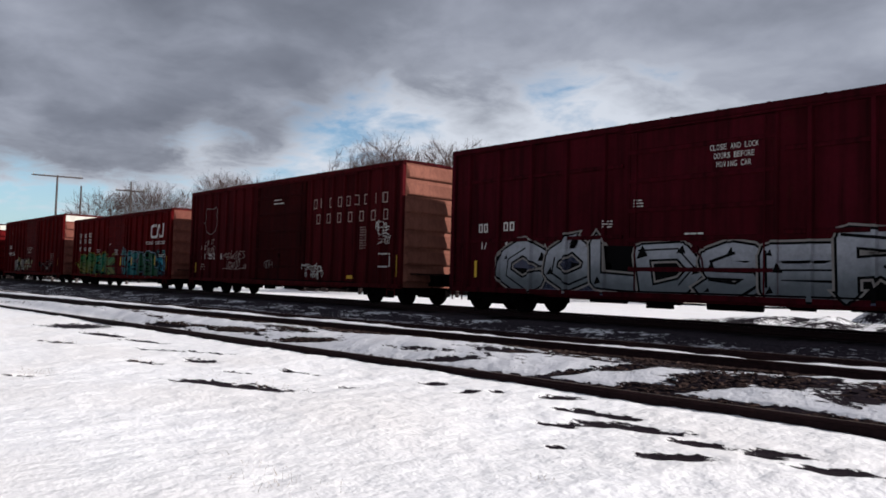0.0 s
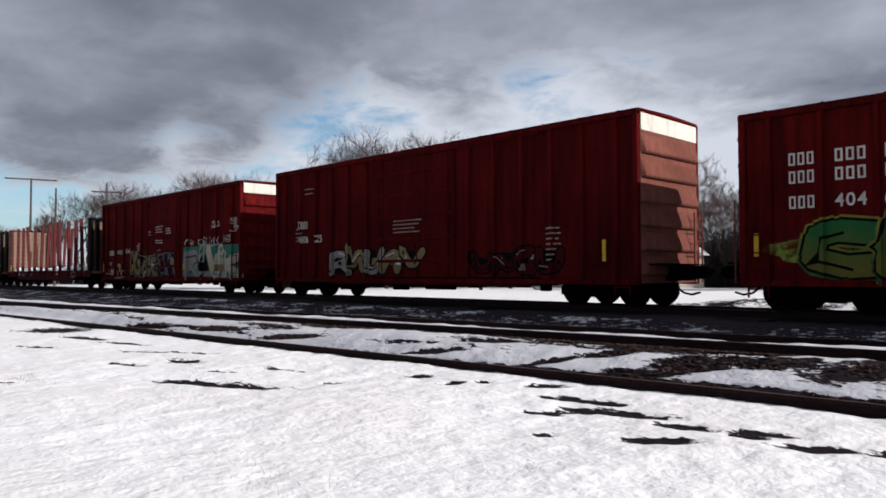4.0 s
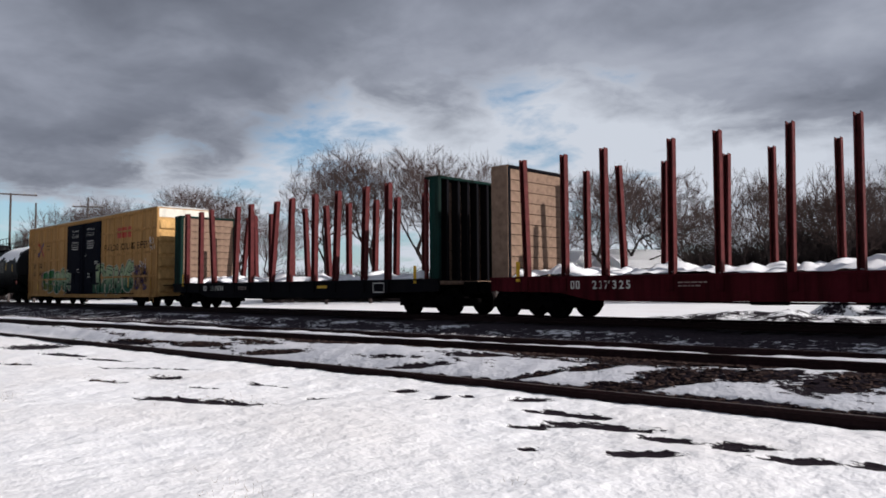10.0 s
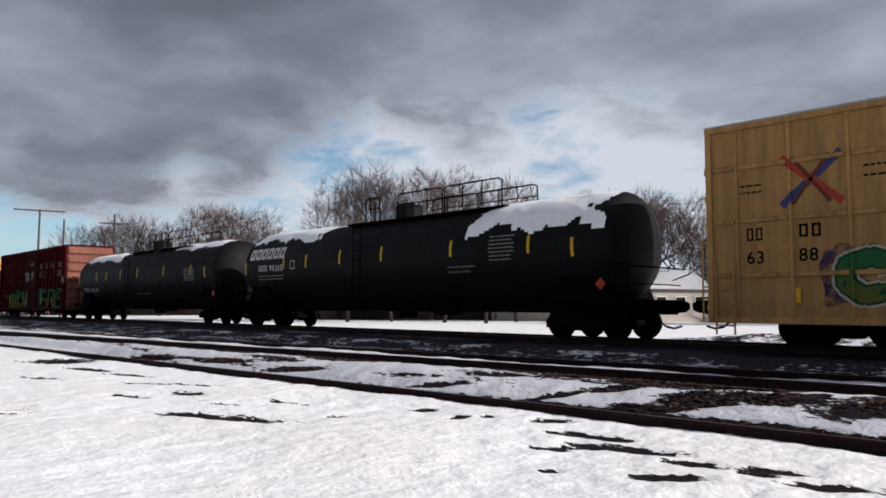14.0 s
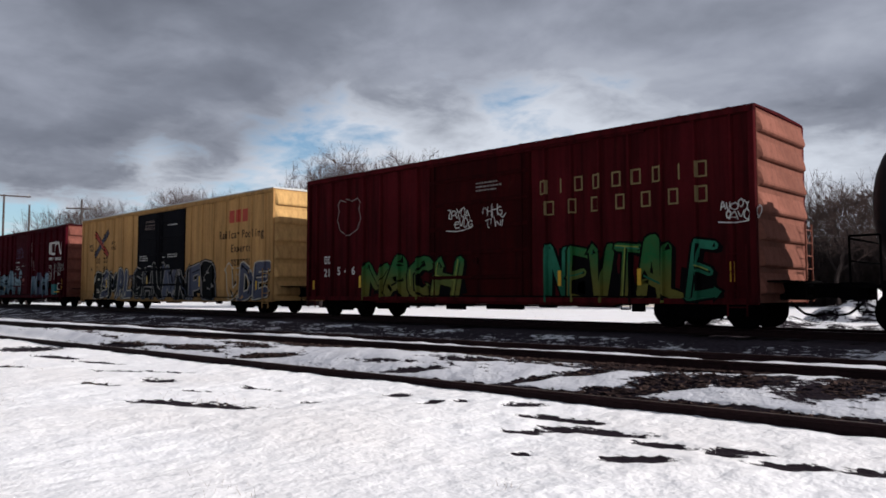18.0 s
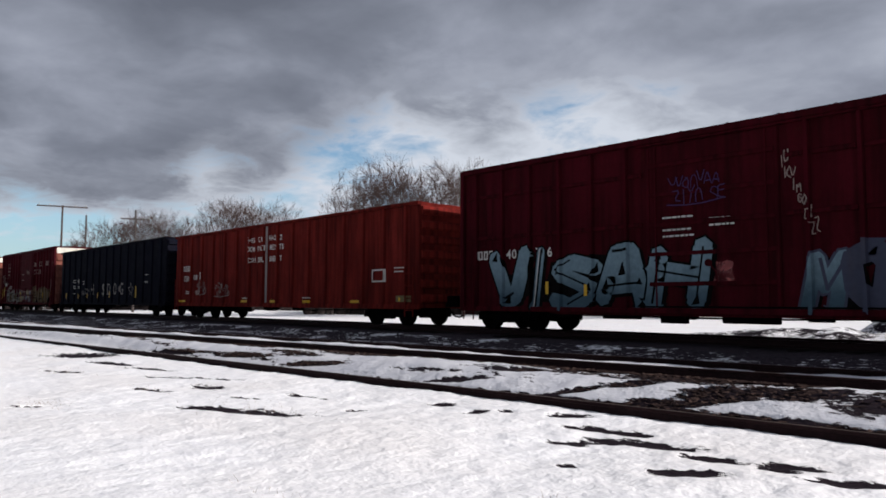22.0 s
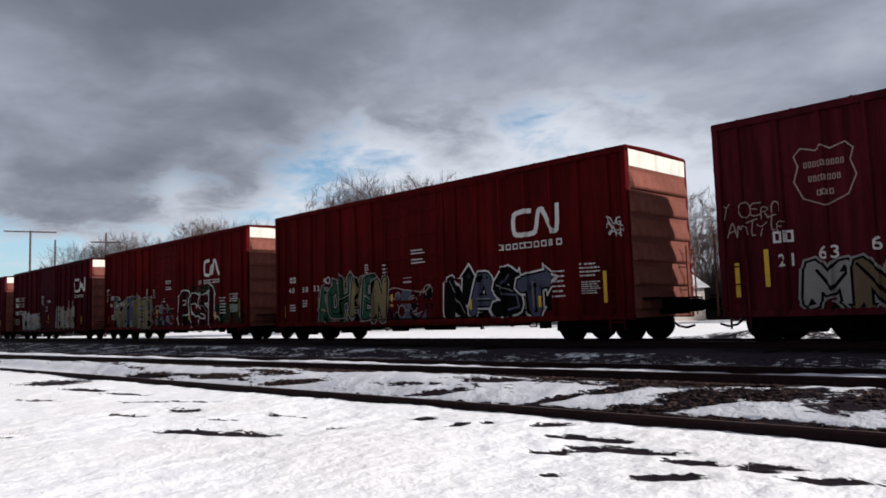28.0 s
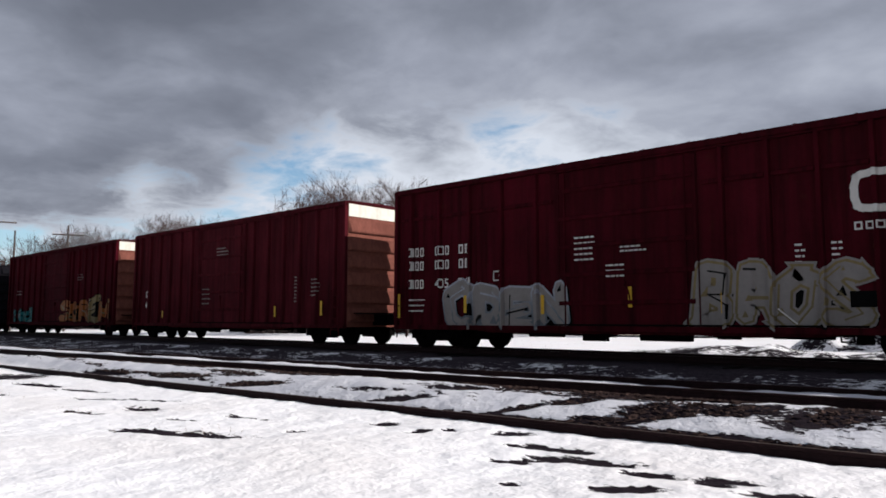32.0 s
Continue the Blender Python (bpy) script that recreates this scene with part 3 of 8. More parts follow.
# ---- distance: trees, poles, houses ----


def limb(bm, a, b, r0, r1, n):
    a, b = Vector(a), Vector(b)
    d = (b - a).normalized()
    s = d.cross(Vector((0.3, 0.9, 0.2))).normalized()
    t = d.cross(s)
    ra = [bm.verts.new(a + (s * math.cos(2 * math.pi * i / n) + t * math.sin(2 * math.pi * i / n)) * r0) for i in range(n)]
    rb = [bm.verts.new(b + (s * math.cos(2 * math.pi * i / n) + t * math.sin(2 * math.pi * i / n)) * r1) for i in range(n)]
    for i in range(n):
        bm.faces.new((ra[i], ra[(i + 1) % n], rb[(i + 1) % n], rb[i]))


def bare_tree(x, y, height, seed, label, spread=1.0, stems=1):
    """A leafless broadleaf tree: limbs that fork their way out to the rim of a rounded, uneven crown, and end in fine twigs."""
    rng = random.Random(seed)
    # where the branches have to reach: several overlapping domes of differing height
    domes = [(Vector((rng.gauss(0, 0.12) * spread, rng.gauss(0, 0.12) * spread, rng.uniform(0.56, 0.68))) * height, rng.uniform(0.17, 0.27) * height) for _ in range(3 + stems)]
    goals = []
    while len(goals) < 760:
        c, r = rng.choice(domes)
        d = Vector((rng.gauss(0, 1), rng.gauss(0, 1), rng.gauss(0.25, 1))).normalized()
        g = c + Vector((d.x * 1.05 * spread, d.y * 1.05 * spread, d.z)) * r * rng.uniform(0.25, 1.0) ** 0.55
        if g.z > 0.24 * height:
            goals.append(g)
    top = sorted(g.z for g in goals)[-4]
    goals = [g * (height / top) for g in goals]
    nodes, up = [], []
    for s in range(stems):
        a = 6.283 * s / stems + rng.uniform(-0.5, 0.5)
        k = 0.0 if stems == 1 else 1.0
        for i in range(6):
            q = i / 5
            nodes.append((math.cos(a) * k * (0.2 + 0.07 * height * q) + rng.gauss(0, 0.02) * height * q, math.sin(a) * k * (0.2 + 0.07 * height * q) + rng.gauss(0, 0.02) * height * q, 0.36 * height * q))
            up.append(len(nodes) - 2 if i else -1)
    fork = Vector((0, 0, 0.34 * height))
    goals.sort(key=lambda g: (g - fork).length + rng.uniform(0, 0.10) * height)
    rows = np.zeros((len(nodes) + 3 * len(goals), 3))
    rows[:len(nodes)] = nodes
    count, first_free = len(nodes), 2
    way = np.zeros(len(rows))
    way[:count] = rows[:count, 2]
    for g in goals:
        gv = np.array(g)
        d = np.linalg.norm(rows[first_free:count] - gv, axis=1)
        far = d.copy()
        d = d + 0.35 * np.maximum(0.0, rows[first_free:count, 2] - gv[2]) + 0.55 * way[first_free:count]
        near = first_free + int(np.argmin(d))
        a = rows[near].copy()
        gap = gv - a
        bits = 3 if far[near - first_free] > 0.09 * height else 2
        for k in range(1, bits + 1):
            q = k / bits
            rows[count] = a + gap * q + (np.array((rng.gauss(0, 0.03), rng.gauss(0, 0.03), 0.05 - 0.10 * q)) * np.linalg.norm(gap) if k < bits else 0)
            up.append(near if k == 1 else count - 1)
            way[count] = way[near] + np.linalg.norm(gap) * q
            count += 1
    load = [0] * count
    for i in range(count - 1, -1, -1):
        load[i] = max(1, load[i])
        if up[i] >= 0:
            load[up[i]] += load[i]
    thick = [min(0.021 * height, 0.0094 * (load[i] ** 0.475)) for i in range(count)]
    wood, fine = bmesh.new(), bmesh.new()
    tips = set(range(count)) - set(up)
    for i in range(count):
        if up[i] >= 0:
            r0, r1 = thick[up[i]], thick[i]
            limb(wood if r1 > 0.035 else fine, rows[up[i]], rows[i], min(r0, r1 * 1.5), r1, 6 if r1 > 0.1 else 4 if r1 > 0.03 else 3)
        if i in tips or (load[i] < 5 and rng.random() < 0.5):
            out = Vector(rows[i]) - Vector(rows[up[i]])
            for _ in range(4):
                d = (out.normalized() + Vector((rng.gauss(0, 0.42), rng.gauss(0, 0.42), rng.gauss(0.35, 0.35)))).normalized() * height * rng.uniform(0.04, 0.095)
                limb(fine, rows[i], Vector(rows[i]) + d, 0.0095, 0.007, 3)
    t = thing("bare_tree", pose(x, y, ground_z(x, y) - 0.1), label, "tree", "bare trees behind the railway")
    part("trunk", wood, M["bark"], t, "grey-brown trunk and limbs")
    part("crown", fine, M["twig"], t, "fine leafless twigs")
    return t


def polar(az, dist):
    """A place by its bearing, in degrees to the left of straight across the track, and its distance."""
    return -dist * math.sin(radians(az)), dist * math.cos(radians(az))


def rise(el, dist, x, y):
    """The height of a thing on the ground whose top stands at that elevation."""
    return 1.5 + dist * math.tan(radians(el)) - ground_z(x, y)


LEFT_TREES = [  # bearing, distance, elevation of the top, spread, stems
    (53.3, 64, 9.7, 0.9, 1), (49.9, 66, 10.4, 0.9, 1), (45.8, 62, 10.3, 0.95, 1), (42.6, 60, 9.7, 0.95, 1), (40.3, 66, 7.6, 0.9, 1),
    (71.5, 110, 5.7, 1.1, 2), (69.3, 108, 6.2, 1.1, 2), (66.9, 105, 6.2, 1.1, 1), (63.8, 100, 7.3, 1.0, 2), (61.8, 98, 7.2, 1.0, 2), (59.6, 105, 6.0, 1.1, 1), (57.5, 110, 5.2, 1.1, 1),
]
RIGHT_TREES = [
    (73.5, 120, 4.0, 1.1, 1), (32.2, 66, 8.5, 0.9, 1), (30.0, 70, 8.6, 0.9, 1), (28.5, 74, 7.3, 0.9, 1), (26.0, 82, 5.9, 1.1, 2), (23.8, 84, 5.8, 1.1, 2),
    (21.2, 62, 7.9, 0.8, 2), (18.6, 78, 6.2, 1.0, 2), (15.7, 64, 7.8, 0.9, 1), (13.4, 76, 6.7, 1.0, 2), (10.5, 64, 8.4, 1.0, 1), (7.5, 72, 7.2, 1.0, 2), (35.0, 84, 5.6, 1.1, 1), (76.5, 130, 3.2, 1.1, 1),
]
for i, (az, dist, el, spread, stems) in enumerate(LEFT_TREES + RIGHT_TREES):
    tx, ty = polar(az, dist)
    size = "tall bare tree with a wide grey crown" if el > 8 else "bare grey tree in a far row"
    bare_tree(tx, ty, rise(el, dist, tx, ty), 40 + i, size + (", many-stemmed" if stems > 1 else ", single trunk"), spread, stems)


def make_brush():
    """Thickets and small trees along the far side of the yard."""
    rng = random.Random(9)
    bm = bmesh.new()
    for turn in range(27000):
        low = 11500 < turn < 19000
        thick = turn >= 19000
        az = rng.uniform(27, 72) if low else rng.choice((rng.uniform(0, 26), rng.uniform(0, 26), rng.uniform(0, 27), rng.uniform(2, 34), rng.uniform(38, 58), rng.uniform(58, 78)))
        if thick:
            az = rng.uniform(-2, 26)
        dist = rng.uniform(84, 104) if 26 < az < 41 else rng.uniform(72, 95) if az < 58 else rng.uniform(112, 140)
        x, y = polar(az, dist)
        h = rng.uniform(1.0, 8.8 if az < 20 else 4.5 if az < 23.5 else 6.5) if thick else rng.uniform(0.8, 3.4) if low else (rng.random() ** 1.6) * (3.6 if az > 36 else 4.5 if az > 27 else 7.0 if az > 20 else 9.0) + 0.8
        z = ground_z(x, y)
        lean = Vector((rng.gauss(0, 0.22), rng.gauss(0, 0.22), 1)) * h
        p = Vector((x, y, z))
        limb(bm, p, p + lean * 0.55, 0.05, 0.03, 3)
        for _k in range(3):
            d = Vector((rng.gauss(0, 0.5), rng.gauss(0, 0.5), rng.uniform(0.3, 1))) * h * 0.45
            limb(bm, p + lean * rng.uniform(0.3, 0.55), p + lean * 0.5 + d, 0.03, 0.012, 3)
    me = bpy.data.meshes.new("thicket")
    bm.to_mesh(me)
    bm.free()
    me.materials.append(M["bark"])
    tagged(new("thicket", me), "dense leafless brush along the far side of the yard", "thicket", kind="stuff")


make_brush()


def utility_pole(az, dist, el, arm, drop, label):
    x, y = polar(az, dist)
    h = rise(el, dist, x, y)
    t = thing("utility_pole", pose(x, y, ground_z(x, y) - 0.05, 0, 0, az), label, "utility pole", "utility poles")
    bm = bmesh.new()
    tube(bm, (0, 0, 0), (0, 0, h), 0.16, 0.10, 10)
    part("pole", bm, M["pole"], t)
    if arm:
        bm = bmesh.new()
        box(bm, -arm, arm, -0.07, 0.07, h - drop - 0.15, h - drop, 0.02)
        part("crossarm", bm, M["pole"], t, "wooden crossarm")
        for k in (-0.92, -0.5, 0.5, 0.92):
            bm = bmesh.new()
            tube(bm, (arm * k, 0, h - drop), (arm * k, 0, h - drop + 0.22), 0.05, 0.03, 6)
            part("insulator", bm, M["galv"], t, "small grey insulator")
    return t


utility_pole(74.8, 95, 6.60, 2.6, 0.05, "tall wooden pole with a wide top crossarm")
utility_pole(73.3, 100, 6.0, 0.0, 0.0, "plain wooden pole without crossarm")
utility_pole(70.1, 92, 6.55, 1.6, 1.0, "wooden pole with a lowered crossarm")


def house(az, dist, width, depth, wall, ridge, material, label, turn=0):
    x, y = polar(az, dist)
    t = thing("house", pose(x, y, ground_z(x, y) - 0.05, 0, 0, turn), label, "house", "houses beyond the yard")
    bm = bmesh.new()
    box(bm, -width / 2, width / 2, -depth / 2, depth / 2, 0, wall)
    part("wall", bm, material, t, "painted house walls")
    bm = bmesh.new()
    o = 0.4
    a = [(-width / 2 - o, -depth / 2 - o, wall), (width / 2 + o, -depth / 2 - o, wall), (width / 2 + o, depth / 2 + o, wall), (-width / 2 - o, depth / 2 + o, wall), (-width / 2 - o, 0, ridge), (width / 2 + o, 0, ridge)]
    vs = [bm.verts.new(p) for p in a]
    for f in ((0, 1, 5, 4), (2, 3, 4, 5), (0, 4, 3), (1, 2, 5), (0, 3, 2, 1)):
        bm.faces.new([vs[i] for i in f])
    bmesh.ops.solidify(bm, geom=bm.faces[:], thickness=0.12)
    part("roof", bm, M["snow"], t, "snow-covered roof")
    for k in range(3):
        wx = -width * 0.32 + k * width * 0.32
        bm = bmesh.new()
        box(bm, wx - 0.55, wx + 0.55, -depth / 2 - 0.06, -depth / 2 + 0.02, wall * 0.42, wall * 0.80, 0.01)
        w = part("window", bm, M["white"], t, "white window frame")
        bm = bmesh.new()
        box(bm, wx - 0.45, wx + 0.45, -depth / 2 - 0.075, -depth / 2 - 0.064, wall * 0.46, wall * 0.76)
        part("pane", bm, M["glass"], w, "dark window pane")
    return t


house(37.6, 74, 10.0, 7.0, 3.1, 4.9, M["siding"], "low pale house with a snowy roof", 20)
house(33.2, 78, 8.0, 7.0, 3.0, 4.9, M["brickhouse"], "low brown house with a snowy roof", 14)
house(29.6, 72, 6.0, 7.0, 3.0, 4.9, M["siding"], "small pale house with a snowy gable roof", 60)


def conifer(az, dist, el, seed):
    rng = random.Random(seed)
    x, y = polar(az, dist)
    h = rise(el, dist, x, y)
    t = thing("conifer", pose(x, y, ground_z(x, y) - 0.05), "small dark evergreen between houses", "tree")
    bm = bmesh.new()
    tube(bm, (0, 0, 0), (0, 0, h * 0.95), 0.12, 0.02, 6)
    part("trunk", bm, M["bark"], t)
    bm = bmesh.new()
    for i in range(620):
        f = rng.random() ** 0.8
        z = h * (0.12 + 0.88 * f)
        r = (1 - f) * h * 0.27 * rng.uniform(0.5, 1.1) + 0.05
        a = rng.uniform(0, 6.283)
        p = Vector((math.cos(a) * r * 0.4, math.sin(a) * r * 0.4, z))
        q = Vector((math.cos(a) * r, math.sin(a) * r, z - r * 0.3))
        s = Vector((-math.sin(a), math.cos(a), 0)) * 0.14
        bm.faces.new([bm.verts.new(v) for v in (p - s * 0.3, p + s * 0.3, q + s, q - s)])
    part("foliage", bm, M["needle"], t, "dark green needles")


conifer(38.0, 82, 3.8, 3)
conifer(36.9, 84, 3.1, 4)


def debris_mound(x, y, a, b, h, seed, label):
    """A heap of ballast and brush under patchy snow."""
    rng = random.Random(seed)
    n, verts, faces = 36, [], []
    bare = []
    for j in range(n + 1):
        for i in range(n + 1):
            u, v = 2 * i / n - 1, 2 * j / n - 1
            r = math.hypot(u, v)
            k = max(0.0, 1 - r) ** 0.7
            px, py = x + a * u, y + b * v
            nz = noise.noise(Vector((px * 0.9, py * 0.9, seed)))
            z = ground_z(px, py) - 0.05 + h * k * (0.8 + 0.6 * nz)
            verts.append((px, py, z))
            bare.append(0.55 + 0.5 * noise.noise(Vector((px * 1.3, py * 1.3, seed + 4))) if k > 0 else 0.0)
    for j in range(n):
        for i in range(n):
            q = j * (n + 1) + i
            faces.append((q, q + 1, q + n + 2, q + n + 1))
    me = bpy.data.meshes.new("debris_mound")
    me.from_pydata(verts, [], faces)
    at = me.attributes.new("bare", "FLOAT", "POINT")
    at.data.foreach_set("value", bare)
    me.materials.append(M["ground"])
    smooth(tagged(new("debris_mound", me), label, "mound", kind="structure"))


debris_mound(-10.5, 27.5, 5.0, 1.8, 0.55, 3, "low heap of ballast and brush under patchy snow")
debris_mound(-3.5, 29.0, 4.5, 1.6, 0.75, 8, "heap of old ties and stones under patchy snow")
debris_mound(-8.5, 36.0, 3.2, 1.6, 1.6, 12, "ploughed snow heap with dark clods")

# ---- lettering shapes ----
GLYPHS = {}
MIST = {}


def cut_letters(wanted):
    """Turn characters of the built-in font into flat outlines: (character, fatness) -> vertices, faces, width."""
    obs = []
    for ch, fat in wanted:
        cu = bpy.data.curves.new("letter", "FONT")
        cu.body, cu.offset, cu.resolution_u, cu.fill_mode = ch, fat, 3, "FRONT"
        obs.append((ch, fat, new("letter", cu)))
    deps = bpy.context.evaluated_depsgraph_get()
    for ch, fat, ob in obs:
        me = ob.evaluated_get(deps).to_mesh()
        vs = [(v.co.x, v.co.y) for v in me.vertices]
        GLYPHS[ch, fat] = (vs, [tuple(p.vertices) for p in me.polygons])
        ob.evaluated_get(deps).to_mesh_clear()
    for ch, fat, ob in obs:
        cu = ob.data
        bpy.data.objects.remove(ob)
        bpy.data.curves.remove(cu)


LETTERS = "ABCDEFGHIJKLMNOPQRSTUVWXYZabcdefghilmnoprstuvwxy0123456789.$&"
cut_letters([(c, f) for c in LETTERS for f in (0.0, 0.015)])


# quick strokes of the hand, in a unit box: hooks, loops, zigzags and forks
OPEN_FORMS = [
    [[(0.0, 0.0), (0.35, 1.0), (0.6, 1.0), (1.0, 0.0)], [(0.2, 0.35), (0.85, 0.4)]],
    [[(0.95, 0.92), (0.1, 0.95), (0.0, 0.5), (0.1, 0.05), (1.0, 0.02)], [(0.0, 0.5), (0.75, 0.55)]],
    [[(1.0, 0.9), (0.45, 1.0), (0.05, 0.78), (0.25, 0.55), (0.8, 0.45), (0.95, 0.2), (0.5, 0.0), (0.0, 0.1)]],
    [[(0.05, 0.0), (0.0, 1.0), (0.65, 1.0), (0.95, 0.75), (0.6, 0.5), (0.1, 0.46)], [(0.5, 0.48), (1.0, 0.0)]],
    [[(0.0, 1.0), (0.05, 0.0)], [(0.95, 1.0), (0.1, 0.45), (1.0, 0.0)]],
]
ROUND_FORMS = [
    [[(0.5, 1.0), (0.1, 0.8), (0.0, 0.4), (0.3, 0.0), (0.8, 0.1), (1.0, 0.55), (0.75, 0.95), (0.5, 1.0)]],
    [[(0.0, 0.0), (0.05, 1.0), (0.85, 0.05), (1.0, 1.0)]],
    [[(0.0, 0.9), (1.0, 1.0)], [(0.55, 1.0), (0.45, 0.0), (0.75, 0.05)]],
    [[(0.0, 0.0), (0.15, 1.0), (0.5, 0.35), (0.85, 1.0), (1.0, 0.0)]],
    [[(0.0, 1.0), (0.05, 0.2), (0.4, 0.0), (0.85, 0.2), (0.95, 1.0)]],
    [[(0.0, 1.0), (0.5, 0.55), (1.0, 1.0)], [(0.5, 0.55), (0.35, -0.1)]],
]
FORKED_FORMS = [
    [[(0.0, 0.95), (0.95, 1.0), (0.1, 0.08), (1.0, 0.0)]],
    [[(0.0, 0.0), (0.1, 1.0), (0.7, 0.9), (1.0, 0.5), (0.65, 0.05), (0.05, 0.0)]],
    [[(0.9, 0.85), (0.4, 1.0), (0.0, 0.5), (0.4, 0.0), (0.95, 0.15), (0.9, 0.5), (0.5, 0.48)]],
    [[(0.1, 0.0), (0.1, 0.6), (0.5, 1.0), (0.9, 0.6), (0.9, 0.0)]],
    [[(0.0, 1.0), (0.45, 0.0), (1.0, 1.0)]],
    [[(0.5, 1.0), (0.5, 0.0)]],
    [[(0.05, 1.0), (0.05, 0.0)], [(0.95, 1.0), (0.95, 0.0)], [(0.05, 0.5), (0.95, 0.5)]],
]
FORMS = OPEN_FORMS + ROUND_FORMS + FORKED_FORMS
HAND = {
    "A": [[(0.0, 0.0), (0.38, 1.0), (0.62, 1.0), (1.0, 0.0)], [(0.22, 0.34), (0.8, 0.34)]],
    "B": [[(0.08, 0.0), (0.08, 1.0), (0.75, 0.95), (0.8, 0.6), (0.15, 0.52), (0.95, 0.4), (0.9, 0.05), (0.1, 0.0)]],
    "C": [[(0.95, 0.85), (0.5, 1.0), (0.05, 0.75), (0.05, 0.25), (0.5, 0.0), (0.95, 0.15)]],
    "D": [[(0.05, 0.0), (0.05, 1.0), (0.7, 0.95), (1.0, 0.5), (0.7, 0.05), (0.05, 0.0)]],
    "E": [[(0.95, 1.0), (0.08, 1.0), (0.05, 0.0), (0.95, 0.0)], [(0.1, 0.5), (0.8, 0.5)]],
    "G": [[(0.95, 0.85), (0.5, 1.0), (0.05, 0.7), (0.08, 0.2), (0.55, 0.0), (0.95, 0.12), (0.95, 0.48), (0.55, 0.48)]],
    "H": [[(0.05, 1.0), (0.05, 0.0)], [(0.95, 1.0), (0.95, 0.0)], [(0.05, 0.5), (0.95, 0.5)]],
    "I": [[(0.5, 1.0), (0.5, 0.0)]],
    "K": [[(0.05, 1.0), (0.05, 0.0)], [(0.95, 1.0), (0.12, 0.48), (1.0, 0.0)]],
    "L": [[(0.08, 1.0), (0.05, 0.02), (0.95, 0.0)]],
    "M": [[(0.0, 0.0), (0.1, 1.0), (0.5, 0.35), (0.9, 1.0), (1.0, 0.0)]],
    "N": [[(0.03, 0.0), (0.05, 1.0), (0.93, 0.0), (0.97, 1.0)]],
    "O": [[(0.5, 1.0), (0.05, 0.75), (0.05, 0.25), (0.5, 0.0), (0.95, 0.25), (0.95, 0.75), (0.5, 1.0)]],
    "P": [[(0.06, 0.0), (0.06, 1.0), (0.8, 0.98), (0.95, 0.72), (0.75, 0.45), (0.1, 0.42)]],
    "R": [[(0.05, 0.0), (0.05, 1.0), (0.75, 0.98), (0.9, 0.72), (0.65, 0.5), (0.1, 0.46)], [(0.5, 0.48), (1.0, 0.0)]],
    "S": [[(0.92, 0.9), (0.45, 1.0), (0.05, 0.78), (0.25, 0.55), (0.8, 0.45), (0.95, 0.2), (0.5, 0.0), (0.03, 0.1)]],
    "T": [[(0.0, 0.97), (1.0, 1.0)], [(0.5, 0.97), (0.5, 0.0)]],
    "U": [[(0.05, 1.0), (0.08, 0.2), (0.45, 0.0), (0.9, 0.2), (0.95, 1.0)]],
    "V": [[(0.0, 1.0), (0.42, 0.0), (0.58, 0.0), (1.0, 1.0)]],
    "W": [[(0.0, 1.0), (0.22, 0.0), (0.5, 0.7), (0.78, 0.0), (1.0, 1.0)]],
}


def bent(pts):
    """Round the corners of a line."""
    if len(pts) < 3:
        return pts
    out = [pts[0]]
    for (a, b), (c, d) in zip(pts, pts[1:]):
        out += [(a * 0.72 + c * 0.28, b * 0.72 + d * 0.28), (a * 0.28 + c * 0.72, b * 0.28 + d * 0.72)]
    return out + [pts[-1]]


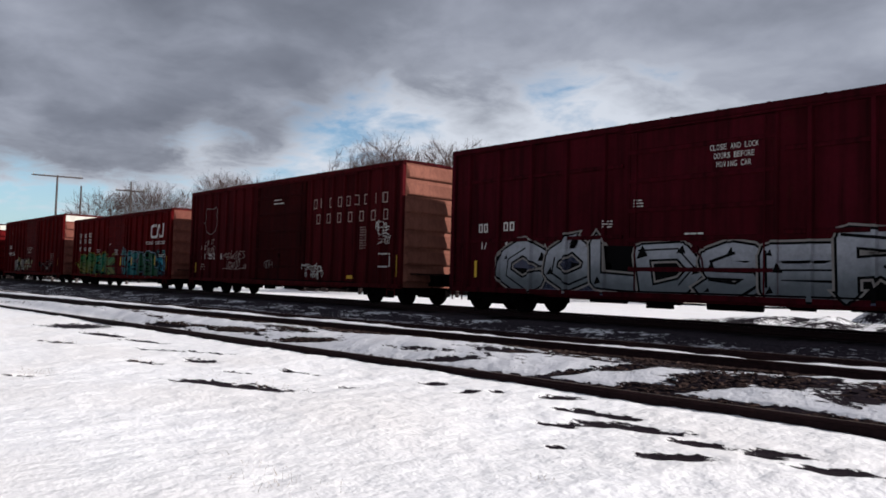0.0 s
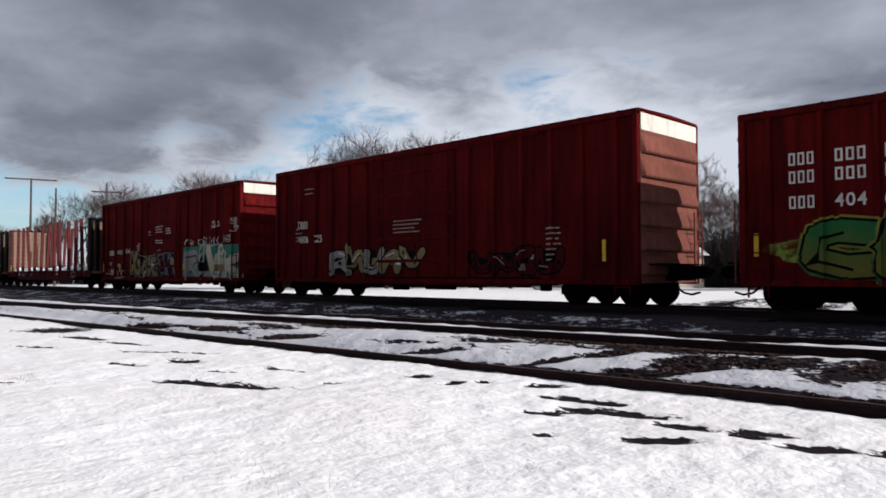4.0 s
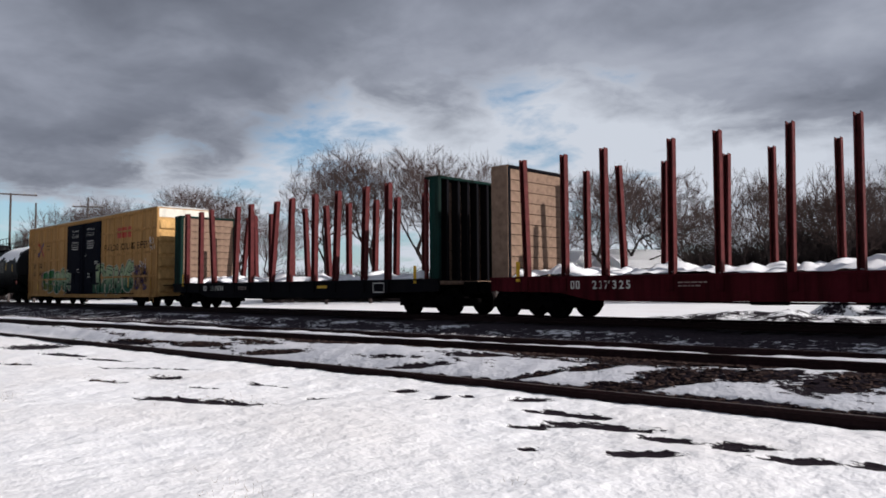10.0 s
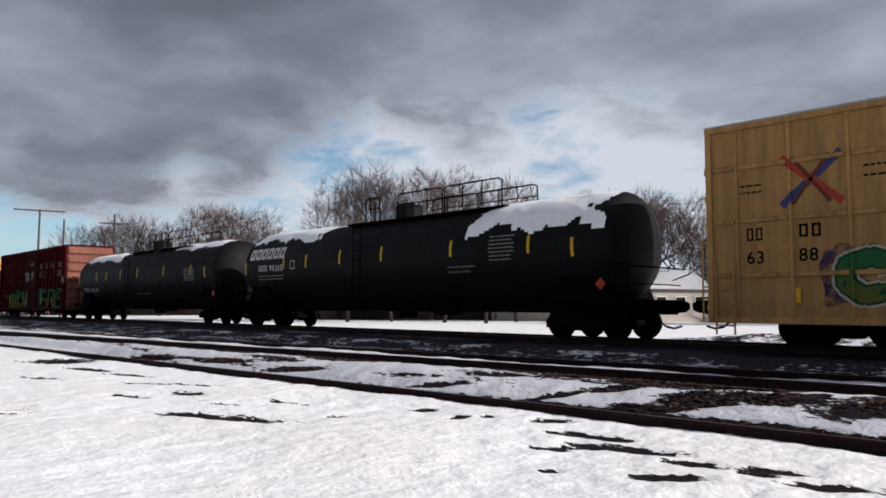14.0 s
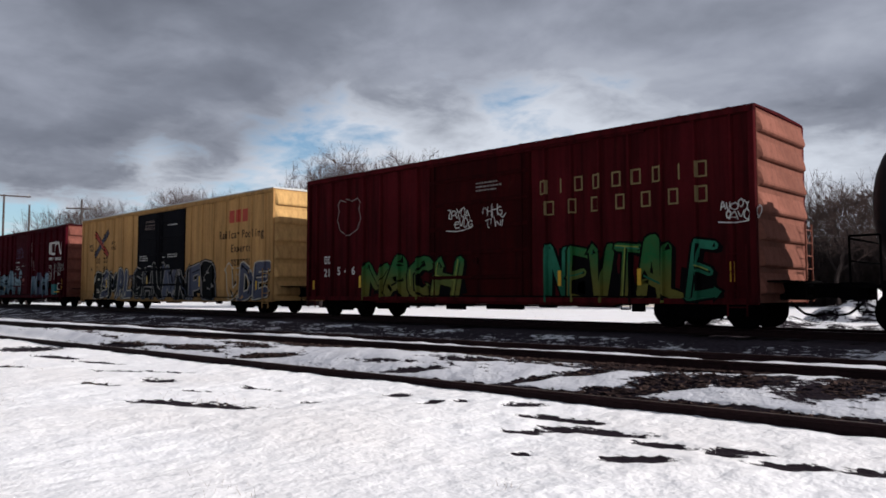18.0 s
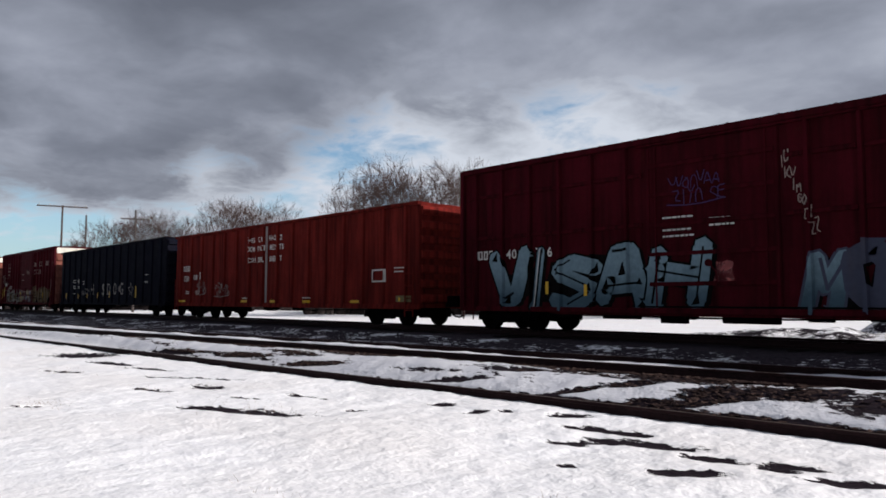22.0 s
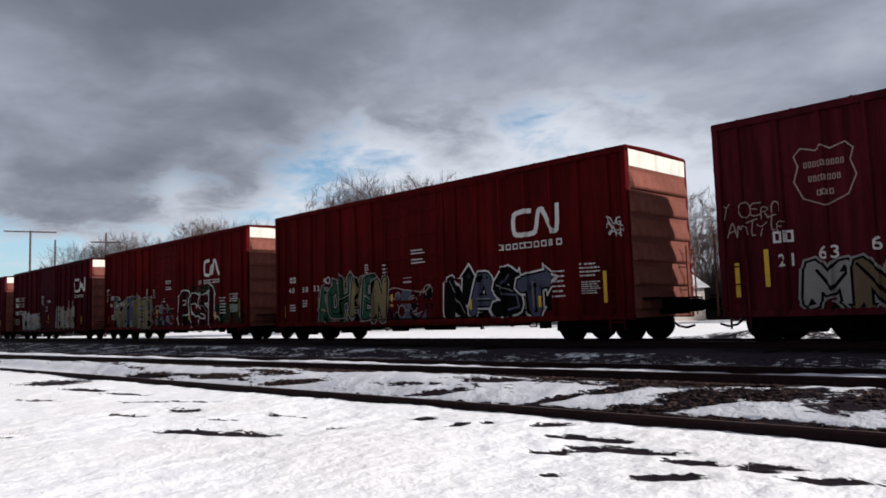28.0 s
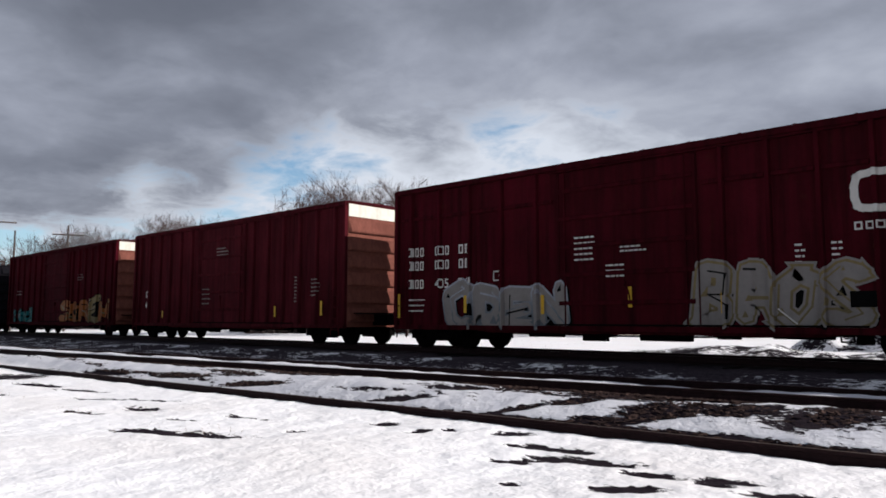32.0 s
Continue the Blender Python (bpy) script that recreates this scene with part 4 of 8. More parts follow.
class Sheet:
    """Flat paint on a car's side, item by item, that follows the ribs of the wall."""

    def __init__(self, ribs, face, foot=0.0):
        self.foot = foot
        self.items, self.deep, self.ribs, self.face = [], 0, ribs, face

    def start(self, name):
        """Open a new item, unless one is being drawn."""
        if self.deep == 0:
            self.bm, self.mats = bmesh.new(), []
            self.items.append((name, self.bm, self.mats))
        self.deep += 1

    def slot(self, mat):
        if mat not in self.mats:
            self.mats.append(mat)
        return self.mats.index(mat)

    def polys(self, vs, fs, mat, layer=0):
        self.start("mark")
        k = self.slot(mat)
        made = [self.bm.verts.new((x, -0.003 - 0.0010 * layer, z)) for x, z in vs]
        for f in fs:
            try:
                self.bm.faces.new([made[i] for i in f]).material_index = k
            except ValueError:
                pass
        self.deep -= 1

    def rect(self, x, z, w, h, mat, layer=0, lean=0.0):
        self.start("mark")
        self.polys([(x, z), (x + w, z), (x + w + lean, z + h), (x + lean, z + h)], [(0, 1, 2, 3)], mat, layer)
        self.deep -= 1

    def stroke(self, pts, width, mat, layer=0, closed=False):
        """A line of even width through the points."""
        self.start("line_mark")
        n = len(pts)
        for i in range(n if closed else n - 1):
            a, b = Vector(pts[i]), Vector(pts[(i + 1) % n])
            d = (b - a)
            if d.length < 1e-5:
                continue
            d.normalize()
            s, e = Vector((-d.y, d.x)) * width / 2, d * width * 0.42
            self.polys([tuple(v) for v in (a - e - s, b + e - s, b + e + s, a - e + s)], [(0, 1, 2, 3)], mat, layer + 0.02 * (i % 3))
        self.deep -= 1

    def text(self, word, x, z, w, h, mat, layer=0, fat=0.015, gap=1.0):
        """Stencilled letters within a box of that width and height."""
        self.start("lettering")
        cell = w / len(word)
        fat = 0.0 if h < 0.2 else fat
        for i, ch in enumerate(word):
            if ch == " " or (ch, fat) not in GLYPHS:
                continue
            vs, fs = GLYPHS[ch, fat]
            x0, x1 = min(v[0] for v in vs), max(v[0] for v in vs)
            k = h / 0.70
            kx = min(k, cell * 0.84 / max(0.12, x1 - x0))
            cx = x + cell * (i + 0.5)
            self.polys([(cx + (vx - (x0 + x1) / 2) * kx, z + vz * k) for vx, vz in vs], fs, mat, layer)
        self.deep -= 1

    def sign(self, kind, x, z, w, h, t, mat, layer=0):
        """One plain shape: an upright bar, or an upright frame."""
        if kind == 0:
            self.rect(x + w / 2 - t / 2, z, t, h, mat, layer)
            return
        for u in (x, x + w - t):
            self.rect(u, z, t, h, mat, layer)
        for v in (z, z + h - t):
            self.rect(x + t, v, w - 2 * t, t, mat, layer)

    def bars(self, x, z, w, h, mat, n, layer=0, fill=0.42):
        """Unreadable or brand lettering: one plain shape for each character."""
        self.start("lettering")
        cell = w / n
        for i in range(n):
            if h > 0.5:
                self.rect(x + cell * i, z, cell * fill, h, mat, layer)
            else:
                self.sign(1, x + cell * (i + 0.14), z, cell * 0.72, h, min(h, cell) * 0.20, mat, layer)
        self.deep -= 1

    def block(self, x, z, w, h, mat, rows, layer=0, seed=0):
        """A block of small unreadable writing."""
        self.start("small_print")
        rng = random.Random(seed)
        for r in range(rows):
            zz, xx = z + h * (rows - 1 - r) / rows, x
            while xx < x + w * rng.uniform(0.75, 1.0):
                l = rng.uniform(0.04, 0.15)
                self.rect(xx, zz, min(l, x + w - xx), min(0.042, h / rows * 0.40), mat, layer)
                xx += l + 0.03
        self.deep -= 1

    def piece(self, count, x, z, w, h, fill, edge, shine, seed, second=None, layer=0, halo=None, order=""):
        """Sprayed wild lettering: bent fat forms that overlap, each with an outline, inner shapes and highlights."""
        self.start("graffiti")
        rng = random.Random(seed)
        count = len(order) or max(3, round(count * 1.25))
        share = [0.55 if ch == "I" else 1.0 for ch in order] or [1.0] * count
        cell = w / sum(share)
        # torn dark backing behind the forms
        for _ in range(count * 2):
            bx, bz = x + (w - cell * 0.8) * rng.random(), z + h * rng.uniform(0.02, 0.45)
            bw, bh = cell * rng.uniform(0.5, 1.1), h * rng.uniform(0.2, 0.5)
            self.polys([(bx + rng.uniform(-0.1, 0.1), bz), (bx + bw, bz + rng.uniform(-0.05, 0.15)), (bx + bw * 0.9, bz + bh), (bx + bw * rng.uniform(0, 0.4), bz + bh * 1.1)], [(0, 1, 2, 3)], M["ink"] if order else rng.choice((edge, second or edge, M["ink"])), layer - 0.8 + 0.03 * (_ % 9))
        for i in range(count):
            form = HAND[order[i]] if order else rng.choice(FORMS)
            cw, ch = cell * (rng.uniform(1.10, 1.26) * share[i] if order else rng.uniform(1.0, 1.35)), h * (rng.uniform(0.9, 1.04) if order else rng.uniform(0.72, 1.05))
            ox, oz = x + cell * sum(share[:i]) - 0.1 * cell, z + h * rng.uniform(-0.02, 0.12)
            flip, skew = rng.random() < 0.35 and not order, rng.uniform(-0.16, 0.24) * (0.5 if order else 1.0)
            fat = min(cw, ch) * (rng.uniform(0.25, 0.34) if order else rng.uniform(0.28, 0.42))
            tone = fill if second is None or rng.random() < 0.62 else second
            lines = []
            for line in form:
                wild = 0.10 if order else 0.09
                pts = [((1 - u if flip else u) + rng.uniform(-wild, wild), v + rng.uniform(-wild, wild)) for u, v in line]
                lines.append((list if order else bent)([(ox + fat * 0.5 + (cw - fat) * u + skew * ch * (v - 0.5), oz + fat * 0.5 + (ch - fat) * v) for u, v in pts]))
            base = layer + 3.2 * i
            points = []
            if not order:
                for pts in lines:
                    for a, b in ((pts[1], pts[0]), (pts[-2], pts[-1])):
                        if rng.random() < 0.12:
                            d = (Vector(b) - Vector(a)).normalized()
                            n = Vector((-d.y, d.x))
                            points.append((Vector(b), d, n, fat * rng.uniform(0.5, 0.75), fat * rng.uniform(0.6, 1.2)))
            if order:
                # a dark block below and beside the letter, and torn spurs at its ends
                for pts in lines:
                    self.fat([(u + 0.09, v - 0.06) for u, v in pts], fat + 0.04, M["ink"], base - 0.5)
                    a, b = (pts[1], pts[0]) if rng.random() < 0.5 else (pts[-2], pts[-1])
                    d = (Vector(b) - Vector(a)).normalized()
                    points.append((Vector(b), d, Vector((-d.y, d.x)), fat * rng.uniform(0.45, 0.75), fat * rng.uniform(0.4, 0.9)))
            for extra, mat, l in ((0.21, halo, 0.0), (0.11, edge, 0.8), (0.0, tone, 1.6)):
                if mat is None:
                    continue
                for pts in lines:
                    self.fat(pts, fat + extra, mat, base + l)
                for b, d, n, wide, far in points:
                    q = wide + extra * 0.9
                    self.polys([tuple(v) for v in (b - d * extra * 0.4 - n * q, b + d * (far + extra * 0.8), b - d * extra * 0.4 + n * q)], [(0, 1, 2)], mat, base + l + 0.3)
            for pts in lines:
                if rng.random() < (0.4 if order else 0.7):
                    a, b = pts[len(pts) // 3], pts[len(pts) // 2]
                    self.stroke([(a[0] - fat * 0.2, a[1] + fat * 0.2), (b[0] - fat * 0.2, b[1] + fat * 0.2)], 0.030, shine, base + 2.3)
            if fat > 0.16:
                for pts in lines:
                    if rng.random() < (0.95 if order else 0.6):
                        side = fat * rng.choice((-0.22, 0.2))
                        self.stroke([(u + side, v - side * 0.6) for u, v in pts[1:-1]] or pts, rng.uniform(0.02, 0.05) * (1.5 if order else 1.0), rng.choice((edge, M["ink"], second or edge)), base + 2.1)
            for _ in range(rng.choice((2, 3, 4)) if order else rng.choice((3, 4, 5, 6))):
                a = rng.choice(rng.choice(lines))
                q = fat * rng.uniform(0.15, 0.42)
                self.polys([(a[0] - q, a[1] - q * rng.uniform(0.3, 1.2)), (a[0] + q * rng.uniform(0.4, 1.3), a[1] - q * 0.6), (a[0] + q * rng.uniform(-0.2, 0.6), a[1] + q * rng.uniform(0.5, 1.6))], [(0, 1, 2)], rng.choice((edge, second or edge, M["ink"], shine if not order else edge)), base + 2.0)
        self.deep -= 1

    def fat(self, pts, width, mat, layer):
        """A fat line with rounded joints."""
        r = width / 2
        for k, (a, b) in enumerate(zip(pts, pts[1:])):
            a, b = Vector(a), Vector(b)
            d = b - a
            if d.length < 1e-5:
                continue
            d.normalize()
            s = Vector((-d.y, d.x)) * r
            self.polys([tuple(v) for v in (a - s, b - s, b + s, a + s)], [(0, 1, 2, 3)], mat, layer + 0.05 * (k % 3))
        for k, (u, v) in enumerate(pts):
            self.polys([(u + r * math.cos(1.047 * j + 0.3 + k), v + r * math.sin(1.047 * j + 0.3 + k)) for j in range(6)], [tuple(range(6))], mat, layer + 0.2 + 0.05 * (k % 3))

    def mosaic(self, x, z, w, h, palette, line, seed, layer=0):
        """A crowded sprayed piece of small angular shapes with loops and thin pale lines."""
        self.start("graffiti")
        rng = random.Random(seed)
        nx, nz = max(4, round(w / 0.36)), max(3, round(h / 0.42))
        top = [h * rng.uniform(0.80, 1.05) for _ in range(nx + 1)]
        grid = [[(x + w * i / nx + rng.uniform(-0.13, 0.13), z + top[i] * j / nz + (rng.uniform(-0.12, 0.12) if 0 < j < nz else 0.0)) for j in range(nz + 1)] for i in range(nx + 1)]
        for i in range(nx):
            for j in range(nz):
                quad = [grid[i][j], grid[i + 1][j], grid[i + 1][j + 1], grid[i][j + 1]]
                self.polys(quad, [(0, 1, 2, 3)], rng.choice(palette), layer + 0.06 * ((i + 2 * j) % 5))
                if rng.random() < 0.45:
                    k = rng.randrange(4)
                    self.stroke([quad[k], quad[(k + 1) % 4], quad[(k + 2) % 4]], 0.026, line, layer + 1.6)
        for _ in range(nx):
            u, v, q = x + w * rng.uniform(0.03, 0.97), z + h * rng.uniform(0.3, 0.85), rng.uniform(0.12, 0.27)
            ring = [(u + q * math.cos(0.5236 * k), v + q * 1.15 * math.sin(0.5236 * k)) for k in range(12)]
            self.polys(ring, [tuple(range(12))], rng.choice(palette), layer + 2.0 + 0.05 * (_ % 6))
            self.stroke(ring[:rng.choice((7, 9, 12))], 0.030, line, layer + 2.6)
            self.fat(bent([(u - q * 0.4, v - q), (u + rng.uniform(-0.2, 0.2), v - h * 0.3), (u + rng.uniform(-0.3, 0.3), z + 0.1)]), rng.uniform(0.08, 0.16), rng.choice(palette), layer + 3.0)
        self.stroke(bent([grid[i][nz] for i in range(nx + 1)]), 0.034, line, layer + 3.6)
        self.deep -= 1

    def cloud(self, x, z, w, h, mat, seed, layer=-0.5):
        """A soft-edged field of colour behind a piece."""
        self.start("spray_cloud")
        rng = random.Random(seed)
        n = 40
        pts = []
        for k in range(n):
            a = 6.283 * k / n
            r = 1 + 0.10 * math.sin(5 * a + seed) + rng.uniform(-0.05, 0.05)
            cx, cz = math.cos(a), math.sin(a)
            f = 1 / max(abs(cx), abs(cz)) ** 0.75
            pts.append((x + w / 2 + cx * f * r * w * 0.46, z + h / 2 + cz * f * r * h * 0.46))
        self.polys(pts, [tuple(range(n))], MIST.get(mat.name, mat), layer)
        self.deep -= 1

    def scrawl(self, x, z, w, h, mat, seed, n=7, width=0.03, layer=34):
        """A thin handwritten tag in one or more rows of quick strokes."""
        self.start("tag")
        rng = random.Random(seed)
        rows = max(1, round(h / 0.32))
        per = max(2, round(w / (h / rows * 0.55)))
        width = min(width, 0.026)
        for r in range(rows):
            for i in range(per):
                if rng.random() < 0.10:
                    continue
                cw, ch = w / per * rng.uniform(0.85, 1.15), h / rows * rng.uniform(0.6, 0.98)
                ox, oz = x + w / per * i + 0.12 * r, z + h / rows * (rows - 1 - r) + rng.uniform(-0.04, 0.06)
                for line in rng.choice(FORMS):
                    self.stroke(bent([(ox + cw * (u + rng.uniform(-0.1, 0.1)), oz + ch * (v + rng.uniform(-0.1, 0.1))) for u, v in line]), width * rng.uniform(0.7, 1.1), mat, layer)
        if rng.random() < 0.5:
            self.stroke(bent([(x - 0.05, z - 0.03), (x + w * 0.5, z - 0.08), (x + w * 1.05, z + 0.02)]), width, mat, layer)
        self.deep -= 1

    def spaced(self, x, z, step, count, h, mat, t=0.05):
        """Widely spaced plain shapes in place of a painted name."""
        self.start("lettering")
        for i in range(count):
            kind = 0 if count > 7 and i in (1, 7) else 1
            self.sign(kind, x + step * i + 0.04, z, h * 0.60 if t < 0.1 else h * 0.82, h * (0.9 if t < 0.1 else 1.0), t * (0.8 if t < 0.1 else 1.0), mat)
        self.deep -= 1

    def finish(self, parent, label):
        """Fold the paint over the ribs and hang it on the car."""
        for name, bm, mats in self.items:
            if not bm.verts:
                bm.free()
                continue
            if min(v.co.z for v in bm.verts) < self.foot:
                bmesh.ops.bisect_plane(bm, geom=bm.verts[:] + bm.edges[:] + bm.faces[:], plane_co=(0, 0, self.foot), plane_no=(0, 0, 1), dist=1e-5, clear_inner=True)
            if self.foot and min(v.co.z for v in bm.verts) < self.foot + 0.125:
                for c in (0.122, 0.128):
                    bmesh.ops.bisect_plane(bm, geom=bm.verts[:] + bm.edges[:] + bm.faces[:], plane_co=(0, 0, self.foot + c), plane_no=(0, 0, 1), dist=1e-5)
            lo, hi = min(v.co.x for v in bm.verts), max(v.co.x for v in bm.verts)
            for x0, x1, d in self.ribs:
                for c in (x0, x0 + 0.025, x1 - 0.025, x1):
                    if lo < c < hi:
                        bmesh.ops.bisect_plane(bm, geom=bm.verts[:] + bm.edges[:] + bm.faces[:], plane_co=(c, 0, 0), plane_no=(1, 0, 0), dist=1e-5)
            for v in bm.verts:
                out = 0.0
                for x0, x1, d in self.ribs:
                    if x0 - 1e-4 <= v.co.x <= x1 + 1e-4:
                        out = max(out, d * min(1.0, max(0.0, min(v.co.x - x0, x1 - v.co.x) / 0.025)))
                if self.foot and v.co.z < self.foot + 0.125:
                    out = max(out, 0.082)
                v.co.y += self.face - out
            bmesh.ops.recalc_face_normals(bm, faces=bm.faces[:])
            flip = [f for f in bm.faces if f.normal.y > 0]
            if flip:
                bmesh.ops.reverse_faces(bm, faces=flip)
            ob = part(name, bm, mats, parent, label if name in ("graffiti", "tag") else {"lettering": "stencilled lettering", "small_print": "small stencilled print"}.get(name, ""))
            if name in ("lettering", "small_print", "tag", "line_mark", "graffiti"):
                ob["kind"] = "stuff"


# ---- train: running gear shared by all cars ----
KIT = {}


def make_kit():
    bm = bmesh.new()
    tube(bm, (0, -0.065, 0), (0, 0.065, 0), 0.42, n=28)
    tube(bm, (0, 0.045, 0), (0, 0.075, 0), 0.455, n=28)
    tube(bm, (0, -0.10, 0), (0, -0.06, 0), 0.11, 0.16, 12)
    ins = [f for f in bm.faces if abs(f.normal.y) > 0.9 and len(f.verts) > 20]
    bmesh.ops.inset_individual(bm, faces=ins, thickness=0.07, depth=-0.02)
    KIT["wheel"] = bm
    bm = bmesh.new()
    tube(bm, (0, -0.75, 0), (0, 0.75, 0), 0.085, n=10)
    KIT["axle"] = bm
    bm = bmesh.new()
    profile(bm, [(-1.16, 0.28), (-1.16, 0.50), (-0.95, 0.62), (-0.62, 0.60), (-0.40, 0.72), (0.40, 0.72), (0.62, 0.60), (0.95, 0.62), (1.16, 0.50), (1.16, 0.28), (0.70, 0.28), (0.58, 0.40), (0.46, 0.22), (-0.46, 0.22), (-0.58, 0.40), (-0.70, 0.28)], -0.07, 0.07)
    for x in (-0.89, 0.89):
        tube(bm, (x, -0.14, 0.42), (x, 0.05, 0.42), 0.13, n=10)
    KIT["side_frame"] = bm
    bm = bmesh.new()
    for x in (-0.18, 0.0, 0.18):
        for k in range(5):
            tube(bm, (x, 0, 0.30 + 0.06 * k), (x, 0, 0.335 + 0.06 * k), 0.075, n=8)
    KIT["spring_nest"] = bm
    bm = bmesh.new()
    box(bm, -0.17, 0.17, -1.25, 1.25, 0.48, 0.74, 0.03)
    KIT["bolster"] = bm
    bm = bmesh.new()
    box(bm, -0.35, 0.30, -0.10, 0.10, 0.78, 0.95, 0.02)
    profile(bm, [(0.25, 0.70), (0.55, 0.72), (0.68, 0.80), (0.68, 0.95), (0.52, 1.03), (0.25, 1.02)], -0.16, 0.13)
    KIT["coupler"] = bm
    bm = bmesh.new()
    pipe(bm, [(0, 0, 0.62), (0.12, -0.02, 0.50), (0.30, -0.03, 0.36), (0.52, -0.02, 0.32), (0.72, 0, 0.38)], 0.028, 6)
    KIT["air_hose"] = bm
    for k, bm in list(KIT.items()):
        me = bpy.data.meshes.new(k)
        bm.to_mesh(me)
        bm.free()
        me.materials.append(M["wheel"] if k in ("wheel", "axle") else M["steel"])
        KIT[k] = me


make_kit()


def fit(name, key, parent, m):
    o = new(name, KIT[key])
    o.parent, o.matrix_basis = parent, m
    return o


def add_trucks(car, centres):
    for c in centres:
        t = fit("truck", "bolster", car, pose(c, 0, 0))
        for sy in (-1, 1):
            fit("side_frame", "side_frame", t, pose(0, sy * 1.03, 0, 0, 0, 0 if sy < 0 else 180))
            fit("spring_nest", "spring_nest", t, pose(0, sy * 1.03, 0))
        for dx in (-0.89, 0.89):
            fit("axle", "axle", t, pose(dx, 0, 0.42))
            for sy in (-1, 1):
                fit("wheel", "wheel", t, pose(dx, sy * 0.765, 0.42, 0, 0, 0 if sy < 0 else 180))


def add_couplers(car, half, reach=1.1):
    for s in (-1, 1):
        fit("coupler", "coupler", car, pose(s * (half + reach - 0.68), 0, 0, 0, 0, 0 if s > 0 else 180))
        fit("air_hose", "air_hose", car, pose(s * (half + 0.25), -0.35 * s, 0, 0, 0, 0 if s > 0 else 180))
        bm = bmesh.new()
        box(bm, min(s * half, s * (half + 0.55)), max(s * half, s * (half + 0.55)), -0.30, 0.30, 0.66, 1.04, 0.02)
        part("draft_sill", bm, M["steel"], car)


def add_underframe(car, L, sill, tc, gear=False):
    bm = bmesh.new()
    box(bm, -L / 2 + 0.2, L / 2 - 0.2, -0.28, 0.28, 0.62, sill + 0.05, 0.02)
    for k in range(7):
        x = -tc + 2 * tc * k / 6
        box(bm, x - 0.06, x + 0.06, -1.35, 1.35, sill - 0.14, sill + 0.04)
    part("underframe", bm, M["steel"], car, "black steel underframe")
    bm = bmesh.new()
    tube(bm, (-1.5, -0.75, 0.60), (-0.7, -0.75, 0.60), 0.19, n=12)
    part("air_reservoir", bm, M["steel"], car)
    bm = bmesh.new()
    tube(bm, (0.6, -0.6, 0.62), (1.2, -0.6, 0.62), 0.16, n=12)
    tube(bm, (1.2, -0.6, 0.62), (2.4, -0.5, 0.60), 0.025, n=6)
    part("brake_cylinder", bm, M["steel"], car)
    bm = bmesh.new()
    pipe(bm, [(-tc + 1.4, -0.95, 0.52), (-1.2, -1.0, 0.46), (1.6, -1.0, 0.46), (tc - 1.4, -0.9, 0.54)], 0.022, 6)
    part("brake_rod", bm, M["steel"], car)
    for x in (-tc + 1.75, tc - 1.75):
        bm = bmesh.new()
        pipe(bm, [(x - 0.12, -1.40, sill), (x - 0.12, -1.40, sill - 0.32), (x + 0.12, -1.40, sill - 0.32), (x + 0.12, -1.40, sill)], 0.018, 6)
        part("stirrup", bm, M["steel"], car, "thin steel stirrup step")
    if not gear:
        return
    bm = bmesh.new()
    box(bm, 0.0, 1.0, -1.22, -1.05, 0.0, 0.30, 0.02)
    first = None
    for x, l, drop in ((-4.6, 0.5, 0.06), (-3.1, 1.1, 0.10), (-1.4, 0.7, 0.18), (0.2, 1.3, 0.15), (2.1, 0.5, 0.08), (3.3, 1.2, 0.05), (4.9, 0.3, 0.14)):
        m = Matrix.LocRotScale((x, 0, 0.50 - drop), None, (l, 1, 1))
        if first is None:
            first = part("brake_lever", bm, M["steel"], car, "sooty brake lever or bracket")
            first.matrix_basis = m
        else:
            again(first, "brake_lever", m, car)


def ladder(car, x, y, z0, z1, width, along_x, rungs, mat):
    bm = bmesh.new()
    w = width / 2
    for s in (-w, w):
        a, b = ((x + s, y, z0), (x + s, y, z1)) if along_x else ((x, y + s, z0), (x, y + s, z1))
        tube(bm, a, b, 0.022, n=6)
    lad = part("ladder", bm, mat, car, "steel ladder")
    bm = bmesh.new()
    a, b = ((-w, 0, 0), (w, 0, 0)) if along_x else ((0, -w, 0), (0, w, 0))
    tube(bm, a, b, 0.016, n=6)
    first = None
    for i in range(rungs):
        z = z0 + (z1 - z0) * (i + 0.5) / rungs
        if first is None:
            first = part("rung", bm, mat, lad)
            first.matrix_basis = pose(x, y, z)
        else:
            again(first, "rung", pose(x, y, z), lad)


CARS = []


def add_reflectors(car, spots, face):
    first = None
    for x, z, h in spots:
        if first is None:
            bm = bmesh.new()
            box(bm, -0.05, 0.05, -0.008, 0.0, 0.0, 1.0)
            first = part("reflector", bm, M["reflector"], car, "yellow reflective strip")
            o = first
        else:
            o = again(first, "reflector", pose(0, 0, 0), car)
        o.matrix_basis = Matrix.LocRotScale((x, face - 0.075, z), None, (1, 1, h))


W = 1.46      # half width of the wall plates


def even(a, b, n):
    return [a + (b - a) * (i + 0.5) / n for i in range(n)]


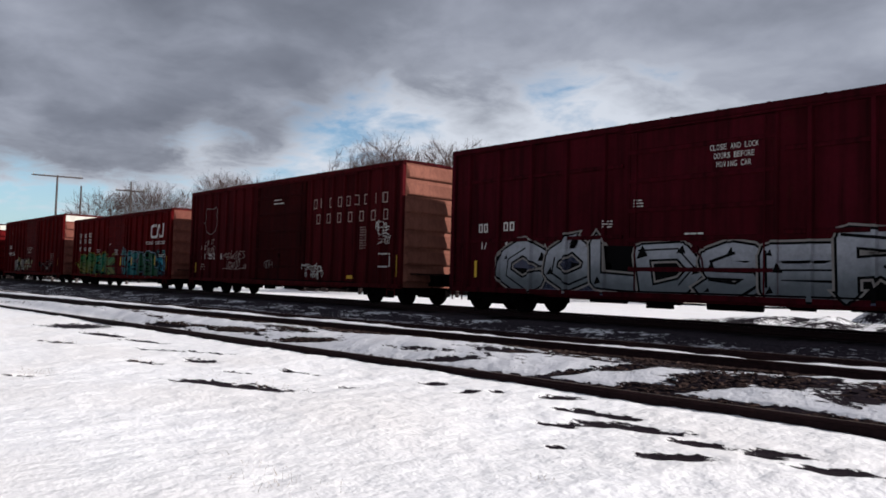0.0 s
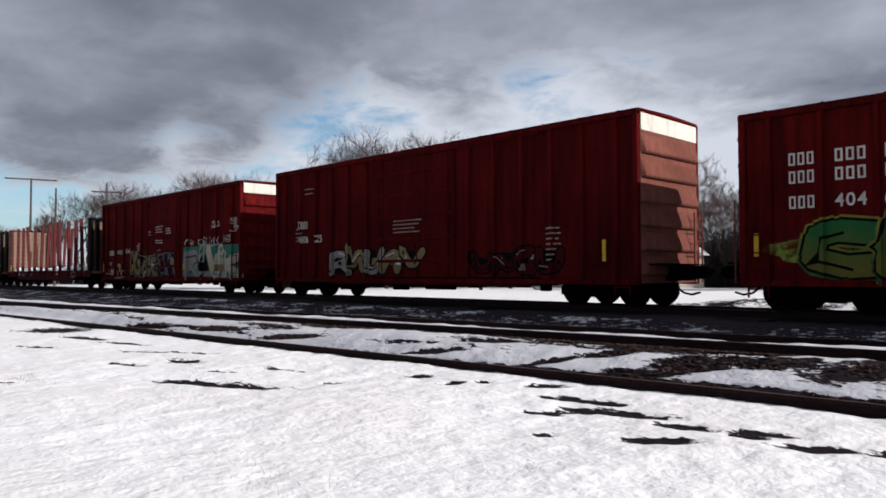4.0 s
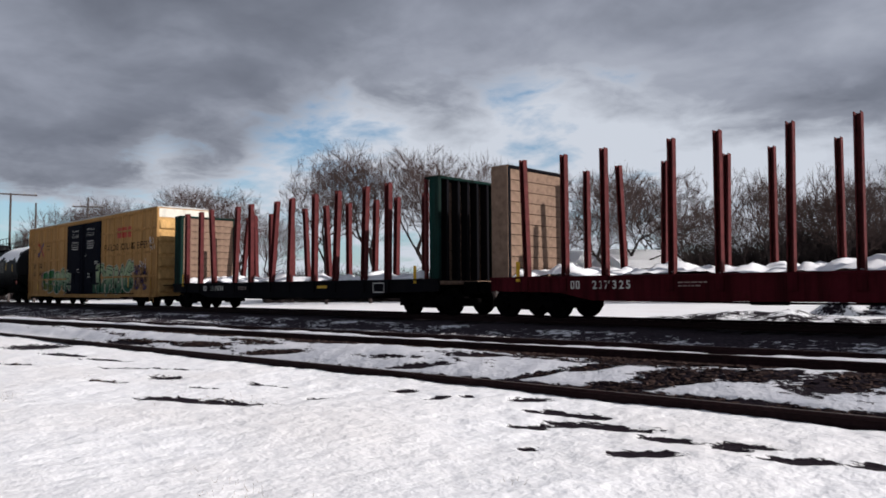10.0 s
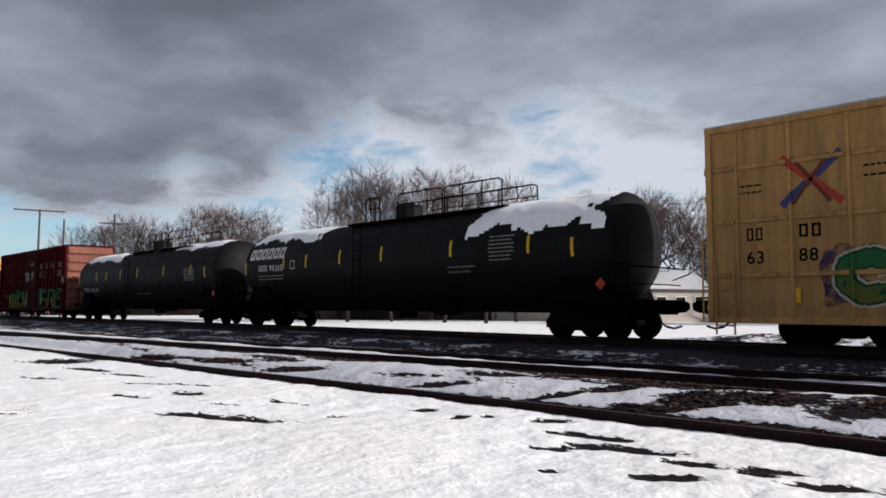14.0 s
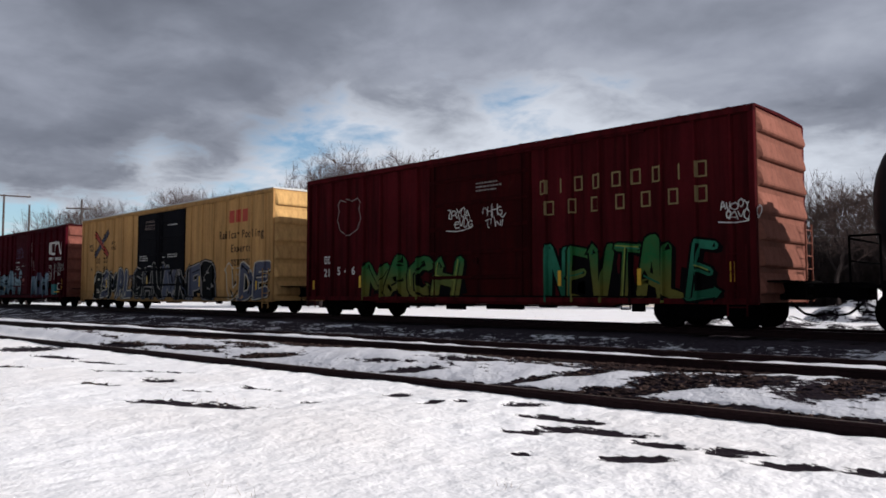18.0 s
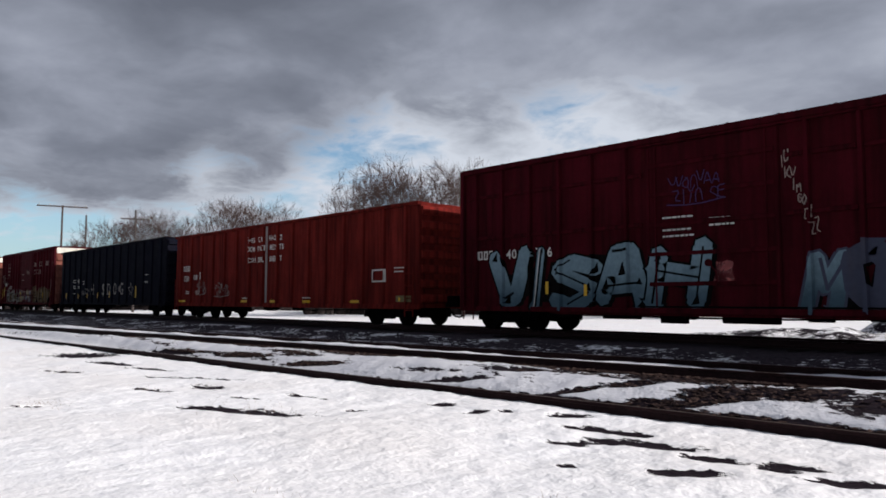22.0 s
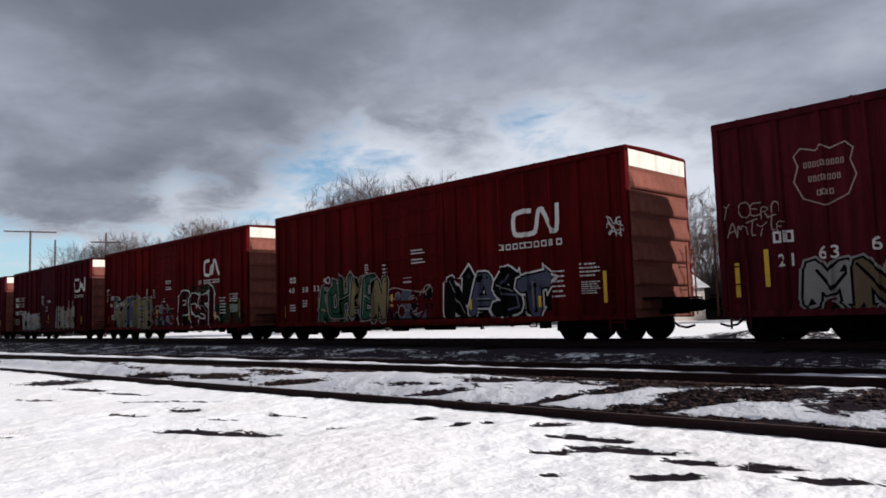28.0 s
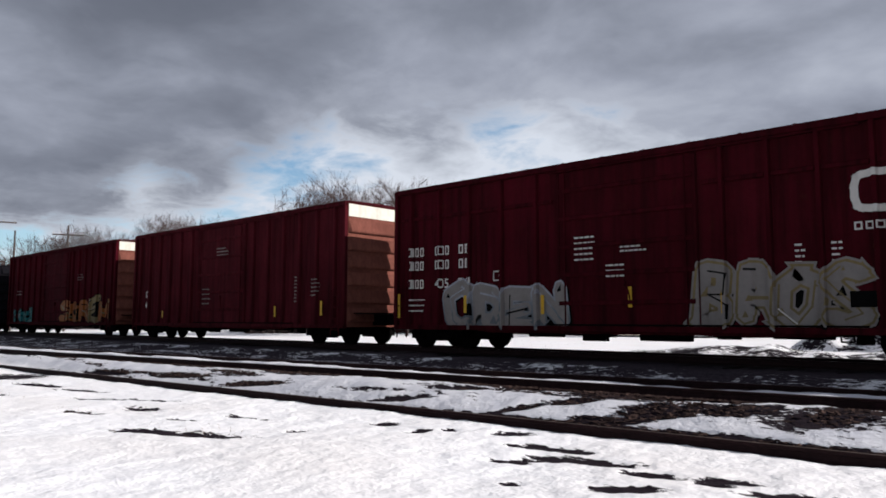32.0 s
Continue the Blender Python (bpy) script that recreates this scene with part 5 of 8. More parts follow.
def boxcar(s, L, H, coat, label, door=(-1.8, 2.1), doors=1, ribs=(6, 6), white_top=True, end_ribs=6, door_coat=None, sill=0.56, tc=None, rib_w=0.13, rib_d=0.11, grid=False, top_coat=None, end_coat=None, reflectors=(), hatch=True):
    """A boxcar with outside posts, plug doors, ribbed ends and all its running gear."""
    car = thing("boxcar", pose(s, TRACK_Y, RAIL_TOP), label, "boxcar", "freight cars of the train")
    h2 = L / 2
    tc = tc or h2 - 1.5
    mat = M[coat]
    dmat = M[door_coat or coat]
    bm = bmesh.new()
    box(bm, -h2 + 0.03, h2 - 0.03, -W, W, 0.98, H - 0.02)
    part("body", bm, mat, car, "weathered steel side sheets")
    for y0, y1 in ((-W, -W + 0.05), (W - 0.05, W)):
        bm = bmesh.new()
        box(bm, -h2 + 0.03, h2 - 0.03, y0, y1, sill + 0.02, 0.98)
        part("side_skirt", bm, mat, car)
    for sy in (-1, 1):
        bm = bmesh.new()
        y0, y1 = sorted((sy * (W - 0.02), sy * (W + rib_d + 0.02)))
        box(bm, -h2, h2, y0, y1, H - 0.14, H, 0.01)
        part("top_chord", bm, mat, car)
    for sy in (-1, 1):
        bm = bmesh.new()
        y0, y1 = sorted((sy * (W - 0.02), sy * (W + rib_d - 0.005)))
        box(bm, -h2, h2, y0, y1, sill, sill + 0.14, 0.01)
        y0, y1 = sorted((sy * (W - 0.10), sy * (W - 0.02)))
        profile(bm, [(-tc + 1.7, sill + 0.01), (-tc + 2.2, sill - 0.06), (tc - 2.2, sill - 0.06), (tc - 1.7, sill + 0.01)], y0, y1)
        part("side_sill", bm, mat, car)
    # roof: low ridge, cross seams
    bm = bmesh.new()
    sec = [(-1.53, H - 0.01), (-1.53, H + 0.03), (-0.75, H + 0.055), (0, H + 0.07), (0.75, H + 0.055), (1.53, H + 0.03), (1.53, H - 0.01)]
    ra = [bm.verts.new((-h2, y, z)) for y, z in sec]
    rb = [bm.verts.new((h2, y, z)) for y, z in sec]
    for i in range(len(sec) - 1):
        bm.faces.new((ra[i], rb[i], rb[i + 1], ra[i + 1]))
    bm.faces.new(ra)
    bm.faces.new(rb[::-1])
    bm.faces.new((ra[-1], rb[-1], rb[0], ra[0]))
    bmesh.ops.recalc_face_normals(bm, faces=bm.faces[:])
    part("roof", bm, M[top_coat] if top_coat else mat, car, "shallow ridged steel roof")
    bm = bmesh.new()
    for (ya, za), (yb, zb) in zip(sec[1:5], sec[2:6]):
        vs = [bm.verts.new(p) for p in ((-0.03, ya, za), (0.03, ya, za), (0.03, yb, zb), (-0.03, yb, zb), (-0.03, ya, za + 0.014), (0.03, ya, za + 0.014), (0.03, yb, zb + 0.014), (-0.03, yb, zb + 0.014))]
        for f in ((4, 5, 6, 7), (0, 1, 5, 4), (1, 2, 6, 5), (2, 3, 7, 6), (3, 0, 4, 7)):
            bm.faces.new([vs[i] for i in f])
    seam = None
    for x in even(-h2, h2, 14):
        if seam is None:
            seam = part("roof_seam", bm, M[top_coat] if top_coat else mat, car)
            seam.matrix_basis = pose(x, 0, 0)
        else:
            again(seam, "roof_seam", pose(x, 0, 0), car)
    # posts
    posts = even(-h2 + 0.12, door[0] - 0.02, ribs[0]) + even(door[1] + 0.02, h2 - 0.12, ribs[1])
    bm = bmesh.new()
    hw = rib_w / 2
    a = [(-hw, 0), (-hw + 0.025, -rib_d), (hw - 0.025, -rib_d), (hw, 0)]
    lo = [bm.verts.new((x, y, sill + 0.06)) for x, y in a]
    hi = [bm.verts.new((x, y, H - 0.06)) for x, y in a]
    for i in range(3):
        bm.faces.new((lo[i], lo[i + 1], hi[i + 1], hi[i]))
    first = None
    for x in posts:
        for sy in (-1, 1):
            m = pose(x, sy * W, 0, 0, 0, 0 if sy < 0 else 180)
            if first is None:
                first = part("side_post", bm, mat, car)
                first.matrix_basis = m
            else:
                again(first, "side_post", m, car)
    shape = [(x - hw, x + hw, rib_d) for x in posts]
    # corner posts
    bm = bmesh.new()
    box(bm, -0.07, 0.07, -0.07, 0.07, sill + 0.01, H - 0.03, 0.015)
    first = None
    for sx in (-1, 1):
        for sy in (-1, 1):
            m = pose(sx * (h2 - 0.07), sy * (W + rib_d - 0.055), 0)
            if first is None:
                first = part("corner_post", bm, mat, car)
                first.matrix_basis = m
            else:
                again(first, "corner_post", m, car)
    if grid:
        bm = bmesh.new()
        box(bm, -0.5, 0.5, -0.065, 0.0, -0.05, 0.05, 0.012)
        first = None
        for a, b in ((-h2 + 0.15, door[0] - 0.02), (door[1] + 0.02, h2 - 0.15)):
            edges = [a] + [x for x in posts if a < x < b] + [b]
            for xa, xb in zip(edges, edges[1:]):
                if xb - xa < rib_w + 0.1:
                    continue
                for z in grid:
                    m = Matrix.LocRotScale(((xa + xb) / 2, -W, z), None, (xb - xa - rib_w, 1, 1))
                    if first is None:
                        first = part("belt_rail", bm, mat, car)
                        first.matrix_basis = m
                    else:
                        again(first, "belt_rail", m, car)
    # doors
    n = doors
    for sy in (-1, 1):
        for k in range(n):
            xa, xb = door[0] + (door[1] - door[0]) * k / n, door[0] + (door[1] - door[0]) * (k + 1) / n
            bm = bmesh.new()
            y0, y1 = sorted((sy * (W - 0.01), sy * (W + 0.042)))
            box(bm, xa + 0.04, xb - 0.04, y0, y1, sill + 0.17, H - 0.22, 0.012)
            d = part("door", bm, dmat, car, "closed steel plug door")
            for fx in (xa + 0.06, xb - 0.14):
                bm = bmesh.new()
                q0, q1 = sorted((sy * (W + 0.03), sy * (W + 0.070)))
                box(bm, fx, fx + 0.08, q0, q1, sill + 0.20, H - 0.25, 0.01)
                part("door_stile", bm, dmat, d)
            bm = bmesh.new()
            box(bm, xa + 0.12, xb - 0.12, -0.050, 0.0, -0.055, 0.055, 0.014)
            first = None
            for z in even(sill + 0.35, H - 0.35, 5):
                m = pose(0, sy * (W + 0.043), z) if sy < 0 else pose(xa + xb, sy * (W + 0.043), z, 0, 0, 180)
                if first is None:
                    first = part("door_rib", bm, dmat, d)
                    first.matrix_basis = m
                else:
                    again(first, "door_rib", m, d)
            for fx in ((xa + 0.32, xb - 0.32) if n == 1 else (xb - 0.30 if k == 0 else xa + 0.30,)):
                bm = bmesh.new()
                tube(bm, (fx, sy * (W + 0.085), sill + 0.18), (fx, sy * (W + 0.085), H - 0.24), 0.022, n=6)
                part("lock_rod", bm, dmat, d)
            hx = (xa + xb) / 2
            bm = bmesh.new()
            tube(bm, (hx, sy * (W + 0.04), 1.75), (hx, sy * (W + 0.12), 1.75), 0.09, n=10)
            pipe(bm, [(hx, sy * (W + 0.11), 1.75), (hx + 0.18, sy * (W + 0.12), 1.55), (hx + 0.22, sy * (W + 0.12), 1.30)], 0.02, 6)
            part("door_handle", bm, dmat, d, "door handle and hub")
    span = door[1] - door[0]
    for sy in (-1, 1):
        y0, y1 = sorted((sy * (W + 0.045), sy * (W + 0.11)))
        for za, zb in ((H - 0.20, H - 0.15), (sill + 0.145, sill + 0.185)):
            bm = bmesh.new()
            box(bm, door[0] - 0.15, min(h2 - 0.4, door[1] + span * 0.85), y0, y1, za, zb)
            part("door_track", bm, mat if za > 2 else M["steel"], car)
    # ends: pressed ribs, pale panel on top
    # end_coat paints the sun's brightness on the end walls into their colour
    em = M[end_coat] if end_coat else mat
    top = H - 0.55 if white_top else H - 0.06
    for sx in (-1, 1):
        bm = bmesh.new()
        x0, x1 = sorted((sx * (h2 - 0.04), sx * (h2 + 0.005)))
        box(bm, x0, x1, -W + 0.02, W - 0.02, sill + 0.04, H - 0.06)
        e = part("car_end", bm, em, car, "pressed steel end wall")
        # each pressing swells slowly from the top and turns back sharply at its foot
        bm = bmesh.new()
        gap = (top - sill - 0.15) / end_ribs
        ring = []
        for f, dpt in ((0.47, 0.0), (0.30, 0.035), (0.06, 0.080), (-0.16, 0.112), (-0.24, 0.108), (-0.30, 0.070), (-0.33, 0.0)):
            ring.append([bm.verts.new((dpt * k, y, f * gap)) for y, k in ((-W + 0.02, 0.0), (-W + 0.10, 0.95), (0.0, 1.0), (W - 0.10, 0.95), (W - 0.02, 0.0))])
        for ra, rb in zip(ring, ring[1:]):
            for i in range(4):
                bm.faces.new((ra[i], ra[i + 1], rb[i + 1], rb[i]))
        bmesh.ops.recalc_face_normals(bm, faces=bm.faces[:])
        if sum(f.normal.x for f in bm.faces) < 0:
            bmesh.ops.reverse_faces(bm, faces=bm.faces[:])
        first = None
        for i in range(end_ribs):
            m = pose(sx * (h2 + 0.003), 0, sill + 0.12 + gap * (i + 0.5), 0, 0, 0 if sx > 0 else 180)
            if first is None:
                first = part("end_rib", bm, em, e)
                first.matrix_basis = m
            else:
                again(first, "end_rib", m, e)
        if white_top:
            bm = bmesh.new()
            x0, x1 = sorted((sx * (h2 + 0.002), sx * (h2 + 0.022)))
            box(bm, x0, x1, -W + 0.03, W - 0.03, H - 0.50, H - 0.07, 0.004)
            part("warning_panel", bm, M["white"], e, "white painted top panel")
        ladder(car, sx * (h2 + 0.19), 1.15 * sx, sill + 0.05, sill + 1.9, 0.42, False, 6, em)
        ladder(car, sx * (h2 - 0.42), -(W + rib_d + 0.06), sill - 0.25, sill + 1.3, 0.42, True, 4, mat)
        bm = bmesh.new()
        x0, x1 = sorted((sx * (h2 + 0.02), sx * (h2 + 0.45)))
        box(bm, x0, x1, -1.2, 1.2, 1.05, 1.09, 0.008)
        part("crossover_platform", bm, M["steel"], car, "narrow grated platform")
    add_underframe(car, L, 0.74, tc, True)
    add_trucks(car, (-tc, tc))
    add_couplers(car, h2)
    add_reflectors(car, reflectors, -W)
    CARS.append((car, s))
    n_shape = shape + [(door[0] + 0.04, door[1] - 0.04, 0.068)]
    return car, Sheet(n_shape, -W, sill + 0.02), Sheet(n_shape, -W, sill + 0.02)


def flat_car(s, L, label, coat, wood, stakes, seed, tc, steel_end="black", frame_coat="black", half=0.075):
    """A bulkhead flat car with side stakes and old snow on its deck."""
    rng = random.Random(seed)
    car = thing("bulkhead_flat_car", pose(s, TRACK_Y, RAIL_TOP), label, "flat car", "freight cars of the train")
    h2 = L / 2
    mat = M[coat]
    bm = bmesh.new()
    box(bm, -h2, h2, -1.36, 1.36, 0.95, 1.07, 0.01)
    part("deck", bm, M["plank"], car, "timber deck under snow")
    bm = bmesh.new()
    for sy in (-1, 1):
        y0, y1 = sorted((sy * 1.37, sy * 1.45))
        profile(bm, [(-h2, 1.12), (-h2, 0.74), (-tc + 1.4, 0.70), (-tc + 2.4, 0.50), (tc - 2.4, 0.50), (tc - 1.4, 0.70), (h2, 0.74), (h2, 1.12)], y0, y1)
        y0, y1 = sorted((sy * 1.40, sy * 1.50))
        box(bm, -h2, h2, y0, y1, 1.08, 1.13)
    part("side_sill", bm, mat, car, "deep fish-belly side sill")
    bm = bmesh.new()
    box(bm, -0.10, 0.10, -0.055, 0.0, 0.72, 1.10, 0.01)
    first = None
    for x in stakes:
        m = pose(x, -1.45, 0)
        if first is None:
            first = part("stake_pocket", bm, mat, car)
            first.matrix_basis = m
        else:
            again(first, "stake_pocket", m, car)
    bm = bmesh.new()
    outline = [(-0.085, -half), (0.085, -half), (0.085, half), (-0.085, half), (-0.085, half - 0.022), (0.064, half - 0.022), (0.064, 0.022 - half), (-0.085, 0.022 - half)]
    foot, head = ([bm.verts.new((x, y, z)) for x, y in outline] for z in (0.0, 3.25))
    bm.faces.new(foot[::-1])
    bm.faces.new(head)
    for i in range(8):
        bm.faces.new((foot[i], foot[(i + 1) % 8], head[(i + 1) % 8], head[i]))
    bmesh.ops.recalc_face_normals(bm, faces=bm.faces[:])
    first = None
    for x in stakes:
        for sy in (-1, 1):
            m = pose(x + (rng.uniform(-0.05, 0.05) if sy < 0 else 0.15), sy * 1.38, 1.10, rng.gauss(0, 0.5), rng.gauss(0, 1.5) + (rng.random() < 0.12) * rng.uniform(-5, 5), 90)
            if first is None:
                first = part("stake", bm, M["stake"], car, "tall rusty steel stake")
                first.matrix_basis = m
            else:
                again(first, "stake", m, car)
    for sx in (-1, 1):
        x0, x1 = sorted((sx * h2, sx * (h2 - 0.62)))
        xin = sx * (h2 - 0.62)
        wall_in = xin if sx < 0 else h2 - 0.40
        bm = bmesh.new()
        for y in (-1.40, 1.28):
            box(bm, min(wall_in, sx * h2), max(wall_in, sx * h2), y, y + 0.12, 1.08, 4.33, 0.012)
        box(bm, x0, x1, -1.40, 1.40, 4.25, 4.33, 0.012)
        bh = part("bulkhead", bm, M[frame_coat], car, "tall steel bulkhead frame")
        for y in (-1.418, 1.404):
            bm = bmesh.new()
            box(bm, min(wall_in, sx * h2) + 0.01, max(wall_in, sx * h2) - 0.01, y, y + 0.014, 1.09, 4.32)
            part("bulkhead_side", bm, M["plank"] if sx < 0 and frame_coat == "black" else M[frame_coat], bh, "closed side plate")
        if sx > 0:
            for y in (-1.40, 1.29):
                bm = bmesh.new()
                box(bm, xin - 0.04, xin + 0.06, y, y + 0.11, 1.08, 4.30, 0.01)
                part("bulkhead_post", bm, M["stake"], bh, "rusty inner post")
        xin = wall_in
        bm = bmesh.new()
        a, b = sorted((xin, xin + sx * 0.09))
        box(bm, a, b, -1.29, 1.29, 0, 0.30, 0.012)
        first = None
        for i in range(10):
            m = pose(0, 0, 1.10 + 0.313 * i)
            if first is None:
                first = part("plank", bm, wood, bh, "weathered bulkhead plank")
                first.matrix_basis = m
            else:
                again(first, "plank", m, bh)
        bm = bmesh.new()
        a, b = sorted((sx * (h2 - 0.50), sx * (h2 - 0.03)))
        box(bm, a, b, -0.05, 0.05, 1.08, 4.24, 0.01)
        first = None
        for y in (-0.95, -0.45, 0.0, 0.45, 0.95):
            if first is None:
                first = part("bulkhead_rib", bm, M[steel_end], bh)
                first.matrix_basis = pose(0, y, 0)
            else:
                again(first, "bulkhead_rib", pose(0, y, 0), bh)
        bm = bmesh.new()
        a, b = sorted((sx * (h2 - 0.505), sx * (h2 - 0.52)))
        box(bm, a, b, -1.28, 1.28, 1.08, 4.24)
        part("bulkhead_plate", bm, M[steel_end], bh)
        bm = bmesh.new()
        box(bm, sx * (h2 - 1.0) - 0.06, sx * (h2 - 1.0) + 0.06, -1.49, -1.462, 1.0, 1.55, 0.004)
        part("reflector", bm, M["reflector"], car, "yellow reflective strip")
    # snow on the deck
    nx, ny = 170, 16
    vs, fs = [], []
    for j in range(ny + 1):
        for i in range(nx + 1):
            x, y = -h2 + 0.7 + (L - 1.4) * i / nx, -1.35 + 2.7 * j / ny
            k = min(1.0, 5 * min(j, ny - j) / ny + 0.35)
            vs.append((x, y, 1.06 + k * max(0.02, 0.20 + 0.30 * noise.noise(Vector((x * 0.7, y * 0.9, seed))) + 0.20 * noise.noise(Vector((x * 2.2, y * 2.2, seed + 3))) + 0.09 * noise.noise(Vector((x * 6.0, y * 5.0, seed + 8))))))
    for j in range(ny):
        for i in range(nx):
            q = j * (nx + 1) + i
            fs.append((q, q + 1, q + nx + 2, q + nx + 1))
    me = bpy.data.meshes.new("snow_load")
    me.from_pydata(vs, [], fs)
    me.materials.append(M["snow"])
    o = smooth(new("snow_load", me))
    o.parent, o["label"] = car, "lumpy old snow on the deck"
    add_underframe(car, L, 0.80, tc)
    add_trucks(car, (-tc, tc))
    add_couplers(car, h2, 1.0)
    CARS.append((car, s))
    ribs = [(x - 0.10, x + 0.10, 0.055) for x in stakes]
    return car, Sheet(ribs, -1.46)


def tank_car(s, L, label, seed, snow_cut, r=1.47, zc=2.52, tc=8.2):
    """A long black pressure tank car with walkway, dome and rails."""
    car = thing("tank_car", pose(s, TRACK_Y, RAIL_TOP), label, "tank car", "freight cars of the train")
    h2, n = L / 2, 40
    prof = [(0.0, -h2)] + [(r * math.sin(a), -h2 + 0.62 * (1 - math.cos(a))) for a in (0.25, 0.5, 0.75, 1.0, 1.25, 1.45)] + [(r, -h2 + 0.62), (r, 0.0), (r, h2 - 0.62)] + [(r * math.sin(a), h2 - 0.62 * (1 - math.cos(a))) for a in (1.45, 1.25, 1.0, 0.75, 0.5, 0.25)] + [(0.0, h2)]
    bm = bmesh.new()
    rings = []
    for rad, x in prof:
        rings.append([bm.verts.new((x, 0, zc))] if rad == 0 else [bm.verts.new((x, rad * math.cos(2 * math.pi * k / n), zc + rad * math.sin(2 * math.pi * k / n))) for k in range(n)])
    for a, b in zip(rings, rings[1:]):
        for k in range(n):
            j = (k + 1) % n
            if len(a) == 1:
                bm.faces.new((a[0], b[k], b[j]))
            elif len(b) == 1:
                bm.faces.new((a[k], b[0], a[j]))
            else:
                bm.faces.new((a[k], b[k], b[j], a[j]))
    bmesh.ops.recalc_face_normals(bm, faces=bm.faces[:])
    smooth(part("tank_shell", bm, M["tank"], car, "black painted round tank shell"))
    for x in (-h2 + 0.62, -4.6, 0, 4.6, h2 - 0.62):
        bm = bmesh.new()
        tube(bm, (x - 0.02, 0, zc), (x + 0.02, 0, zc), r + 0.008, n=n, caps=False)
        part("weld_band", bm, M["tank"], car)
    # manway, walkway and rails on top
    bm = bmesh.new()
    top = zc + r
    tube(bm, (0, 0, top - 0.1), (0, 0, top + 0.42), 0.50, n=20)
    tube(bm, (0, 0, top + 0.42), (0, 0, top + 0.50), 0.54, 0.46, 20)
    part("manway", bm, M["tank"], car, "round valve housing")
    bm = bmesh.new()
    for y in (-0.62, 0.62):
        box(bm, -2.7, 5.3, y - 0.22, y + 0.22, top - 0.10, top - 0.06)
    part("walkway", bm, M["steel"], car, "grated top walkway")
    for y in (-0.85, 0.85):
        for xa, xb in ((-1.45, -0.65), (0.35, 2.6), (2.7, 5.2)):
            bm = bmesh.new()
            pipe(bm, [(xa, y, top - 0.1), (xa, y, top + 0.70), (xa + 0.15, y, top + 0.78), (xb - 0.15, y, top + 0.78), (xb, y, top + 0.70), (xb, y, top - 0.1)], 0.024, 6)
            rail = part("handrail", bm, M["steel"], car, "thin black handrail")
            bm = bmesh.new()
            pipe(bm, [(xa, y, top + 0.40), (xb, y, top + 0.40)], 0.02, 6)
            part("middle_rail", bm, M["steel"], rail)
            for k in range(1, 3):
                x = xa + (xb - xa) * k / 3
                bm = bmesh.new()
                tube(bm, (x, y, top - 0.1), (x, y, top + 0.78), 0.02, n=6)
                part("post", bm, M["steel"], rail)
    ladder(car, -1.1, -(r + 0.06), 0.75, top - 0.35, 0.45, True, 9, M["steel"])
    bm = bmesh.new()
    box(bm, -h2 + 0.1, h2 - 0.1, -0.30, 0.30, 0.68, 1.06, 0.02)
    for x in (-tc, tc):
        profile(bm, [(x - 0.9, 1.0), (x - 0.6, 1.75), (x + 0.6, 1.75), (x + 0.9, 1.0)], -1.2, 1.2)
    part("underframe", bm, M["steel"], car, "black steel underframe with saddles")
    bm = bmesh.new()
    box(bm, -0.25, 0.25, -0.25, 0.25, 0.45, 1.1, 0.05)
    part("bottom_outlet", bm, M["steel"], car)
    bm = bmesh.new()
    tube(bm, (1.9, -0.4, 0.80), (2.9, -0.4, 0.80), 0.22, n=12)
    part("air_reservoir", bm, M["steel"], car)
    for sx in (-1, 1):
        bm = bmesh.new()
        xe = sx * (h2 - 0.35)
        pipe(bm, [(xe, -1.35, 0.95), (xe, -1.35, 1.95), (xe + sx * 0.55, -1.35, 1.95), (xe + sx * 0.55, -1.35, 0.95)], 0.022, 6)
        pipe(bm, [(xe + sx * 0.55, -1.35, 1.90), (xe + sx * 0.55, 1.35, 1.90)], 0.022, 6)
        pipe(bm, [(xe + sx * 0.55, -1.35, 1.45), (xe + sx * 0.55, 1.35, 1.45)], 0.018, 6)
        part("end_railing", bm, M["steel"], car, "end platform railing")
        bm = bmesh.new()
        a, b = sorted((sx * (h2 - 1.2), sx * (h2 + 0.35)))
        box(bm, a, b, -1.4, 1.4, 0.92, 0.98, 0.01)
        part("end_platform", bm, M["steel"], car, "steel end platform")
        pts = [(-0.02, 0.98), (0.02, 0.98), (0.02, 0.62), (-0.02, 0.62)]
        for k in (0, 1):
            bm = bmesh.new()
            x = sx * (h2 - 1.05 + 0.95 * k)
            pipe(bm, [(x - 0.16, -1.38, 0.95), (x - 0.16, -1.38, 0.45), (x + 0.16, -1.38, 0.45), (x + 0.16, -1.38, 0.95)], 0.018, 6)
            part("stirrup", bm, M["steel"], car, "thin steel stirrup step")
    bm = bmesh.new()
    profile(bm, [(-0.16, 0.0), (0.0, -0.16), (0.16, 0.0), (0.0, 0.16)], -0.008, 0.008)
    pl = part("placard", bm, (M["redink"],), car, "small red diamond placard")
    pl.matrix_basis = pose(h2 - 0.55, -1.42, 1.45)
    # reflective strips follow the shell
    for x, zz in snow_cut["strips"]:
        bm = bmesh.new()
        lo, hi = math.asin((zz - zc) / r), math.asin((zz + 0.5 - zc) / r)
        ring = []
        for k in range(7):
            a = lo + (hi - lo) * k / 6
            ring.append([bm.verts.new((x + dx, -(r + 0.006) * math.cos(a), zc + (r + 0.006) * math.sin(a))) for dx in (-0.05, 0.05)])
        for a, b in zip(ring, ring[1:]):
            bm.faces.new((a[0], a[1], b[1], b[0]))
        part("reflector", bm, M["reflector"], car, "yellow reflective strip")
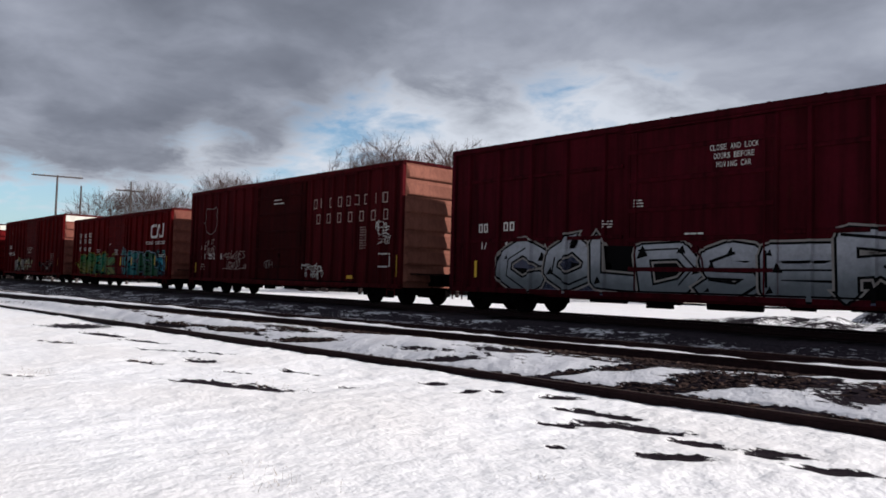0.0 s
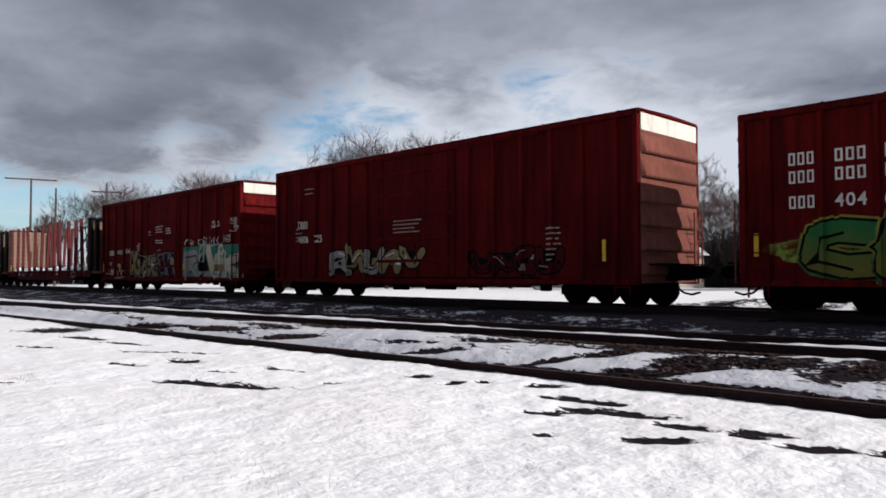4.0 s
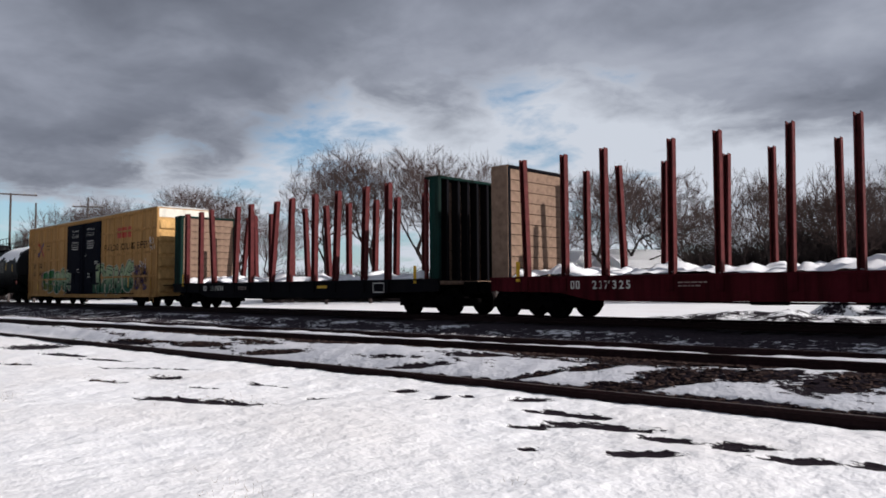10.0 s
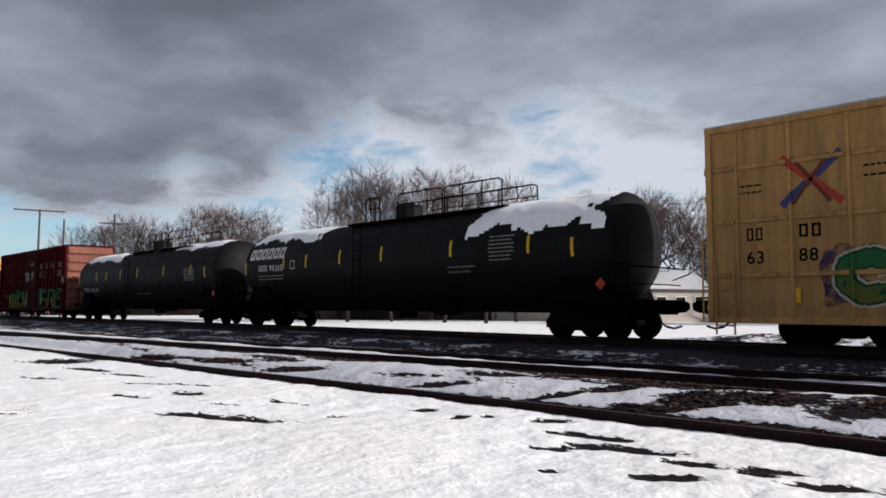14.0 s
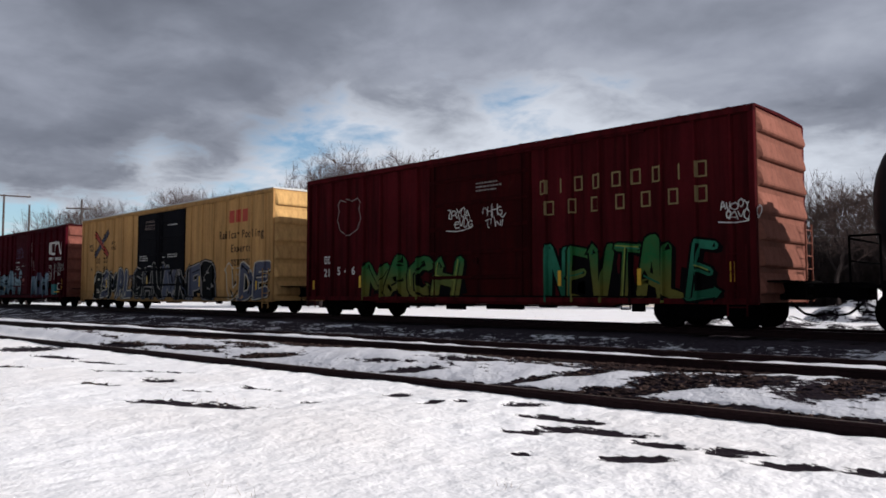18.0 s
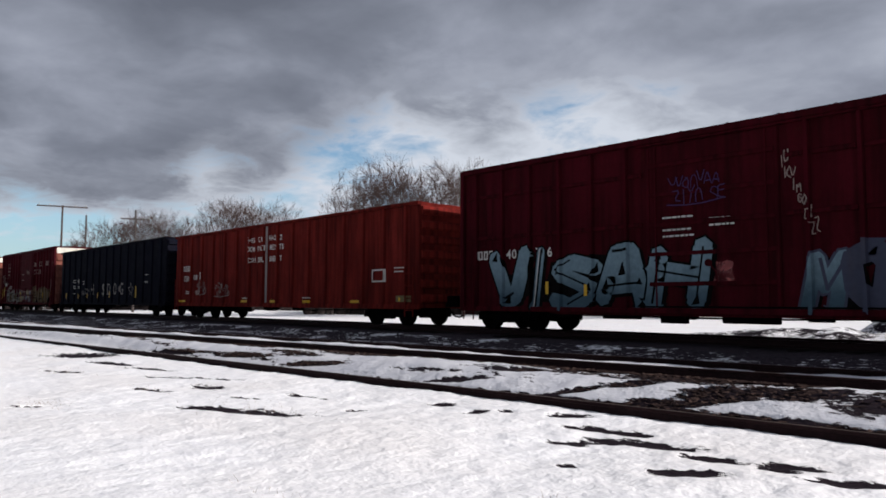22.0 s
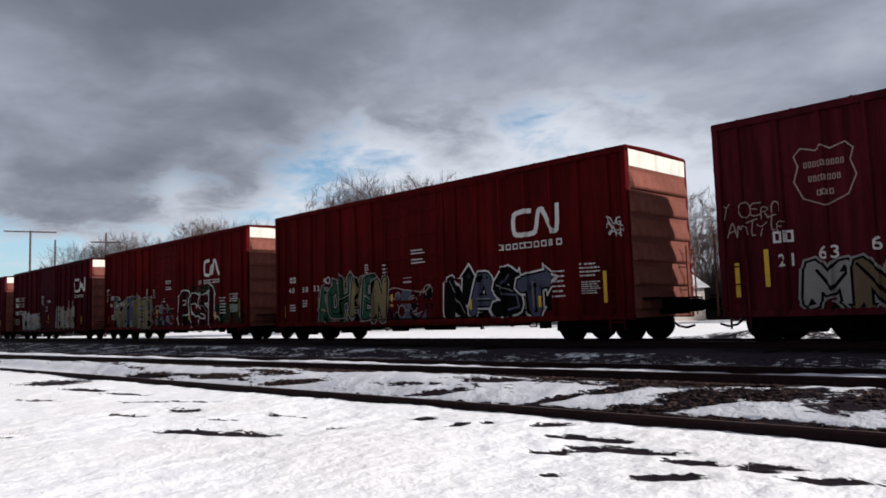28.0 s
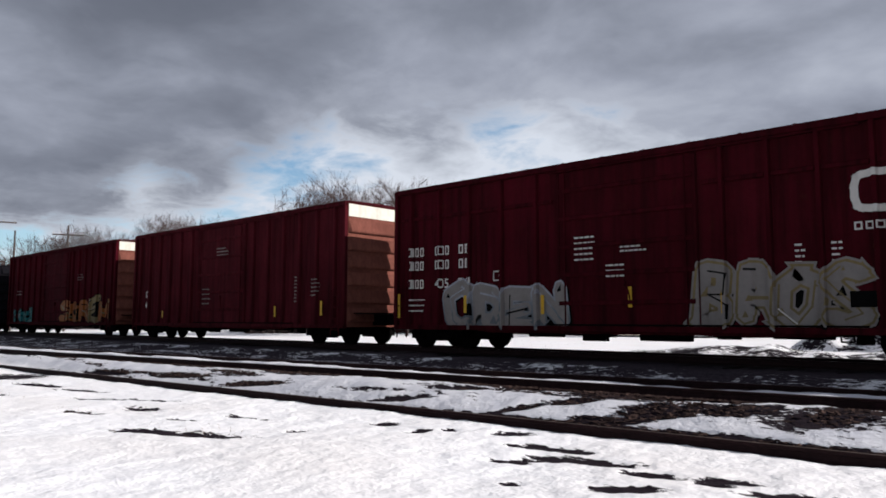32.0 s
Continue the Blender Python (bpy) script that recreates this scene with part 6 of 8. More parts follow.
    # snow on the upper shell
    for xa, xb, low, sd in snow_cut["snow"]:
        nx, na = max(8, int((xb - xa) / 0.05)), 44
        vs, fs = {}, []
        bm = bmesh.new()
        for i in range(nx + 1):
            for k in range(na + 1):
                x, a = xa + (xb - xa) * i / nx, low + (math.pi - 0.5 - low) * k / na
                edge = min(i, nx - i) / nx * (xb - xa) * 0.8 + 0.0
                w = 0.5 + 0.75 * noise.noise(Vector((x * 0.8, a * 2.0, sd))) + 0.35 * noise.noise(Vector((x * 3.2, a * 7, sd)))
                fade = min(edge * 1.2, (a - low) * 2.2, 1.0)
                t = w * 0.6 + fade * 0.75 - 0.45
                if t > 0:
                    h = 0.008 + min(0.075, t * 0.10)
                    vs[i, k] = bm.verts.new((x, -(r + h) * math.cos(a), zc + (r + h) * math.sin(a)))
        for i in range(nx):
            for k in range(na):
                q = [vs.get(p) for p in ((i, k), (i + 1, k), (i + 1, k + 1), (i, k + 1))]
                if all(q):
                    bm.faces.new(q)
        if bm.faces:
            smooth(part("snow_cap", bm, M["snow"], car, "patch of old snow on the tank"))
    add_trucks(car, (-tc, tc))
    add_couplers(car, h2 + 0.15, 0.95)
    CARS.append((car, s))
    return car, zc, r


def wrap(sheet, car, zc, r):
    """Hang flat paint on a round shell."""
    for name, bm, mats in sheet.items:
        lo, hi = min(v.co.z for v in bm.verts), max(v.co.z for v in bm.verts)
        for k in range(1, int((hi - lo) / 0.07) + 1):
            bmesh.ops.bisect_plane(bm, geom=bm.verts[:] + bm.edges[:] + bm.faces[:], plane_co=(0, 0, lo + 0.07 * k), plane_no=(0, 0, 1), dist=1e-5)
        bmesh.ops.triangulate(bm, faces=bm.faces[:])
        for v in bm.verts:
            layer = -v.co.y
            zz = max(-0.98, min(0.98, (v.co.z - zc) / r))
            v.co.y = -(r + 0.004 + layer) * math.sqrt(1 - zz * zz)
        bmesh.ops.recalc_face_normals(bm, faces=bm.faces[:])
        flip = [f for f in bm.faces if f.normal.y > 0]
        if flip:
            bmesh.ops.reverse_faces(bm, faces=flip)
        part(name, bm, mats, car, "white stencilled lettering on the shell")["kind"] = "stuff"


def high_gondola(s, L, H, coat, label, posts, tc, sill=0.58, reflectors=()):
    """An open high-sided chip car: slab sides with outside posts, ribbed ends and no roof."""
    car = thing("high_side_gondola", pose(s, TRACK_Y, RAIL_TOP), label, "gondola car", "freight cars of the train")
    h2, mat = L / 2, M[coat]
    for sy in (-1, 1):
        bm = bmesh.new()
        y0, y1 = sorted((sy * 1.40, sy * W))
        box(bm, -h2 + 0.05, h2 - 0.05, y0, y1, sill + 0.02, H - 0.03)
        part("side_wall", bm, mat, car, "tall weathered steel side wall")
    for sy in (-1, 1):
        bm = bmesh.new()
        y0, y1 = sorted((sy * 1.38, sy * 1.56))
        box(bm, -h2, h2, y0, y1, H - 0.12, H, 0.015)
        part("rim", bm, mat, car, "steel top rim")
        bm = bmesh.new()
        y0, y1 = sorted((sy * 1.40, sy * 1.52))
        box(bm, -h2, h2, y0, y1, sill, sill + 0.16, 0.01)
        part("side_sill", bm, mat, car)
    bm = bmesh.new()
    box(bm, -h2 + 0.05, h2 - 0.05, -1.40, 1.40, 0.96, 1.04)
    part("floor_plate", bm, M["steel"], car)
    xs = even(-h2 + 0.1, h2 - 0.1, posts)
    bm = bmesh.new()
    lo = [bm.verts.new((x, y, sill + 0.04)) for x, y in ((-0.085, 0), (-0.055, -0.085), (0.055, -0.085), (0.085, 0))]
    hi = [bm.verts.new((x, y, H - 0.06)) for x, y in ((-0.085, 0), (-0.055, -0.085), (0.055, -0.085), (0.085, 0))]
    for i in range(3):
        bm.faces.new((lo[i], lo[i + 1], hi[i + 1], hi[i]))
    first = None
    for x in xs:
        for sy in (-1, 1):
            m = pose(x, sy * W, 0, 0, 0, 0 if sy < 0 else 180)
            if first is None:
                first = part("side_post", bm, mat, car)
                first.matrix_basis = m
            else:
                again(first, "side_post", m, car)
    for sx in (-1, 1):
        bm = bmesh.new()
        a, b = sorted((sx * (h2 - 0.08), sx * (h2 + 0.0)))
        box(bm, a, b, -1.44, 1.44, sill + 0.04, H - 0.02)
        e = part("car_end", bm, mat, car, "steel end wall")
        bm = bmesh.new()
        profile(bm, [(0, -0.16), (0.10, -0.09), (0.10, 0.09), (0, 0.16)], -1.40, 1.40)
        first = None
        for i in range(7):
            m = pose(sx * (h2 - 0.003), 0, sill + 0.35 + (H - sill - 0.5) * i / 6.3, 0, 0, 0 if sx > 0 else 180)
            if first is None:
                first = part("end_rib", bm, mat, e)
                first.matrix_basis = m
            else:
                again(first, "end_rib", m, e)
        ladder(car, sx * (h2 + 0.17), 1.15 * sx, sill, H - 1.5, 0.42, False, 7, mat)
        ladder(car, sx * (h2 - 0.42), -1.58, sill - 0.25, sill + 1.4, 0.42, True, 4, mat)
    add_underframe(car, L, 0.72, tc)
    add_trucks(car, (-tc, tc))
    add_couplers(car, h2, 0.75)
    add_reflectors(car, reflectors, -W - 0.02)
    CARS.append((car, s))
    ribs = [(x - 0.085, x + 0.085, 0.085) for x in xs]
    return car, Sheet(ribs, -W, sill + 0.02), Sheet(ribs, -W, sill + 0.02)


# ---- spray colours ----
def spray(key, c):
    M[key] = sprayed(key + "_spray", c)


for key, c in {
    "slate": (0.055, 0.06, 0.095), "umber": (0.115, 0.078, 0.045), "lime": (0.22, 0.27, 0.05), "teal": (0.015, 0.13, 0.14), "cream": (0.42, 0.38, 0.30),
    "violet": (0.045, 0.025, 0.085), "pine": (0.008, 0.055, 0.025), "ghost": (0.22, 0.20, 0.19), "rose": (0.28, 0.08, 0.08), "skyblue": (0.03, 0.19, 0.26), "orange": (0.22, 0.07, 0.018),
}.items():
    spray(key, c)


for key, low, high in (("silver", (0.11, 0.125, 0.14), (0.33, 0.34, 0.38)), ("mint", (0.012, 0.075, 0.04), (0.30, 0.38, 0.22)), ("leafgreen", (0.115, 0.105, 0.020), (0.010, 0.105, 0.030)), ("seagreen", (0.010, 0.085, 0.045), (0.02, 0.15, 0.09)), ("paleblue", (0.05, 0.09, 0.12), (0.17, 0.25, 0.30)), ("olive", (0.020, 0.06, 0.02), (0.20, 0.18, 0.028)), ("khaki", (0.14, 0.11, 0.055), (0.20, 0.15, 0.07))):
    M[key] = faded_spray(key + "_fading_spray", low, high)


def mist(mat):
    """The same spray colour in a thin, speckled coat."""
    thin = mat.copy()
    nt = thin.node_tree
    tex = nt.nodes.new("ShaderNodeTexNoise")
    tex.inputs["Scale"].default_value, tex.inputs["Detail"].default_value, tex.inputs["Roughness"].default_value = 3.2, 7.0, 0.72
    co = nt.nodes.new("ShaderNodeTexCoord")
    nt.links.new(co.outputs["Object"], tex.inputs["Vector"])
    rp = nt.nodes.new("ShaderNodeValToRGB")
    rp.color_ramp.elements[0].position, rp.color_ramp.elements[0].color = 0.40, (0.05, 0.05, 0.05, 1)
    rp.color_ramp.elements[1].position, rp.color_ramp.elements[1].color = 0.58, (0.85, 0.85, 0.85, 1)
    nt.links.new(tex.outputs["Fac"], rp.inputs[0])
    nt.links.new(rp.outputs[0], nt.nodes["Principled BSDF"].inputs["Alpha"])
    return thin


for key in ("slate", "olive", "lime", "skyblue", "teal", "violet", "pine", "leafgreen", "khaki", "ghost", "rose"):
    MIST[M[key].name] = mist(M[key])


def shield(sh, x, z, w, h, mat):
    """A plain shield outline."""
    pts = [(0.5, 1.0), (0.62, 0.93), (0.86, 1.0), (0.98, 0.88), (0.92, 0.70), (1.0, 0.45), (0.86, 0.15), (0.5, 0.0), (0.14, 0.15), (0.0, 0.45), (0.08, 0.70), (0.02, 0.88), (0.14, 1.0), (0.38, 0.93)]
    sh.stroke([(x + w * a, z + h * b) for a, b in pts], 0.026, mat, 0, True)


def worm(sh, x, z, w, h, mat):
    """A plain bent band: an open loop that runs on into a zigzag."""
    t = h * 0.17
    pts = [(0.40, 0.92), (0.12, 0.92), (0.03, 0.80), (0.03, 0.20), (0.12, 0.08), (0.44, 0.08), (0.52, 0.18), (0.57, 0.82), (0.62, 0.92), (0.68, 0.88), (0.84, 0.14), (0.90, 0.08), (0.96, 0.18), (0.97, 0.98)]
    sh.stroke(bent([(x + w * a, z + h * b) for a, b in pts]), t, mat, 0)


def finish(car, marks, tags, tag_label=""):
    marks.finish(car, "")
    if tags:
        tags.finish(car, tag_label or "sprayed graffiti")


def small_print(sh, spots, mat, seed):
    for i, (x, z, w, h, rows) in enumerate(spots):
        sh.block(x, z, w, h, mat, rows, 0, seed + i)


# ---- the train, from its head ----
def mid(a, b):
    return (a + b) / 2


STD = dict(L=16.25, H=4.89)


def consist():
    # boxcar with silver graffiti
    car, mk, tg = boxcar(mid(-0.45, -16.75), 16.3, 4.92, "oxide_dark", "dark red boxcar with long silver graffiti", door=(-1.85, 2.0), ribs=(5, 5), grid=(3.9, 2.1), reflectors=((-7.05, 1.0, 0.5),), white_top=False)
    mk.bars(-7.05, 2.35, 0.42, 0.26, M["chalk"], 2)
    mk.bars(-6.05, 2.37, 0.48, 0.26, M["chalk"], 2)
    mk.text("17", -6.95, 1.85, 0.30, 0.25, M["chalk"])
    mk.text("33", -6.0, 1.87, 0.36, 0.25, M["chalk"])
    mk.text("43", -5.1, 1.87, 0.36, 0.25, M["chalk"])
    mk.text("CLOSE AND LOCK", 0.40, 4.02, 1.15, 0.13, M["chalk"])
    mk.text("DOORS BEFORE", 0.50, 3.82, 0.95, 0.13, M["chalk"])
    mk.text("MOVING CAR", 0.56, 3.62, 0.82, 0.13, M["chalk"])
    small_print(mk, ((-1.6, 2.75, 0.28, 0.3, 4), (-2.5, 2.35, 0.25, 0.22, 3), (-0.2, 2.1, 0.6, 0.12, 1)), M["chalk"], 3)
    tg.cloud(-5.7, 0.60, 12.2, 1.05, M["slate"], 3, -1.2)
    tg.rect(-5.8, 0.60, 12.0, 1.05, M["slate"], -1.6)
    tg.piece(6, -6.0, 0.56, 12.4, 1.42, M["silver"], M["ink"], M["chalk"], 11, None, 0, M["ghost"], "COLDSERS")
    finish(car, mk, tg, "long silver and black sprayed lettering")

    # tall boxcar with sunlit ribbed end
    car, mk, tg = boxcar(mid(-19.12, -35.7), 16.5, 4.92, "maroon", "tall maroon boxcar with spaced white letters", door_coat="door_dark_red", door=(-1.8, 2.2), ribs=(8, 8), white_top=False, end_ribs=7, end_coat="oxide_sunlit_pale", reflectors=((7.95, 0.95, 0.75), (-7.6, 0.95, 0.5)), rib_w=0.10)
    mk.spaced(2.62, 3.55, 0.55, 9, 0.42, M["dimchalk"])
    mk.spaced(2.85, 2.95, 0.70, 7, 0.42, M["dimchalk"])
    mk.block(-0.3, 3.9, 0.8, 0.3, M["chalk"], 2, 0, 4)
    mk.stroke([(6.9, 1.3), (7.5, 1.3), (7.5, 1.75), (6.9, 1.75)], 0.05, M["chalk"], 0, True)
    mk.block(5.75, 1.95, 0.22, 0.85, M["dimchalk"], 9, 0, 5)
    mk.block(6.05, 1.95, 0.22, 0.85, M["dimchalk"], 9, 0, 15)
    mk.block(6.85, 2.15, 0.5, 0.6, M["dimchalk"], 6, 0, 25)
    shield(mk, -6.9, 2.75, 1.3, 1.35, M["ghost"])
    for wd, x in (("21", -7.15), ("52", -6.2), ("6", -5.2)):
        mk.text(wd, x, 1.62, 0.24 * len(wd), 0.27, M["chalk"])
    mk.bars(-7.1, 2.05, 0.4, 0.24, M["dimchalk"], 2)
    mk.block(-7.2, 1.1, 0.45, 0.35, M["dimchalk"], 3, 0, 16)
    tg.scrawl(6.70, 2.10, 0.65, 0.85, M["chalk"], 12, 9, 0.028)
    tg.scrawl(2.10, 0.85, 1.3, 0.55, M["chalk"], 14, 9, 0.026)
    tg.scrawl(-6.7, 1.9, 0.9, 0.7, M["dimchalk"], 2, 9, 0.03)
    tg.scrawl(-4.6, 1.2, 1.9, 0.8, M["dimchalk"], 6, 12, 0.03)
    tg.scrawl(-0.9, 1.2, 0.7, 0.4, M["ghost"], 8, 8, 0.025)
    mk.rect(5.0, 0.85, 0.45, 0.12, M["reflector"])
    finish(car, mk, tg, "faint grey scrawled tags")

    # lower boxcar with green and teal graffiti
    car, mk, tg = boxcar(mid(-38.08, -54.2), 16.1, 4.30, "oxide", "lower red boxcar with green and teal graffiti", door=(-1.7, 1.7), ribs=(6, 7), white_top=False, end_ribs=6, end_coat="oxide_sunlit", reflectors=((7.55, 1.05, 0.75), (-7.7, 1.2, 0.5), (0.85, 1.25, 0.5), (2.6, 1.3, 0.45), (6.0, 1.3, 0.5)))
    for r, (a, b, c) in enumerate(((3, 3, 2), (3, 3, 2), (3, 3, 3))):
        z = 3.10 - 0.38 * r - (0.15 if r == 2 else 0)
        for k, (x, n, w) in enumerate(((-7.05, a, 0.55), (-6.15, b, 0.62), (-5.25, c, 0.45))):
            if r == 2 and k > 0:
                mk.text(("404", "688")[k - 1], x, z, w, 0.26, M["chalk"])
            else:
                mk.bars(x, z, w, 0.26, M["chalk"], n)
    worm(mk, 5.10, 2.78, 1.72, 0.75, M["chalk"])
    mk.bars(4.75, 2.45, 2.3, 0.15, M["chalk"], 9, 0, 0.26)
    small_print(mk, ((-1.2, 2.4, 0.3, 0.25, 2), (-3.3, 2.1, 0.28, 0.26, 2), (6.6, 1.75, 0.9, 0.18, 2), (-0.3, 1.8, 0.7, 0.5, 4)), M["chalk"], 9)
    tg.cloud(-7.5, 0.62, 7.6, 1.35, M["lime"], 5, -2.2)
    tg.cloud(-6.2, 0.62, 5.4, 1.30, M["lime"], 8, -1.9)
    tg.piece(4, -6.7, 0.66, 6.6, 1.35, M["leafgreen"], M["ink"], M["lime"], 21, M["seagreen"], 0, M["olive"], "CRAIK")
    tg.cloud(0.9, 0.62, 6.6, 1.55, M["teal"], 4, -2.2)
    tg.cloud(5.6, 0.66, 1.9, 1.15, M["skyblue"], 9, -1.8)
    tg.piece(5, 1.2, 0.62, 5.4, 1.35, M["pine"], M["ink"], M["teal"], 23, M["teal"], 0, M["paleblue"], "WEASL")
    finish(car, mk, tg, "lime green and teal sprayed lettering")

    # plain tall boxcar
    car, mk, tg = boxcar(mid(-56.66, -73.1), 16.4, 4.89, "oxide", "tall plain red boxcar with pale top end", door=(-1.9, 1.9), ribs=(6, 6), reflectors=((7.2, 1.15, 0.55),), end_coat="oxide_sunlit")
    small_print(mk, ((-6.9, 2.1, 0.5, 0.6, 4), (-6.3, 3.9, 0.7, 0.35, 2), (-1.0, 2.2, 1.4, 0.5, 4), (5.3, 1.2, 0.5, 1.0, 7)), M["dimchalk"], 21)
    mk.bars(-6.6, 2.6, 0.5, 0.26, M["chalk"], 3)
    mk.text("406", -6.6, 2.05, 0.55, 0.26, M["chalk"])
    mk.text("125", -5.7, 2.05, 0.55, 0.26, M["chalk"])
    tg.piece(4, -4.6, 0.80, 5.0, 1.1, M["ghost"], M["ink"], M["chalk"], 31, M["khaki"])
    tg.piece(3, 2.6, 0.80, 3.2, 0.9, M["maroon"], M["ink"], M["ghost"], 33)
    finish(car, mk, tg, "dull grey sprayed lettering along the sill")

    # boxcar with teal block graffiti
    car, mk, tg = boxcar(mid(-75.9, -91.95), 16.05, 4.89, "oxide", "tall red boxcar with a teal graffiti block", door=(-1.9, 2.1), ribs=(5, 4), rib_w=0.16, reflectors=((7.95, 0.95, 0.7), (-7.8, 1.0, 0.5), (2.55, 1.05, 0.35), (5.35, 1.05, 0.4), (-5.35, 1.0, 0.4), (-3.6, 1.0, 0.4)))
    mk.bars(-7.1, 1.95, 0.75, 0.26, M["chalk"], 3)
    mk.text("406", -6.0, 1.98, 0.85, 0.26, M["chalk"])
    mk.text("443", -4.8, 2.0, 0.95, 0.28, M["chalk"])
    small_print(mk, ((-7.1, 1.4, 0.4, 0.2, 2), (-5.9, 1.3, 0.5, 0.2, 2), (-0.7, 3.0, 0.85, 0.4, 3), (-0.7, 2.45, 0.85, 0.35, 3), (0.5, 2.9, 0.6, 0.35, 3), (-1.6, 2.9, 0.3, 0.3, 2), (-3.0, 2.5, 0.4, 0.12, 1), (-6.9, 0.85, 0.7, 0.3, 2)), M["chalk"], 41)
    mk.stroke([(-3.2, 2.15), (-2.95, 2.15), (-2.95, 2.4), (-3.2, 2.4)], 0.035, M["chalk"], 0, True)
    tg.rect(2.35, 0.62, 5.6, 1.55, M["seagreen"], -1.0)
    tg.rect(2.35, 0.62, 5.6, 0.38, M["ghost"], -0.6)
    tg.cloud(2.4, 0.7, 2.0, 1.3, M["ghost"], 4, -0.4)
    tg.piece(4, 2.45, 0.60, 5.4, 1.50, M["cream"], M["teal"], M["seagreen"], 41, M["ghost"], 0, None, "RIVK")
    tg.rect(5.75, 1.0, 0.75, 0.30, M["khaki"], 30)
    tg.rect(3.95, 1.0, 0.62, 0.42, M["ink"], 31)
    for k, (x, w) in enumerate(((2.75, 0.9), (3.9, 0.9), (5.05, 0.9), (6.3, 0.9))):
        tg.scrawl(x, 2.22, w, 0.35 + 0.12 * (k == 3), M["chalk"], 50 + k, 9, 0.025)
    tg.scrawl(5.3, 3.05, 0.7, 0.3, M["chalk"], 61, 8, 0.025)
    tg.scrawl(7.2, 2.8, 0.4, 0.55, M["chalk"], 63, 9, 0.022)
    tg.cloud(-4.3, 0.6, 3.0, 1.4, M["pine"], 8, -1.4)
    tg.mosaic(-3.9, 0.58, 5.4, 1.50, [M["ink"], M["ink"], M["oxide_dark"], M["khaki"], M["oxide_dark"], M["slate"]], M["ghost"], 44)
    tg.piece(4, -3.8, 0.62, 3.4, 1.30, M["khaki"], M["ink"], M["chalk"], 43, M["ink"], 8)
    tg.scrawl(-7.2, 0.95, 0.9, 0.3, M["chalk"], 45, 9, 0.03)
    tg.scrawl(-5.9, 0.72, 1.1, 0.42, M["chalk"], 47, 9, 0.03)
    finish(car, mk, tg, "teal and white sprayed block lettering")

    # three bulkhead flats
    near = [-7.35, -6.1, -4.85, -3.1, -1.9, -0.35, 0.95, 2.55, 3.8, 5.4, 6.65]
    lead = [-8.0, -6.45, -5.2, -3.55, -2.38, -0.82, 0.38, 1.95, 3.25, 4.85, 6.1, 7.4]
    for s, L, lab, wood, end, num, seed in ((mid(-94.2, -112.05), 17.9, "bulkhead flat car with tan planks and rusty stakes", M["plank"], "black", "237", 3), (mid(-114.06, -131.24), 17.2, "empty bulkhead flat car with red stakes and deck snow", M["plank"], "black", "237325", 5), (mid(-133.38, -151.0), 17.6, "bulkhead flat car with green and tan bulkheads", M["plank"], "green", "237696", 8)):
        car, mk = flat_car(s, L, lab, "black" if end == "green" else "plum", wood, lead if seed == 3 else [x - 0.2 * (seed == 8) for x in near], seed, L / 2 - 0.95, "black", end, 0.105 if end == "green" else 0.075)
        mk.bars(-5.9, 0.80, 0.32, 0.20, M["chalk"], 2)
        mk.text(num, -5.25, 0.80, 1.15, 0.20, M["chalk"])
        mk.block(-2.9, 0.84, 0.7, 0.16, M["dimchalk"], 2, 0, seed)
        mk.stroke([(5.75, 0.72), (6.30, 0.72), (6.30, 1.02), (5.75, 1.02)], 0.035, M["chalk"], 0, True)
        mk.rect(2.6, 0.86, 0.6, 0.10, M["reflector"])
        mk.finish(car, "")

    # yellow boxcar with double black doors
    grid = (1.55, 2.75, 3.95)
    car, mk, tg = boxcar(mid(-152.64, -172.02), 19.35, 4.94, "yellow", "long yellow boxcar with double navy doors", door=(-2.6, 2.6), doors=2, ribs=(6, 6), door_coat="navy", end_coat="yellow_sunlit", tc=7.1, sill=0.50, rib_d=0.05, grid=grid, top_coat="galv", rib_w=0.11, reflectors=((9.0, 0.95, 0.45), (6.4, 1.0, 0.5), (-7.7, 0.95, 0.3)))
    mk.bars(4.75, 3.62, 2.0, 0.55, M["redink"], 3, 0, 0.8)
    mk.text("RAILCAR POOLING EXPERTS", 3.15, 2.98, 5.9, 0.34, M["ink"])
    for k in (0, 1):
        mk.stroke([(-7.95, 3.05 + 0.95 * k), (-6.85, 4.0 - 0.95 * k)], 0.17, M["redink"] if k else M["blueink"], 0.2 * k)
        mk.stroke([(-7.75, 3.05 + 0.95 * k), (-7.05, 4.0 - 0.95 * k)], 0.08, M["brownink"], 0.6)
    small_print(mk, ((-8.9, 3.35, 0.5, 0.3, 2), (-6.4, 3.45, 0.6, 0.4, 2)), M["ink"], 71)
    mk.bars(-8.8, 2.3, 0.4, 0.28, M["ink"], 2)
    mk.bars(-7.7, 2.32, 0.5, 0.28, M["ink"], 2)
    mk.text("63", -8.8, 1.80, 0.42, 0.27, M["ink"])
    mk.text("88", -7.7, 1.82, 0.42, 0.27, M["ink"])
    mk.text("45", -6.6, 1.84, 0.42, 0.27, M["ink"])
    for x, words in ((-1.75, ("CLOSE THIS DOOR", "BEFORE CLOSING", "MAIN DOOR")), (0.62, ("CLOSE AND LOCK", "BOTH DOORS BEFORE", "MOVING CAR"))):
        for k, wd in enumerate(words):
            mk.text(wd, x, 4.30 - 0.17 * k, 1.05, 0.105, M["chalk"])
        mk.block(x, 3.25, 1.15, 0.52, M["chalk"], 4, 0, 70)
